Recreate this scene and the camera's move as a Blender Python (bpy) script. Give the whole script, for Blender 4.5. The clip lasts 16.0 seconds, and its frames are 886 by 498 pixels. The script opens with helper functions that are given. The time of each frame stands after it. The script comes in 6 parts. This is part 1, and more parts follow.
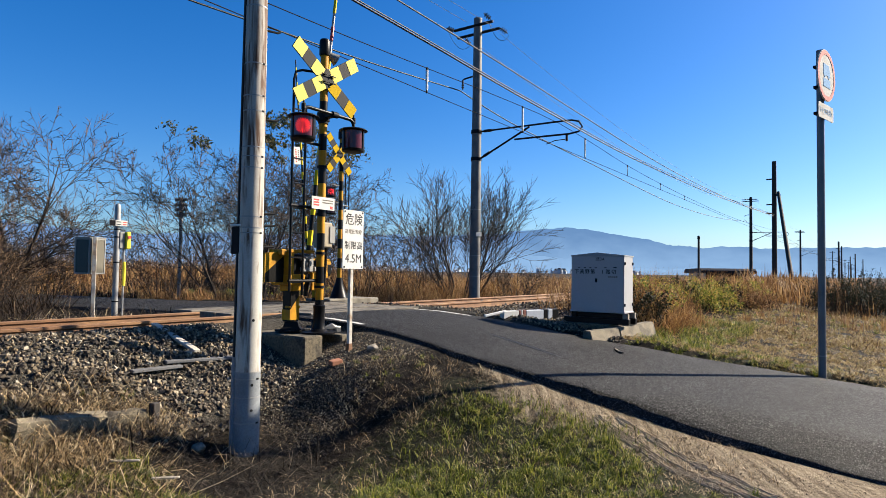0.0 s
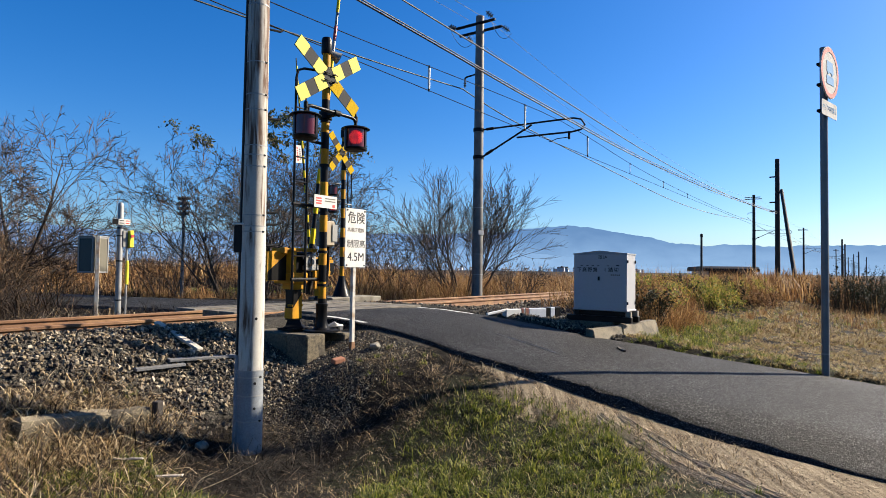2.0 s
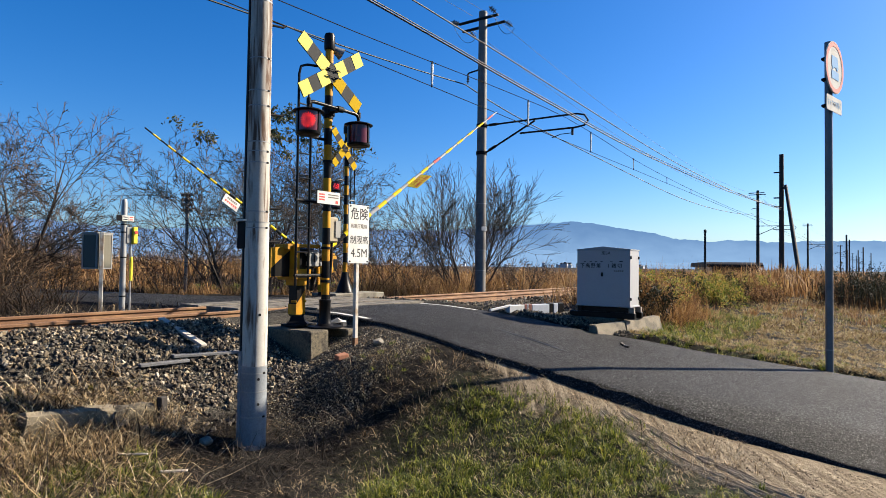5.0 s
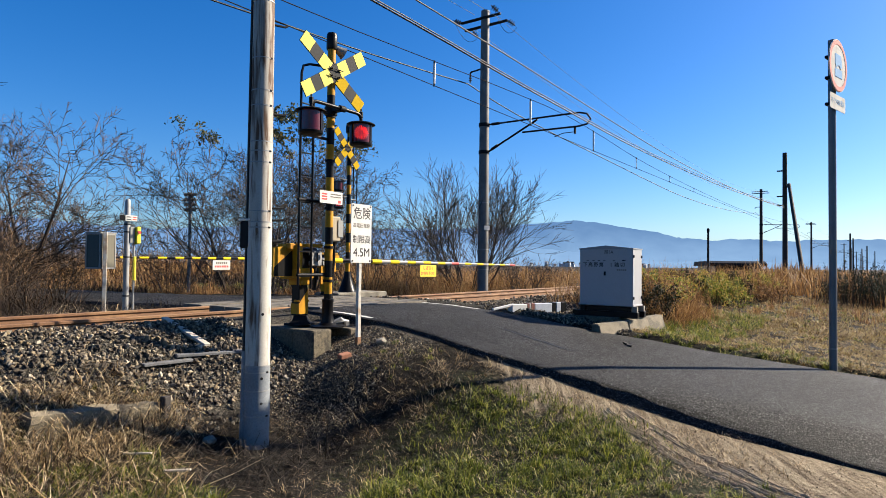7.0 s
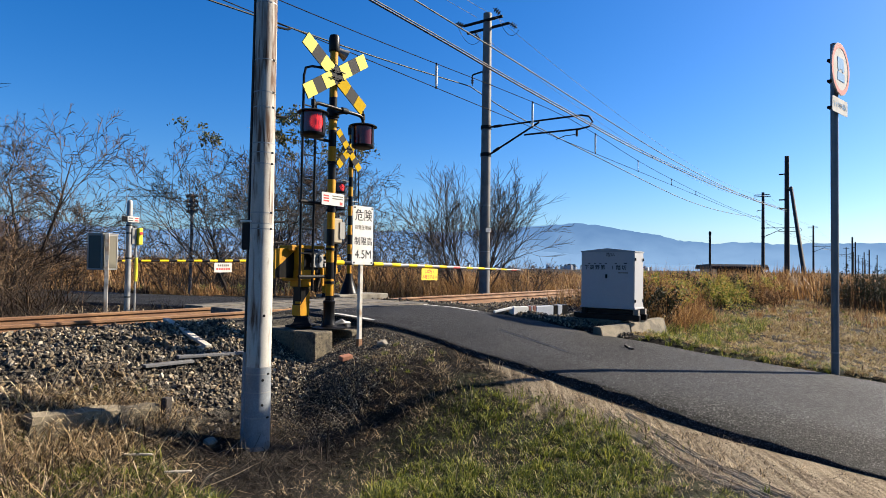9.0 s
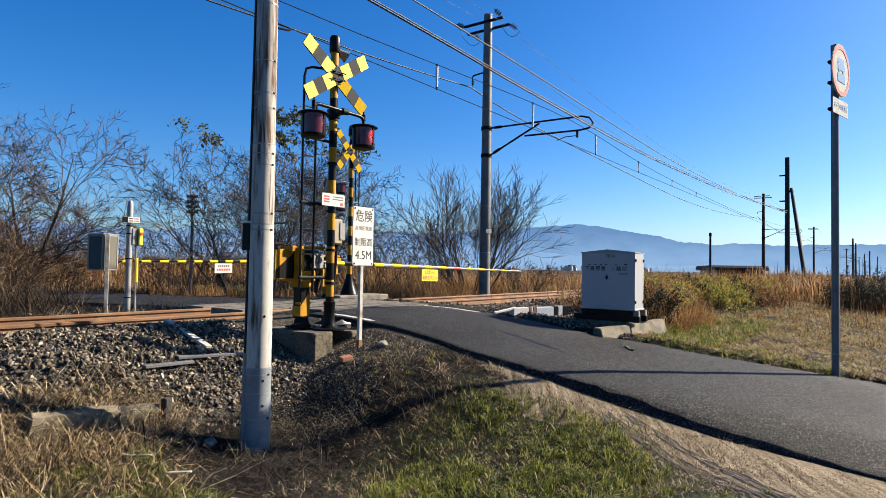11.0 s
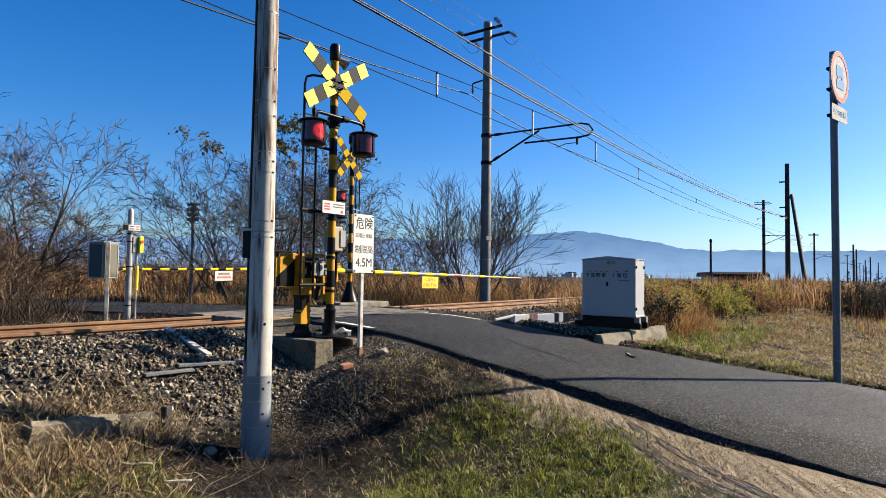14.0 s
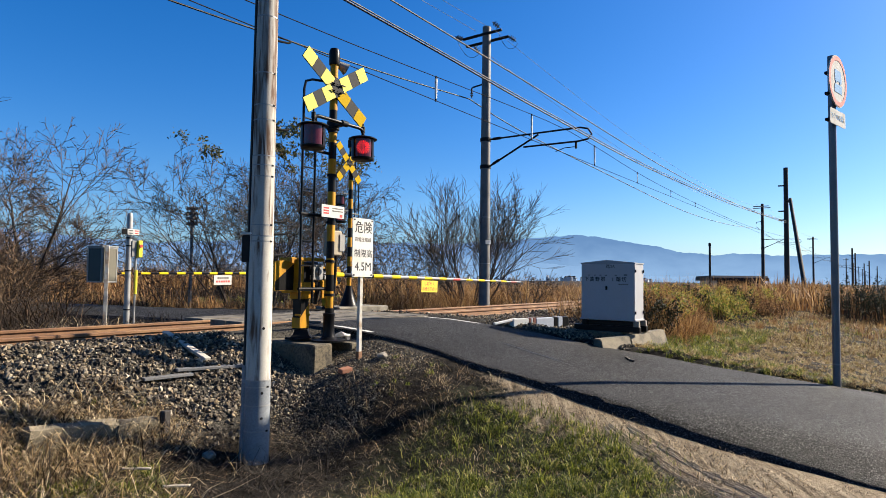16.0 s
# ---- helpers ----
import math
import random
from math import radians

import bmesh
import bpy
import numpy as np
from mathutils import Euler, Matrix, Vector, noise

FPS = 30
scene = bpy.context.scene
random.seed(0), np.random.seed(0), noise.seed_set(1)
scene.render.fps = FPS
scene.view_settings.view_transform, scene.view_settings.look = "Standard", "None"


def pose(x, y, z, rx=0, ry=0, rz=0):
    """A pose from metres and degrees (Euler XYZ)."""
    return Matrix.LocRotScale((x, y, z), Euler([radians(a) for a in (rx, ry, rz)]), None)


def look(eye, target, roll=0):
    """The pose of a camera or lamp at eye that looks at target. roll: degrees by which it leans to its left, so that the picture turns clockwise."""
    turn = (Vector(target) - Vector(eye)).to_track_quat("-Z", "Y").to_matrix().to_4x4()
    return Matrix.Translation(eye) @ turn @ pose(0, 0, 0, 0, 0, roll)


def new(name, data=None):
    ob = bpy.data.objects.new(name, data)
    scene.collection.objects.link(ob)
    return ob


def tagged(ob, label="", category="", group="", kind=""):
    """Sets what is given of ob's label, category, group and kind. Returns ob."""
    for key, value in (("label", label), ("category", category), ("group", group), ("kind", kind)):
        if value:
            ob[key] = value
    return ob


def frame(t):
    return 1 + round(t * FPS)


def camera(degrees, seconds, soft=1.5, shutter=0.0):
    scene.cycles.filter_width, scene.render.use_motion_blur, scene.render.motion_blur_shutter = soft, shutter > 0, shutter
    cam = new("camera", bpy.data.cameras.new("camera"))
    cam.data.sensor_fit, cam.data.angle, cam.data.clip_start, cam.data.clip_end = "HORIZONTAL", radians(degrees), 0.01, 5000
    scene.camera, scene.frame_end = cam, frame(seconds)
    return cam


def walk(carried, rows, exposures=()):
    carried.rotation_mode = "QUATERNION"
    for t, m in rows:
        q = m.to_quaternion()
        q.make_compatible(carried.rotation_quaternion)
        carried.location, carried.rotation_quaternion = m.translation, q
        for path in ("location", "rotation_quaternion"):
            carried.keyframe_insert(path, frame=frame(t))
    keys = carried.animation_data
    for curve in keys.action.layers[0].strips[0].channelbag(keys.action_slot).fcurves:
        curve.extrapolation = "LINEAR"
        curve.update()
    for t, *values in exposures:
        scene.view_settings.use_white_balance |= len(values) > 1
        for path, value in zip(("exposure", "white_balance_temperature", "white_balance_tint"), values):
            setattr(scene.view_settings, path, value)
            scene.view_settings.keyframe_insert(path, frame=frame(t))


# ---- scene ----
cam = camera(71.7, 16.0, 0.6)
walk(cam, [
    (0.0, pose(0, 0, 1.86, 92.085, -0.849, -0.031)),
    (0.5, pose(0, 0, 1.86, 92.062, -0.814, 0.029)),
    (1.0, pose(0, 0, 1.86, 92.015, -0.824, 0.055)),
    (1.5, pose(0, 0, 1.86, 91.982, -0.817, 0.123)),
    (2.0, pose(0, 0, 1.86, 91.923, -0.782, 0.195)),
    (2.5, pose(0, 0, 1.86, 91.859, -0.730, 0.261)),
    (3.0, pose(0, 0, 1.86, 91.786, -0.700, 0.327)),
    (3.5, pose(0, 0, 1.86, 91.719, -0.723, 0.377)),
    (4.0, pose(0, 0, 1.86, 91.648, -0.748, 0.420)),
    (6.5, pose(0, 0, 1.86, 91.486, -0.663, 0.654)),
    (7.0, pose(0, 0, 1.86, 91.477, -0.654, 0.729)),
    (7.5, pose(0, 0, 1.86, 91.487, -0.679, 0.739)),
    (8.0, pose(0, 0, 1.86, 91.620, -0.849, 0.765)),
    (8.5, pose(0, 0, 1.86, 91.730, -0.923, 0.815)),
    (9.0, pose(0, 0, 1.86, 91.679, -0.858, 0.863)),
    (11.5, pose(0, 0, 1.86, 91.847, -0.937, 0.893)),
    (12.0, pose(0, 0, 1.86, 92.034, -0.863, 0.877)),
    (12.5, pose(0, 0, 1.86, 92.178, -0.792, 0.944)),
    (13.0, pose(0, 0, 1.86, 92.267, -0.757, 0.968)),
    (13.5, pose(0, 0, 1.86, 92.354, -0.896, 0.933)),
    (14.0, pose(0, 0, 1.86, 92.429, -0.782, 0.930)),
    (14.5, pose(0, 0, 1.86, 92.529, -0.680, 0.933)),
    (15.0, pose(0, 0, 1.86, 92.619, -0.696, 0.923)),
    (15.5, pose(0, 0, 1.86, 92.716, -0.728, 0.850)),
    (16.0, pose(0, 0, 1.86, 92.803, -0.742, 0.856)),
], [(0, 1.6), (16, 1.6)])

# ---- sky and sun ----
SUN_AZ = radians(69)          # clockwise from +y
SUN_EL = radians(31)
world = bpy.data.worlds.new("sky")
scene.world = world
world.use_nodes = True
wn, wl = world.node_tree.nodes, world.node_tree.links
sky = wn.new("ShaderNodeTexSky")
sky.sky_type = "NISHITA"
sky.sun_disc = False
sky.sun_elevation = SUN_EL
sky.sun_rotation = SUN_AZ
sky.altitude = 200
sky.air_density = 1.0
sky.dust_density = 0.9
sky.ozone_density = 4.0
sat = wn.new("ShaderNodeHueSaturation")
sat.inputs["Saturation"].default_value = 1.36
wl.new(sky.outputs[0], sat.inputs["Color"])
tint = wn.new("ShaderNodeMix")
tint.data_type, tint.blend_type = "RGBA", "MULTIPLY"
tint.inputs[0].default_value = 1.0
tint.inputs[7].default_value = (0.82, 0.96, 1.18, 1)
wl.new(sat.outputs[0], tint.inputs[6])
wl.new(tint.outputs[2], wn["Background"].inputs["Color"])
wn["Background"].inputs["Strength"].default_value = 0.0465
sun_data = bpy.data.lights.new("sun", "SUN")
sun_data.energy = 5.0
sun_data.angle = radians(0.5)
sun_data.color = (1.0, 0.88, 0.72)
sun = new("sun", sun_data)
sun_dir = Vector((math.sin(SUN_AZ) * math.cos(SUN_EL), math.cos(SUN_AZ) * math.cos(SUN_EL), math.sin(SUN_EL)))
sun.matrix_world = look((30, 12, 30), Vector((30, 12, 30)) - sun_dir)

# ---- materials ----
BASE_SCALE = 0.68                                     # all base colours lowered together so that shade renders deeper


def dull(c):
    return tuple(x * BASE_SCALE for x in c)


def material(name, colour, rough=0.7, metal=0.0, vary=0.15, scale=8.0, fine=60.0, bump=0.0, bump_scale=80.0, second=None, blotch=2.0, spec=0.5):
    """A plain procedural surface: base colour varied at two scales, with stains of a second colour and fine relief."""
    m = bpy.data.materials.new(name)
    m.use_nodes = True
    n, l = m.node_tree.nodes, m.node_tree.links
    b = n["Principled BSDF"]
    b.inputs["Roughness"].default_value = rough
    b.inputs["Metallic"].default_value = metal
    b.inputs["Specular IOR Level"].default_value = spec
    tc = n.new("ShaderNodeTexCoord")
    n1, n2 = n.new("ShaderNodeTexNoise"), n.new("ShaderNodeTexNoise")
    n1.inputs["Scale"].default_value, n2.inputs["Scale"].default_value = scale, fine
    n1.inputs["Detail"].default_value = 6
    for x in (n1, n2):
        l.new(tc.outputs["Object"], x.inputs["Vector"])
    add = n.new("ShaderNodeMath")
    add.operation = "ADD"
    l.new(n1.outputs[0], add.inputs[0]), l.new(n2.outputs[0], add.inputs[1])
    ramp = n.new("ShaderNodeMapRange")
    ramp.inputs[1].default_value, ramp.inputs[2].default_value = 0.6, 1.4
    ramp.inputs[3].default_value, ramp.inputs[4].default_value = 1 - vary, 1 + vary
    l.new(add.outputs[0], ramp.inputs[0])
    col = n.new("ShaderNodeMix")
    col.data_type, col.blend_type = "RGBA", "MULTIPLY"
    col.inputs["Factor"].default_value = 1
    l.new(ramp.outputs[0], col.inputs[7])
    if second:
        n3 = n.new("ShaderNodeTexNoise")
        n3.inputs["Scale"].default_value, n3.inputs["Detail"].default_value = blotch, 8
        l.new(tc.outputs["Object"], n3.inputs["Vector"])
        r3 = n.new("ShaderNodeMapRange")
        r3.inputs[1].default_value, r3.inputs[2].default_value = 0.48, 0.62
        l.new(n3.outputs[0], r3.inputs[0])
        mx = n.new("ShaderNodeMix")
        mx.data_type = "RGBA"
        mx.inputs[6].default_value, mx.inputs[7].default_value = (*dull(colour), 1), (*dull(second), 1)
        l.new(r3.outputs[0], mx.inputs[0]), l.new(mx.outputs[2], col.inputs[6])
    else:
        col.inputs[6].default_value = (*dull(colour), 1)
    l.new(col.outputs[2], b.inputs["Base Color"])
    if bump:
        n4, bp = n.new("ShaderNodeTexNoise"), n.new("ShaderNodeBump")
        n4.inputs["Scale"].default_value, n4.inputs["Detail"].default_value = bump_scale, 4
        bp.inputs["Strength"].default_value, bp.inputs["Distance"].default_value = bump, 0.01
        l.new(tc.outputs["Object"], n4.inputs["Vector"]), l.new(n4.outputs[0], bp.inputs["Height"]), l.new(bp.outputs[0], b.inputs["Normal"])
    return m


def island_material(name, ramp, rough=0.8, through_light=0.0, per_object=False):
    """Colour picked piece by piece from a ramp; for stones, straws, leaves and twigs."""
    m = bpy.data.materials.new(name)
    m.use_nodes = True
    n, l = m.node_tree.nodes, m.node_tree.links
    b = n["Principled BSDF"]
    b.inputs["Roughness"].default_value = rough
    b.inputs["Specular IOR Level"].default_value = 0.3
    cr = n.new("ShaderNodeValToRGB")
    while len(cr.color_ramp.elements) < len(ramp):
        cr.color_ramp.elements.new(0.5)
    for e, (p, c) in zip(cr.color_ramp.elements, ramp):
        e.position, e.color = p, (*dull(c), 1)
    if per_object:
        info = n.new("ShaderNodeObjectInfo")
        l.new(info.outputs["Random"], cr.inputs[0])
    else:
        geo = n.new("ShaderNodeNewGeometry")
        l.new(geo.outputs["Random Per Island"], cr.inputs[0])
    tc, nz, mx = n.new("ShaderNodeTexCoord"), n.new("ShaderNodeTexNoise"), n.new("ShaderNodeMix")
    nz.inputs["Scale"].default_value, nz.inputs["Detail"].default_value = 35, 4
    l.new(tc.outputs["Object"], nz.inputs["Vector"])
    mr = n.new("ShaderNodeMapRange")
    mr.inputs[1].default_value, mr.inputs[2].default_value, mr.inputs[3].default_value, mr.inputs[4].default_value = 0.3, 0.7, 0.7, 1.25
    l.new(nz.outputs[0], mr.inputs[0])
    mx.data_type, mx.blend_type = "RGBA", "MULTIPLY"
    mx.inputs[0].default_value = 1
    l.new(cr.outputs[0], mx.inputs[6]), l.new(mr.outputs[0], mx.inputs[7]), l.new(mx.outputs[2], b.inputs["Base Color"])
    if through_light:
        tr, ms = n.new("ShaderNodeBsdfTranslucent"), n.new("ShaderNodeMixShader")
        l.new(mx.outputs[2], tr.inputs["Color"])
        ms.inputs[0].default_value = through_light
        l.new(b.outputs[0], ms.inputs[1]), l.new(tr.outputs[0], ms.inputs[2])
        l.new(ms.outputs[0], n["Material Output"].inputs["Surface"])
    return m


def glow_material(name, colour, strength):
    m = bpy.data.materials.new(name)
    m.use_nodes = True
    b = m.node_tree.nodes["Principled BSDF"]
    b.inputs["Base Color"].default_value = (*colour, 1)
    b.inputs["Emission Color"].default_value = (*colour, 1)
    b.inputs["Emission Strength"].default_value = strength
    return m


def ground_material():
    """Earth, gravel, green turf and dry litter by the zones stored on the ground sheet, broken up by noise."""
    m = bpy.data.materials.new("earth")
    m.use_nodes = True
    n, l = m.node_tree.nodes, m.node_tree.links
    b = n["Principled BSDF"]
    b.inputs["Roughness"].default_value = 0.95
    b.inputs["Specular IOR Level"].default_value = 0.15
    tc, at = n.new("ShaderNodeTexCoord"), n.new("ShaderNodeAttribute")
    at.attribute_name = "zone"
    sp = n.new("ShaderNodeSeparateColor")
    l.new(at.outputs["Color"], sp.inputs[0])
    noises = []
    for s, d in ((1.3, 6), (14, 6), (90, 4)):
        x = n.new("ShaderNodeTexNoise")
        x.inputs["Scale"].default_value, x.inputs["Detail"].default_value = s, d
        l.new(tc.outputs["Object"], x.inputs["Vector"])
        noises.append(x)

    def ramp(source, *stops):
        cr = n.new("ShaderNodeValToRGB")
        while len(cr.color_ramp.elements) < len(stops):
            cr.color_ramp.elements.new(0.5)
        for e, (p, c) in zip(cr.color_ramp.elements, stops):
            e.position, e.color = p, (*dull(c), 1)
        l.new(source, cr.inputs[0])
        return cr.outputs[0]

    def blend(mask, a, c):
        ad, mr, mx = n.new("ShaderNodeMath"), n.new("ShaderNodeMapRange"), n.new("ShaderNodeMix")
        ad.operation = "ADD"
        l.new(mask, ad.inputs[0]), l.new(noises[1].outputs[0], ad.inputs[1])
        mr.inputs[1].default_value, mr.inputs[2].default_value = 0.85, 1.15
        l.new(ad.outputs[0], mr.inputs[0])
        mx.data_type = "RGBA"
        l.new(mr.outputs[0], mx.inputs[0]), l.new(a, mx.inputs[6]), l.new(c, mx.inputs[7])
        return mx.outputs[2]

    turn, rut = n.new("ShaderNodeMapping"), n.new("ShaderNodeTexNoise")
    turn.inputs["Rotation"].default_value = (0, 0, radians(-43))
    turn.inputs["Scale"].default_value = (15, 1.2, 4)
    rut.inputs["Scale"].default_value, rut.inputs["Detail"].default_value = 1.0, 8
    l.new(tc.outputs["Object"], turn.inputs[0]), l.new(turn.outputs[0], rut.inputs["Vector"])
    both = n.new("ShaderNodeMix")
    both.inputs[0].default_value = 0.5
    l.new(noises[2].outputs[0], both.inputs[2]), l.new(rut.outputs[0], both.inputs[3])
    # litter, gravel and turf run near-black: shade in the gaps is painted in
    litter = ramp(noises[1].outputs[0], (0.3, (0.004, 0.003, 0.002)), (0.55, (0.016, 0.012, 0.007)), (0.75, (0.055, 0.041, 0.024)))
    dirt = ramp(both.outputs[0], (0.38, (0.075, 0.055, 0.034)), (0.5, (0.24, 0.187, 0.121)), (0.62, (0.41, 0.337, 0.235)))
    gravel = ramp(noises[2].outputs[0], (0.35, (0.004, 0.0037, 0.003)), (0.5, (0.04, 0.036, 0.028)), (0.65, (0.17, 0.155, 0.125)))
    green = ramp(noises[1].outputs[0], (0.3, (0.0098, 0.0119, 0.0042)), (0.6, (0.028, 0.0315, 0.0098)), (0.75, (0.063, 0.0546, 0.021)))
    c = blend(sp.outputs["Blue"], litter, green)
    c = blend(sp.outputs["Red"], c, dirt)
    c = blend(sp.outputs["Green"], c, gravel)
    l.new(c, b.inputs["Base Color"])
    bp = n.new("ShaderNodeBump")
    bp.inputs["Strength"].default_value, bp.inputs["Distance"].default_value = 1.0, 0.05
    ad = n.new("ShaderNodeMath")
    ad.operation = "ADD"
    l.new(noises[1].outputs[0], ad.inputs[0]), l.new(both.outputs[0], ad.inputs[1])
    l.new(ad.outputs[0], bp.inputs["Height"]), l.new(bp.outputs[0], b.inputs["Normal"])
    return m


def speckled(name, ramp, scale, rough=0.9):
    """Chippings set in binder: cells of different tone, worn lighter and darker in broad patches."""
    m = bpy.data.materials.new(name)
    m.use_nodes = True
    n, l = m.node_tree.nodes, m.node_tree.links
    b = n["Principled BSDF"]
    b.inputs["Roughness"].default_value = rough
    b.inputs["Specular IOR Level"].default_value = 0.17
    tc, vo, nz, nb = n.new("ShaderNodeTexCoord"), n.new("ShaderNodeTexVoronoi"), n.new("ShaderNodeTexNoise"), n.new("ShaderNodeTexNoise")
    vo.inputs["Scale"].default_value = scale
    nz.inputs["Scale"].default_value, nz.inputs["Detail"].default_value = 0.9, 8
    nb.inputs["Scale"].default_value, nb.inputs["Detail"].default_value = 25, 5
    for x in (vo, nz, nb):
        l.new(tc.outputs["Object"], x.inputs["Vector"])
    sc, cr = n.new("ShaderNodeSeparateColor"), n.new("ShaderNodeValToRGB")
    l.new(vo.outputs["Color"], sc.inputs[0])
    while len(cr.color_ramp.elements) < len(ramp):
        cr.color_ramp.elements.new(0.5)
    for e, (p, c) in zip(cr.color_ramp.elements, ramp):
        e.position, e.color = p, (*dull(c), 1)
    l.new(sc.outputs[0], cr.inputs[0])
    ad, mr, mx = n.new("ShaderNodeMath"), n.new("ShaderNodeMapRange"), n.new("ShaderNodeMix")
    ad.operation = "ADD"
    l.new(nz.outputs[0], ad.inputs[0]), l.new(nb.outputs[0], ad.inputs[1])
    mr.inputs[1].default_value, mr.inputs[2].default_value, mr.inputs[3].default_value, mr.inputs[4].default_value = 0.7, 1.3, 0.5, 1.5
    l.new(ad.outputs[0], mr.inputs[0])
    mx.data_type, mx.blend_type = "RGBA", "MULTIPLY"
    mx.inputs[0].default_value = 1
    l.new(cr.outputs[0], mx.inputs[6]), l.new(mr.outputs[0], mx.inputs[7]), l.new(mx.outputs[2], b.inputs["Base Color"])
    bp = n.new("ShaderNodeBump")
    bp.inputs["Strength"].default_value, bp.inputs["Distance"].default_value = 1.0, 0.022
    hs, hn = n.new("ShaderNodeMath"), n.new("ShaderNodeTexNoise")
    hn.inputs["Scale"].default_value, hn.inputs["Detail"].default_value = 95, 4
    hs.operation = "ADD"
    l.new(tc.outputs["Object"], hn.inputs["Vector"]), l.new(sc.outputs[1], hs.inputs[0]), l.new(hn.outputs[0], hs.inputs[1])
    l.new(hs.outputs[0], bp.inputs["Height"]), l.new(bp.outputs[0], b.inputs["Normal"])
    return m


EARTH = ground_material()
ASPHALT = speckled("asphalt", [(0.0, (0.001, 0.001, 0.0011)), (0.4, (0.006, 0.006, 0.0062)), (0.66, (0.027, 0.027, 0.0272)), (0.87, (0.07, 0.07, 0.07)), (1.0, (0.17, 0.17, 0.167))], 105.0, 0.7)
CONCRETE = material("weathered_concrete", (0.25, 0.225, 0.175), 0.9, 0, 0.35, 6, 70, 0.5, 90, (0.13, 0.115, 0.085), 3)
# darkened until the blocks' shaded faces come out near-black
DARK_CONCRETE = material("dark_mottled_concrete", (0.125, 0.102, 0.064), 0.95, 0, 0.95, 30, 110, 1.0, 60, (0.05, 0.042, 0.03), 5)
RUST = material("rusty_rail", (0.19, 0.088, 0.034), 0.7, 0.1, 0.4, 5, 60, 0.3, 60, (0.28, 0.145, 0.058), 2)
GALV = material("galvanised_steel", (0.30, 0.30, 0.29), 0.5, 0.3, 0.15, 6, 60, 0.05, 60, (0.33, 0.33, 0.33), 2)
GREY_PAINT = material("grey_paint", (0.26, 0.255, 0.235), 0.55, 0.05, 0.12, 5, 50, 0.03, 60)
WHITE_PAINT = material("white_paint", (0.72, 0.72, 0.70), 0.45, 0, 0.06, 4, 50, 0.03, 40, (0.62, 0.62, 0.59), 2)
SIGN_WHITE = material("sign_white", (0.72, 0.71, 0.66), 0.9, 0, 0.05, 6, 40, 0, 60, (0.64, 0.62, 0.56), 4, 0.05)
ROAD_WHITE = material("worn_road_paint", (0.62, 0.61, 0.57), 0.8, 0, 0.2, 8, 90, 0.3, 120, (0.35, 0.34, 0.32), 7)
BLACK_PAINT = material("black_paint", (0.007, 0.007, 0.008), 0.36, 0, 0.3, 8, 60, 0.05, 60, (0.012, 0.011, 0.010), 4, 0.12)
YELLOW_PAINT = material("yellow_paint", (0.56, 0.27, 0.006), 0.6, 0, 0.15, 8, 60, 0.04, 60, (0.44, 0.20, 0.010), 5, 0.2)
BOOM_YELLOW = material("boom_yellow", (0.80, 0.58, 0.012), 0.6, 0, 0.1, 8, 60, spec=0.1)
DEEP_YELLOW = material("deep_yellow_sheet", (0.52, 0.34, 0.012), 0.8, 0, 0.08, 8, 60, spec=0.05)
BUCK_YELLOW = material("reflective_yellow", (0.72, 0.62, 0.13), 0.7, 0, 0.06, 8, 60, spec=0.15)
BUCK_GREY = material("reflective_black", (0.024, 0.025, 0.026), 0.7, 0, 0.1, 8, 60, spec=0.12)
RED_PAINT = material("red_paint", (0.60, 0.045, 0.03), 0.5, 0, 0.1, 8, 60)
RED_RIBBON = material("sign_red", (0.78, 0.36, 0.32), 0.8, 0, 0.05, 8, 60, spec=0.05)
BLUE_SIGN = material("sign_blue", (0.26, 0.48, 0.76), 0.8, 0, 0.05, 8, 60, spec=0.05)
INK = material("ink_grey", (0.035, 0.035, 0.037), 0.9, 0, 0.2, 20, 60)
INK_FADED = material("faded_ink", (0.17, 0.15, 0.125), 0.9, 0, 0.2, 20, 60)
DARK_STEEL = material("dark_steel", (0.012, 0.012, 0.013), 0.6, 0.0, 0.2, 8, 60, spec=0.1)
CABLE = material("cable_sheath", (0.03, 0.029, 0.028), 0.55, 0.0, 0.2, 8, 60, spec=0.25)
COPPER_WIRE = material("bare_wire", (0.04, 0.036, 0.032), 0.8, 0.0, 0.2, 8, 60, spec=0.0)
PORCELAIN = material("porcelain", (0.13, 0.125, 0.12), 0.25, 0, 0.05, 8, 60)
WOOD_POLE = material("creosoted_wood", (0.035, 0.028, 0.023), 0.85, 0, 0.3, 6, 60, 0.3, 60)
OLD_WOOD = material("weathered_wood", (0.25, 0.22, 0.18), 0.9, 0, 0.25, 10, 80, 0.3, 90)
LENS_DARK = material("dark_red_lens", (0.10, 0.006, 0.008), 0.2, 0, 0.2, 20, 60, spec=0.5)
RED_GLOW = glow_material("lit_red_lamp", (1.0, 0.035, 0.03), 0.6)

# ---- helpers of the scene ----
TRACK_AZ = 35.0                                  # heading of the track, degrees clockwise from +y
U = Vector((math.sin(radians(TRACK_AZ)), math.cos(radians(TRACK_AZ)), 0))   # along the track
V = Vector((-U.y, U.x, 0))                       # across the track, to the far side
RAIL_TOP_Z = 1.14
RAIL_W = (7.95, 9.02)


def along(s, w, z=0.0):
    return U * s + V * w + Vector((0, 0, z))


def aligned(s, w, z, turn=0.0):
    """A pose at s along and w across the track, with x along the track and y across it, turned by some degrees."""
    p = along(s, w, z)
    return pose(p.x, p.y, p.z, 0, 0, 90 - TRACK_AZ + turn)


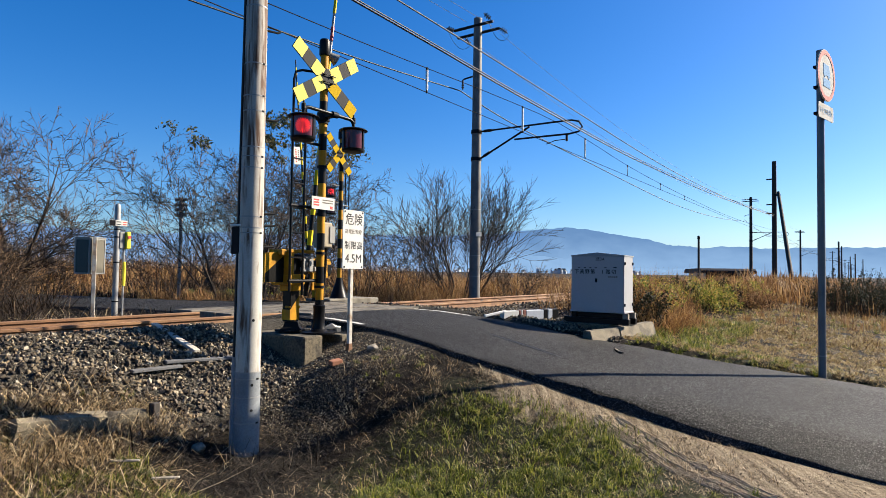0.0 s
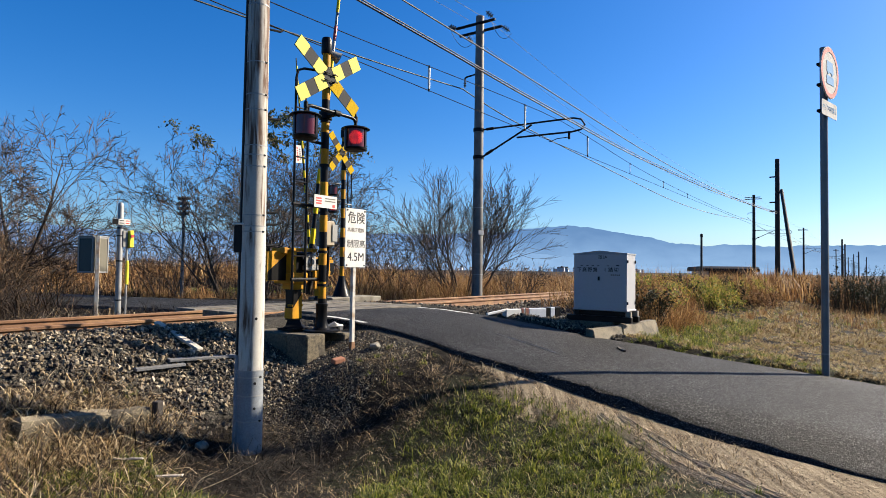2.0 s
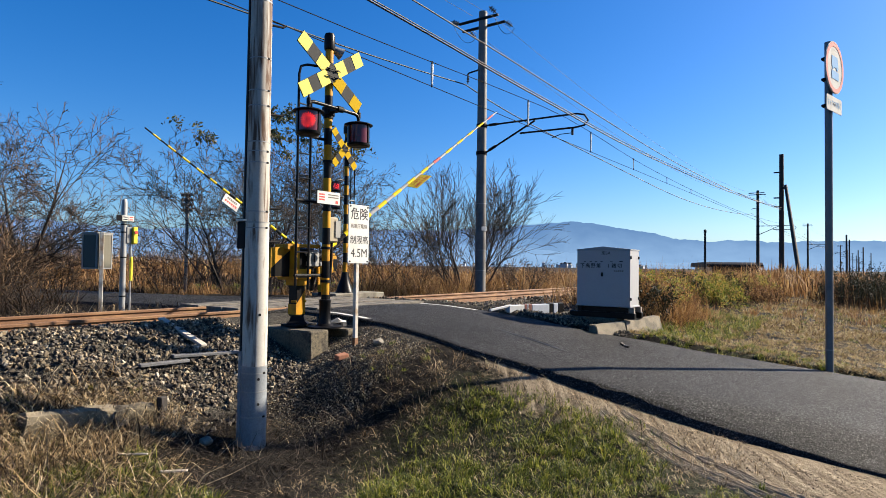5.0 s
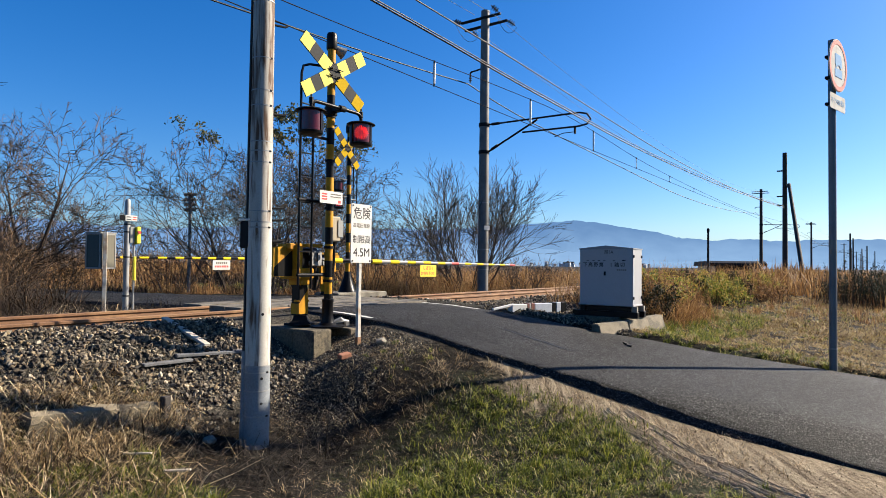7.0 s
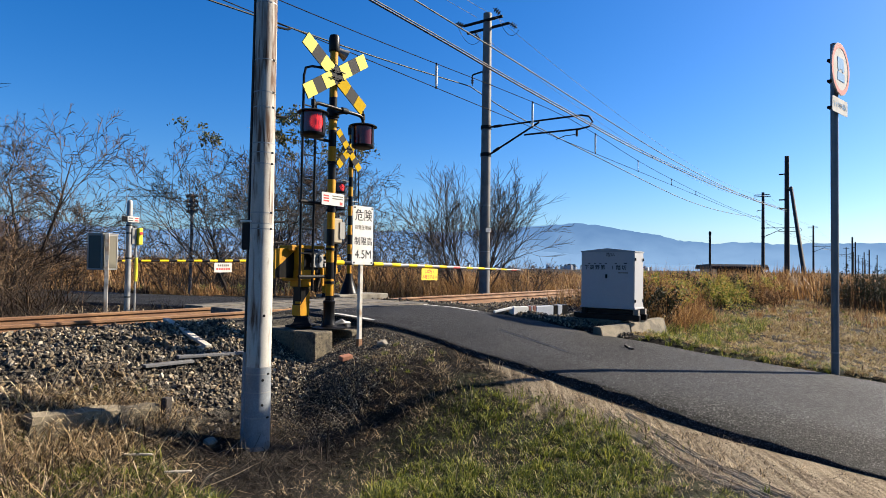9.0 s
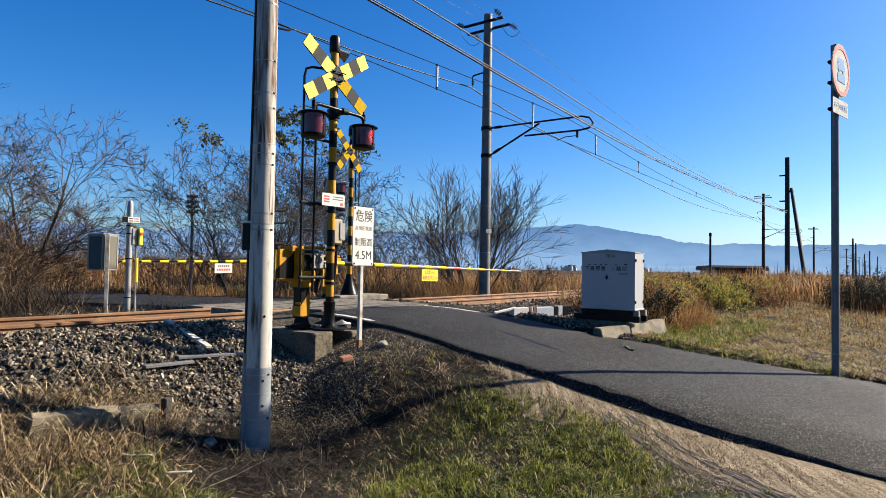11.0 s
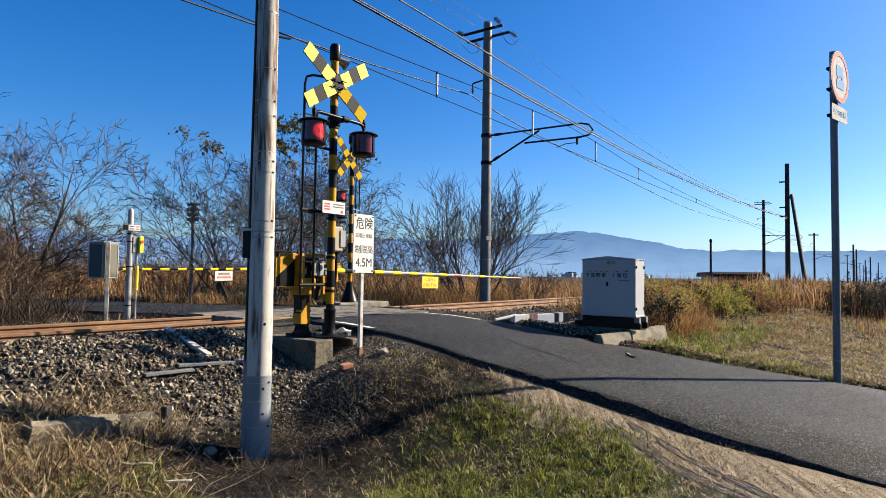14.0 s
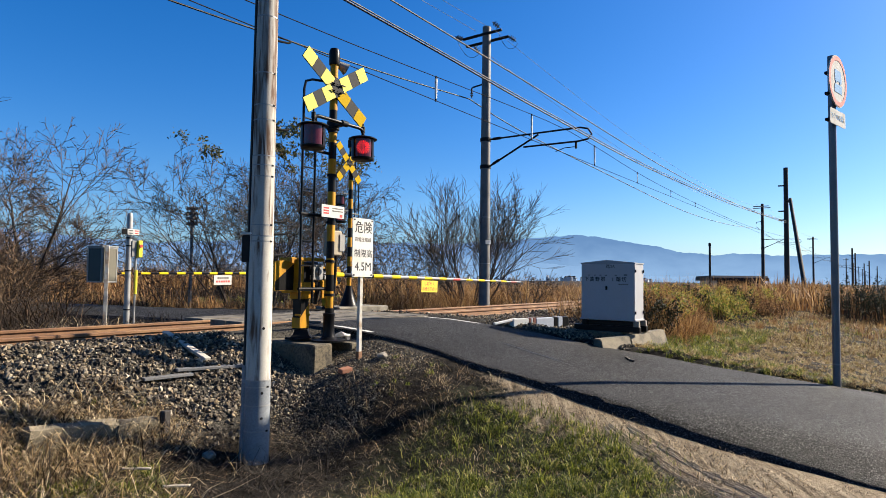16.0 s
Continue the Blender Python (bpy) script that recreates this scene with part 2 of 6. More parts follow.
def part(name, bm, mat, parent=None, label=""):
    """Links a bmesh as one mesh object under a thing or a part."""
    me = bpy.data.meshes.new(name)
    bm.to_mesh(me)
    bm.free()
    for m in (mat if isinstance(mat, (list, tuple)) else (mat,)):
        me.materials.append(m)
    me.polygons.foreach_set("use_smooth", [True] * len(me.polygons))
    me.set_sharp_from_angle(angle=radians(33))
    ob = new(name, me)
    if parent:
        ob.parent = parent
    return tagged(ob, label)


def thing(name, m, label, category, group="", kind=""):
    """An Empty at the thing's base, to which its parts belong."""
    ob = new(name)
    ob.empty_display_size = 0.2
    ob.matrix_world = m
    return tagged(ob, label, category, group, kind)


def box(size, at=(0, 0, 0), bevel=0.0, turn=None, bm=None):
    bm = bm or bmesh.new()
    m = Matrix.Translation(at) @ (turn or Matrix()) @ Matrix.Diagonal((*size, 1))
    geom = bmesh.ops.create_cube(bm, size=1, matrix=m)
    if bevel:
        edges = {e for v in geom["verts"] for e in v.link_edges}
        bmesh.ops.bevel(bm, geom=list(edges), offset=bevel, segments=1, affect="EDGES")
    return bm


def rod(p0, p1, r0, r1=None, seg=10, bm=None, caps=True):
    """A straight round bar from p0 to p1."""
    bm = bm or bmesh.new()
    p0, p1 = Vector(p0), Vector(p1)
    r1 = r0 if r1 is None else r1
    d = p1 - p0
    m = Matrix.Translation((p0 + p1) / 2) @ d.to_track_quat("Z", "Y").to_matrix().to_4x4()
    bmesh.ops.create_cone(bm, cap_ends=caps, segments=seg, radius1=r0, radius2=r1, depth=d.length, matrix=m)
    return bm


def pipe(points, r, seg=8, bm=None):
    """A bent round bar through the points."""
    bm = bm or bmesh.new()
    pts = [Vector(p) for p in points]
    rings = []
    for i, p in enumerate(pts):
        d = (pts[min(i + 1, len(pts) - 1)] - pts[max(i - 1, 0)]).normalized()
        a = d.orthogonal().normalized() if not rings else (side - d * side.dot(d)).normalized()
        side = a
        b = d.cross(a)
        rings.append([bm.verts.new(p + (a * math.cos(k * math.tau / seg) + b * math.sin(k * math.tau / seg)) * r) for k in range(seg)])
    for q, t in zip(rings, rings[1:]):
        for k in range(seg):
            bm.faces.new((q[k], q[(k + 1) % seg], t[(k + 1) % seg], t[k]))
    bm.faces.new(rings[0][::-1]), bm.faces.new(rings[-1])
    return bm


def lathe(profile, seg=20, bm=None, at=(0, 0, 0)):
    """Turns (radius, z) pairs about the z axis."""
    bm = bm or bmesh.new()
    o = Vector(at)
    rings = [[bm.verts.new(o + Vector((r * math.cos(k * math.tau / seg), r * math.sin(k * math.tau / seg), z))) for k in range(seg)] for r, z in profile]
    for q, t in zip(rings, rings[1:]):
        for k in range(seg):
            bm.faces.new((q[k], q[(k + 1) % seg], t[(k + 1) % seg], t[k]))
    bm.faces.new(rings[0][::-1]), bm.faces.new(rings[-1])
    return bm


def prism(outline, thick, m=None, bm=None):
    """A flat plate: an outline in x and z, given a thickness in y, then placed by m."""
    bm = bm or bmesh.new()
    m = m or Matrix()
    a = [bm.verts.new(m @ Vector((x, -thick / 2, z))) for x, z in outline]
    b = [bm.verts.new(m @ Vector((x, thick / 2, z))) for x, z in outline]
    n = len(a)
    bm.faces.new(a), bm.faces.new(b[::-1])
    for i in range(n):
        bm.faces.new((a[i], b[i], b[(i + 1) % n], a[(i + 1) % n]))
    bmesh.ops.recalc_face_normals(bm, faces=bm.faces[:])
    return bm


def disc_outline(r, seg=32, cx=0.0, cz=0.0):
    return [(cx + r * math.cos(k * math.tau / seg), cz + r * math.sin(k * math.tau / seg)) for k in range(seg)]


def soft_outline(w, h, r, seg=5):
    """A rectangle with rounded corners, about its centre."""
    out = []
    for cx, cz, a0 in ((w / 2 - r, h / 2 - r, 0), (-w / 2 + r, h / 2 - r, 90), (-w / 2 + r, -h / 2 + r, 180), (w / 2 - r, -h / 2 + r, 270)):
        out += [(cx + r * math.cos(radians(a0 + 90 * k / seg)), cz + r * math.sin(radians(a0 + 90 * k / seg))) for k in range(seg + 1)]
    return out


def wire(name, points, r, mat, label, category="cable", group=""):
    """A cable hung through the points, as a curve of its own."""
    cu = bpy.data.curves.new(name, "CURVE")
    cu.dimensions, cu.bevel_depth, cu.bevel_resolution = "3D", r, 1
    sp = cu.splines.new("POLY")
    sp.points.add(len(points) - 1)
    for q, p in zip(sp.points, points):
        q.co = (*p, 1)
    cu.materials.append(mat)
    return tagged(new(name, cu), label, category, group)


def sagging(a, b, sag, n=24):
    a, b = Vector(a), Vector(b)
    return [a.lerp(b, k / n) - Vector((0, 0, sag * 4 * (k / n) * (1 - k / n))) for k in range(n + 1)]


def lettering(name, text, size, m, mat, parent, squeeze=1.0, bold=0.0):
    """Words in the built-in font as a thin mesh; x to the right, z up, read from -y."""
    cu = bpy.data.curves.new(name, "FONT")
    cu.body, cu.size, cu.align_x, cu.align_y = text, size, "CENTER", "CENTER"
    cu.extrude = 0.0006
    tmp = new(name, cu)
    me = bpy.data.meshes.new_from_object(tmp.evaluated_get(bpy.context.evaluated_depsgraph_get()))
    bpy.data.objects.remove(tmp)
    if bold:
        bm = bmesh.new()
        for dx, dy in ((-1, 0), (1, 0), (0, -1), (0, 1)):
            q = me.copy()
            q.transform(Matrix.Translation((dx * bold, dy * bold, 0.0002 * (dx + 2 * dy))))
            bm.from_mesh(q)
            bpy.data.meshes.remove(q)
        bm.to_mesh(me)
        bm.free()
    me.transform(m @ Matrix.Diagonal((squeeze, 1, 1, 1)) @ pose(0, 0, 0, 90))
    me.materials.clear()
    me.materials.append(mat)
    me.name = name
    ob = new(name, me)
    ob.parent = parent
    return ob


def mesh_of(name, verts, faces, mat):
    me = bpy.data.meshes.new(name)
    me.from_pydata(verts, [], faces)
    me.materials.append(mat)
    return new(name, me)


def ramp_of(x, *stops):
    xs, ys = zip(*stops)
    return np.interp(x, xs, ys)


def smooth(x, a, b):
    t = np.clip((x - a) / (b - a), 0, 1)
    return t * t * (3 - 2 * t)


# ---- the lie of the land ----
def road_z(w):
    return ramp_of(w, (-60, -0.3), (-6, -0.1), (-3, 0.02), (0, 0.21), (1.2, 0.38), (2.4, 0.56), (3.6, 0.76), (4.8, 0.95), (5.7, 1.06), (6.6, 1.11), (7.6, 1.12), (11, 1.1), (14, 1.0), (25, 0.85), (200, 0.5))


def road_centre(w):
    return ramp_of(w, (-60, 22.0), (-10, 11.6), (-4, 9.75), (0, 8.72), (2, 8.35), (4, 8.0), (6, 7.8), (10, 7.75), (200, 7.75))


ROAD_HALF = 1.70


def road_tilt(w):
    """How much higher the field side of the lane lies than its other side."""
    return ramp_of(w, (-60, 0.2), (-2, 0.2), (0, 0.16), (1, 0.13), (2, 0.085), (3, 0.055), (3.8, 0.0))


def edge_gap(w):
    """How far the lane's broken near edge lies back beside the crossing post."""
    return ramp_of(w, (3.0, 0.0), (4.4, 0.10), (5.6, 0.34), (6.6, 0.44), (7.85, 0.52), (7.95, 0.0))


def lane_z(s, w):
    """Height of the lane's surface."""
    a = (s - float(road_centre(w))) / ROAD_HALF
    return float(road_z(w)) + float(road_tilt(w)) * (max(-1, min(1, a)) + 1) / 2 + float(ramp_of(abs(a), (0.2, 0.035), (0.6, 0.02), (0.93, 0.0)))


def ground_z(s, w):
    """Height of the earth at s along and w across the track."""
    s, w = np.asarray(s, float), np.asarray(w, float)
    left = ramp_of(w, (-40, -0.2), (-2, 0.12), (2, 0.05), (4.2, 0.02), (5.0, 0.06), (5.6, 0.24), (6.15, 0.50), (6.7, 0.80), (7.3, 1.0), (7.55, 1.06), (7.82, 1.06), (8.1, 1.0), (9.4, 1.0), (10, 0.95), (10.8, 0.82), (14, 0.75), (40, 0.5), (300, 0.3), (4000, 0.0))
    right = ramp_of(w, (-40, -0.2), (-2, 0.12), (0, 0.37), (1.0, 0.47), (2.6, 0.62), (3.4, 0.70), (4.0, 0.9), (5.0, 0.97), (6, 0.98), (9.4, 1.0), (10, 0.95), (10.8, 0.82), (14, 0.75), (40, 0.5), (300, 0.3), (4000, 0.0))
    shelf = ramp_of(w, (2.5, 0.05), (3.4, 0.20), (4.2, 0.36), (5.0, 0.50), (5.6, 0.56), (6.1, 0.58), (6.6, 0.75), (7.0, 0.9))
    on = smooth(s, 4.3 + 0.25 * np.clip(6 - w, 0, 3), 5.5 + 0.2 * np.clip(6 - w, 0, 3)) * (1 - smooth(w, 6.8, 7.2))
    left = np.maximum(left, left * (1 - on) + shelf * on)
    side = smooth(s, 7.0, 9.6)
    z = left * (1 - side) + right * side
    # the verge slopes up to the road, which lies on a low bank
    d = np.abs(s - road_centre(w)) - ROAD_HALF
    reach = ramp_of(w, (2.5, 2.6), (4.0, 2.3), (5.0, 2.1), (5.8, 1.3), (6.4, 0.7), (7.0, 0.4))
    even = np.clip(1 - (d + edge_gap(w) + 0.1) / (reach + 0.1), 0, 1)
    even = np.where((w > 3.2) & (w < 7), even ** 1.1, 1 - smooth(d + edge_gap(w), -0.1, reach)) * smooth(w, 2.4, 3.6) + (1 - smooth(d + edge_gap(w), -0.1, reach)) * (1 - smooth(w, 2.4, 3.6))
    bank = np.where(s < road_centre(w), even, 1 - smooth(d, 0.3, 1.6))
    bank *= np.where(w > 11.5, 1 - smooth(w, 11.5, 30), 1)
    z = z * (1 - bank) + (road_z(w) + np.where(s > road_centre(w), road_tilt(w) - 0.06 + 0.09 * smooth(d, 0.02, 0.25), ramp_of(w, (1.4, -0.24), (2.6, -0.15), (3.4, -0.085), (4.6, -0.06), (7.0, -0.05)))) * bank
    fade = smooth(np.hypot(s - 5, w - 5), 40, 90)
    z = z * (1 - fade) + 0.1 * fade
    lump = np.sin(s * 2.1 + np.sin(w * 1.7)) * np.sin(w * 2.6 + np.cos(s * 1.3)) * 0.025 + np.sin(s * 5.3 + w * 2.1) * np.sin(w * 6.1 - s * 3.0) * 0.012
    lump = lump * np.where(d < 0, 0, np.where(d < 0.5, d * 2, 1))
    heap = np.sin(s * 3.7 + 1.3 * np.sin(w * 2.9)) * np.sin(w * 5.1 + 0.8 * s) * 0.08 * smooth(w, 5.6, 6.1) * (1 - smooth(w, 7.1, 7.5)) * (1 - smooth(s, 4.6, 5.2))
    return z + lump * np.where((w > 7.2) & (w < 9.8), 0.2, 1) + heap


def lines(parts):
    out = []
    for a, b, step in parts:
        out += list(np.arange(a, b, step))
    return np.array(out + [parts[-1][1]])


def build_ground():
    far = [5000, 2500, 1200, 600, 300, 150, 80]
    gs = np.concatenate([[-x for x in far], lines([(-40, -6, 2.0), (-6, -1, 0.25), (-1, 14, 0.075), (14, 30, 0.5), (30, 60, 2.0)]), far])
    gw = np.concatenate([[-x for x in far], lines([(-40, -4, 2.0), (-4, 0, 0.25), (0, 8, 0.075), (8, 12, 0.15), (12, 30, 0.5), (30, 60, 2.0)]), far])
    S, W = np.meshgrid(gs, gw, indexing="ij")
    Z = ground_z(S, W)
    X, Y = S * U.x + W * V.x, S * U.y + W * V.y
    verts = np.stack([X, Y, Z], -1).reshape(-1, 3)
    n, k = len(gs), len(gw)
    i = (np.arange(n - 1)[:, None] * k + np.arange(k - 1)[None]).ravel()
    faces = np.stack([i, i + k, i + k + 1, i + 1], -1)
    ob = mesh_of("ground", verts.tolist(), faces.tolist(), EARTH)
    d = S - road_centre(W)
    rough = np.sin(S * 1.9 + 0.7) * np.sin(W * 2.3) * 0.25
    # bare trodden earth beside the road
    dirt = smooth(-d, 1.4, 1.7) * (1 - smooth(-d + rough + np.clip(W - 2.4, 0, 9) * 0.75, 2.3, 3.3)) * (1 - smooth(W, 4.6, 5.4))
    dirt = np.maximum(dirt, 0.35 * smooth(d, 1.6, 2.0) * (1 - smooth(W, 1.6, 2.6)) * (1 - smooth(d, 5, 9)))
    gravel = smooth(W + rough * 0.6, 5.3, 6.0) * (1 - smooth(W, 9.8, 10.6)) * np.where(d < 0, 1, smooth(W, 3.6, 4.4))
    gravel = np.maximum(gravel, smooth(S, 4.5, 5.6) * smooth(W, 4.3, 5.2) * (1 - smooth(W, 9.8, 10.6)))
    green = smooth(np.sin(S * 1.3 + 1) + np.cos(W * 1.1 + S * 0.6) + 0.5, 0.2, 1.4) * (1 - smooth(W, 3.6, 4.6)) * (1 - gravel)
    verge = smooth(d, 2.4, 3.2) * (1 - smooth(W, 2.2, 3.2))
    green = green * (1 - 0.75 * verge)
    dirt = np.maximum(dirt, 0.12 * smooth(d, 1.7, 2.6) * (1 - smooth(W, 2.6, 3.6)) * (1 - smooth(d, 24, 40)))
    green = np.where(np.hypot(S, W) > 40, 0.2, green)
    col = np.stack([dirt, gravel, green * 0.75, np.ones_like(dirt)], -1).reshape(-1, 4)
    att = ob.data.attributes.new("zone", "FLOAT_COLOR", "POINT")
    att.data.foreach_set("color", col.astype(np.float32).ravel())
    ob.data.polygons.foreach_set("use_smooth", [True] * len(ob.data.polygons))
    return tagged(ob, "rough earth with dry grass, turf, gravel and bare soil", "ground", "", "structure")


ground = build_ground()


def build_road():
    """The lane, with a thick broken asphalt edge, over the track and on."""
    gw = lines([(-60, -6, 3), (-6, 12, 0.12), (12, 60, 3), (60, 160, 20)])
    prof = [(-1.055, -0.38), (-1.04, -0.30), (-1.005, -0.205), (-0.945, -0.115), (-0.87, -0.06), (-0.80, -0.02), (-0.73, 0.006), (-0.6, 0.02), (-0.2, 0.035), (0.2, 0.035), (0.6, 0.02), (0.95, 0.0), (1.0, -0.18)]
    verts, faces = [], []
    for i, w in enumerate(gw):
        c, z = float(road_centre(w)), float(road_z(w))
        wob = [0.022 * noise.noise(Vector((w * 3.1, a * 5, 0))) + 0.012 * noise.noise(Vector((w * 9.0, a * 9, 4))) if abs(a) > 0.86 else 0 for a, _ in prof]
        sag = float(ramp_of(w, (-0.8, 1.7), (1.2, 1.0), (2.6, 0.25), (6.0, 0.15)))
        for (a, dz), o in zip(prof, wob):
            dz = dz * sag if -0.99 < a < -0.7 else dz
            p = along(c + a * ROAD_HALF + float(edge_gap(w)) * float(ramp_of(a, (-0.945, 1.0), (-0.5, 0.0))) + o + 0.02 * math.sin(w * 1.7 + a), w, z + dz + float(road_tilt(w)) * (a + 1) / 2)
            verts.append(tuple(p))
        if i:
            for j in range(len(prof) - 1):
                q = (i - 1) * len(prof) + j
                faces.append((q, q + 1, q + 1 + len(prof), q + len(prof)))
    ob = mesh_of("road", verts, faces, ASPHALT)
    ob.data.polygons.foreach_set("use_smooth", [True] * len(ob.data.polygons))
    return tagged(ob, "narrow worn grey asphalt lane climbing to the level crossing", "road", "", "structure")


road = build_road()


def road_line(name, s0, w0, s1, w1, width):
    bm = bmesh.new()
    rng = random.Random(int(s0 * 100))
    a, b = [], []
    n = 14
    for k in range(n + 1):
        s, w = s0 + (s1 - s0) * k / n, w0 + (w1 - w0) * k / n
        z = lane_z(s, w) + 0.005
        a.append(bm.verts.new(along(s - width / 2 + rng.uniform(-0.01, 0.01), w, z)))
        b.append(bm.verts.new(along(s + width / 2 + rng.uniform(-0.01, 0.01), w, z)))
    for k in range(n):
        bm.faces.new((a[k], b[k], b[k + 1], a[k + 1]))
    return part(name, bm, ROAD_WHITE, road, "worn white edge line")


SOIL = material("loose_soil", (0.40, 0.33, 0.23), 0.95, 0, 0.3, 20, 120, 0.6, 140)


def tyre_track(path, offsets, seed):
    """Low broken ridges of pressed soil left by a tyre, side by side along a bent path of s and w."""
    r = random.Random(seed)
    bm = bmesh.new()
    ws, ss = [p[1] for p in path], [p[0] for p in path]
    for off in offsets:
        w, strip = ws[0], None
        while w < ws[-1]:
            if r.random() < 0.06:
                strip, w = None, w + r.uniform(0.03, 0.12)
            s = float(np.interp(w, ws, ss)) + off + r.gauss(0, 0.004)
            z, half, high = float(ground_z(s, w)) - 0.006, r.uniform(0.008, 0.014), r.uniform(0.012, 0.024)
            row = [bm.verts.new(along(s + ds, w, z + dz)) for ds, dz in ((-half, 0), (-0.3 * half, high), (0.3 * half, high), (half, 0))]
            if strip:
                for k in range(3):
                    bm.faces.new((strip[k], strip[k + 1], row[k + 1], row[k]))
            strip, w = row, w + 0.035
    return part("tyre_track", bm, SOIL, ground, "ridged tyre marks in the bare soil")


tyre_track(((5.25, 0.2), (5.48, 0.80), (5.79, 1.54), (6.21, 2.38)), (-0.10, -0.06, -0.02, 0.03, 0.07), 3)
tyre_track(((5.45, 0.2), (5.69, 0.83), (6.13, 1.65), (6.39, 2.23)), (-0.05, -0.01, 0.04, 0.08), 4)
road_line("edge_line", 6.62, 6.9, 6.55, 5.95, 0.10)
road_line("edge_line", 9.55, 7.6, 9.32, 5.9, 0.10)


def rail_profile():
    """Half-round outline of a flat-bottomed rail, in metres about its foot."""
    h = 0.153
    half = [(0.064, 0.0), (0.064, 0.012), (0.012, 0.03), (0.009, 0.10), (0.032, 0.118), (0.0325, h - 0.008), (0.026, h)]
    return [(x, z) for x, z in half] + [(-x, z) for x, z in reversed(half)]


def build_rail(w):
    bm = bmesh.new()
    prof = rail_profile()
    rings = []
    for s in (-160, -30, -6, 0, 6, 12, 20, 40, 100, 300, 900):
        rings.append([bm.verts.new((s, x, z)) for x, z in prof])
    n = len(prof)
    for q, t in zip(rings, rings[1:]):
        for k in range(n):
            bm.faces.new((q[k], t[k], t[(k + 1) % n], q[(k + 1) % n]))
    bmesh.ops.recalc_face_normals(bm, faces=bm.faces[:])
    ob = part("rail", bm, RUST)
    ob.matrix_world = aligned(0, w, RAIL_TOP_Z - 0.153)
    return tagged(ob, "rust-brown steel rail spiked to sleepers in the ballast", "rail", "rails of the track", "structure")


for w in RAIL_W:
    build_rail(w)
track_mid = sum(RAIL_W) / 2
rng = random.Random(11)
sleeper_mesh = None
for k in range(-14, 60):
    s = k * 0.62
    if 5.9 < s < 9.7:
        continue
    if sleeper_mesh is None:
        sl = part("sleeper", box((0.2, 2.0, 0.14), (0, 0, 0.07), 0.012), DARK_CONCRETE)
        sleeper_mesh = sl.data
    else:
        sl = new("sleeper", sleeper_mesh)
    sl.matrix_world = aligned(s, track_mid, RAIL_TOP_Z - 0.153 - 0.13, rng.uniform(-0.6, 0.6))
    tagged(sl, "stained concrete sleeper bedded in ballast", "sleeper", "sleepers of the track", "structure")


# boarding between and beside the rails where the lane crosses
PANEL = material("worn_panel", (0.17, 0.150, 0.118), 0.9, 0, 0.45, 9, 80, 0.7, 90, (0.075, 0.066, 0.052), 4)


def crossing_panel(s, w, ls, lw):
    ob = part("crossing_panel", box((ls, lw, 0.12), (0, 0, -0.06), 0.008), PANEL)
    ob.matrix_world = aligned(s, w, RAIL_TOP_Z + 0.018)
    return tagged(ob, "worn concrete crossing panel beside the rail", "panel", "panels of the level crossing", "structure")


for k in range(4):
    s = 6.35 + k * 0.95
    crossing_panel(s, track_mid - 0.21, 0.935, 0.40)
    crossing_panel(s, track_mid + 0.21, 0.935, 0.40)
    if k:
        crossing_panel(s, RAIL_W[0] - 0.36, 0.935, 0.52)
    crossing_panel(s, RAIL_W[1] + 0.36, 0.935, 0.52)

# ---- the level crossing's warning posts ----
def striped_post(parent, r, z0, z1, band, first_yellow=True):
    z, k = z0, 0 if first_yellow else 1
    while z < z1 - 0.01:
        t = min(z + band, z1)
        part("post_band", rod((0, 0, z), (0, 0, t), r, seg=20), (YELLOW_PAINT, BLACK_PAINT)[k % 2], parent)
        z, k = t, k + 1


def crossbuck(parent, z, y, length=1.32, width=0.20, lean=33, glare=True, x=0.0):
    """Two crossed boards, each of yellow and black fields, with the bolted middle plate."""
    centre = Matrix.Translation((x, y, z))
    for side, dy in ((1, 0.0), (-1, 0.022)):
        turn = centre @ Matrix.Translation((0, dy, 0)) @ Matrix.Rotation(radians(-lean * side), 4, "Y")
        board = part("crossbuck_board", prism([(-length / 2, -width / 2), (length / 2, -width / 2), (length / 2, width / 2), (-length / 2, width / 2)], 0.012, turn), BUCK_GREY, parent)
        h = length / 2
        for a, b in ((-1.0, -0.71), (-0.43, -0.14), (0.14, 0.43), (0.71, 1.0)):
            # pale fields have the sheet's glare in their colour, deep ones none
            deep = side == -1 and a > 0
            a, b = a * h + (0.001 if a == -1 else 0), b * h - (0.001 if b == 1 else 0)
            for face in (-1, 1):
                part("yellow_field", prism([(a, -width / 2 + 0.002), (b, -width / 2 + 0.002), (b, width / 2 - 0.002), (a, width / 2 - 0.002)], 0.003, turn @ Matrix.Translation((0, face * 0.008, 0))), DEEP_YELLOW if deep or not glare else BUCK_YELLOW, board)
    for dx, zz in ((-0.07, 0.05), (0.07, 0.05), (-0.07, -0.05), (0.07, -0.05)):
        bx = x + dx
        bm = rod((bx, y - 0.045, z + zz), (bx, y + 0.06, z + zz), 0.012, seg=8)
        rod((bx - 0.06, y - 0.03, z + zz), (bx + 0.06, y - 0.03, z + zz), 0.008, seg=6, bm=bm)
        part("clamp_bolt", bm, DARK_STEEL, parent)


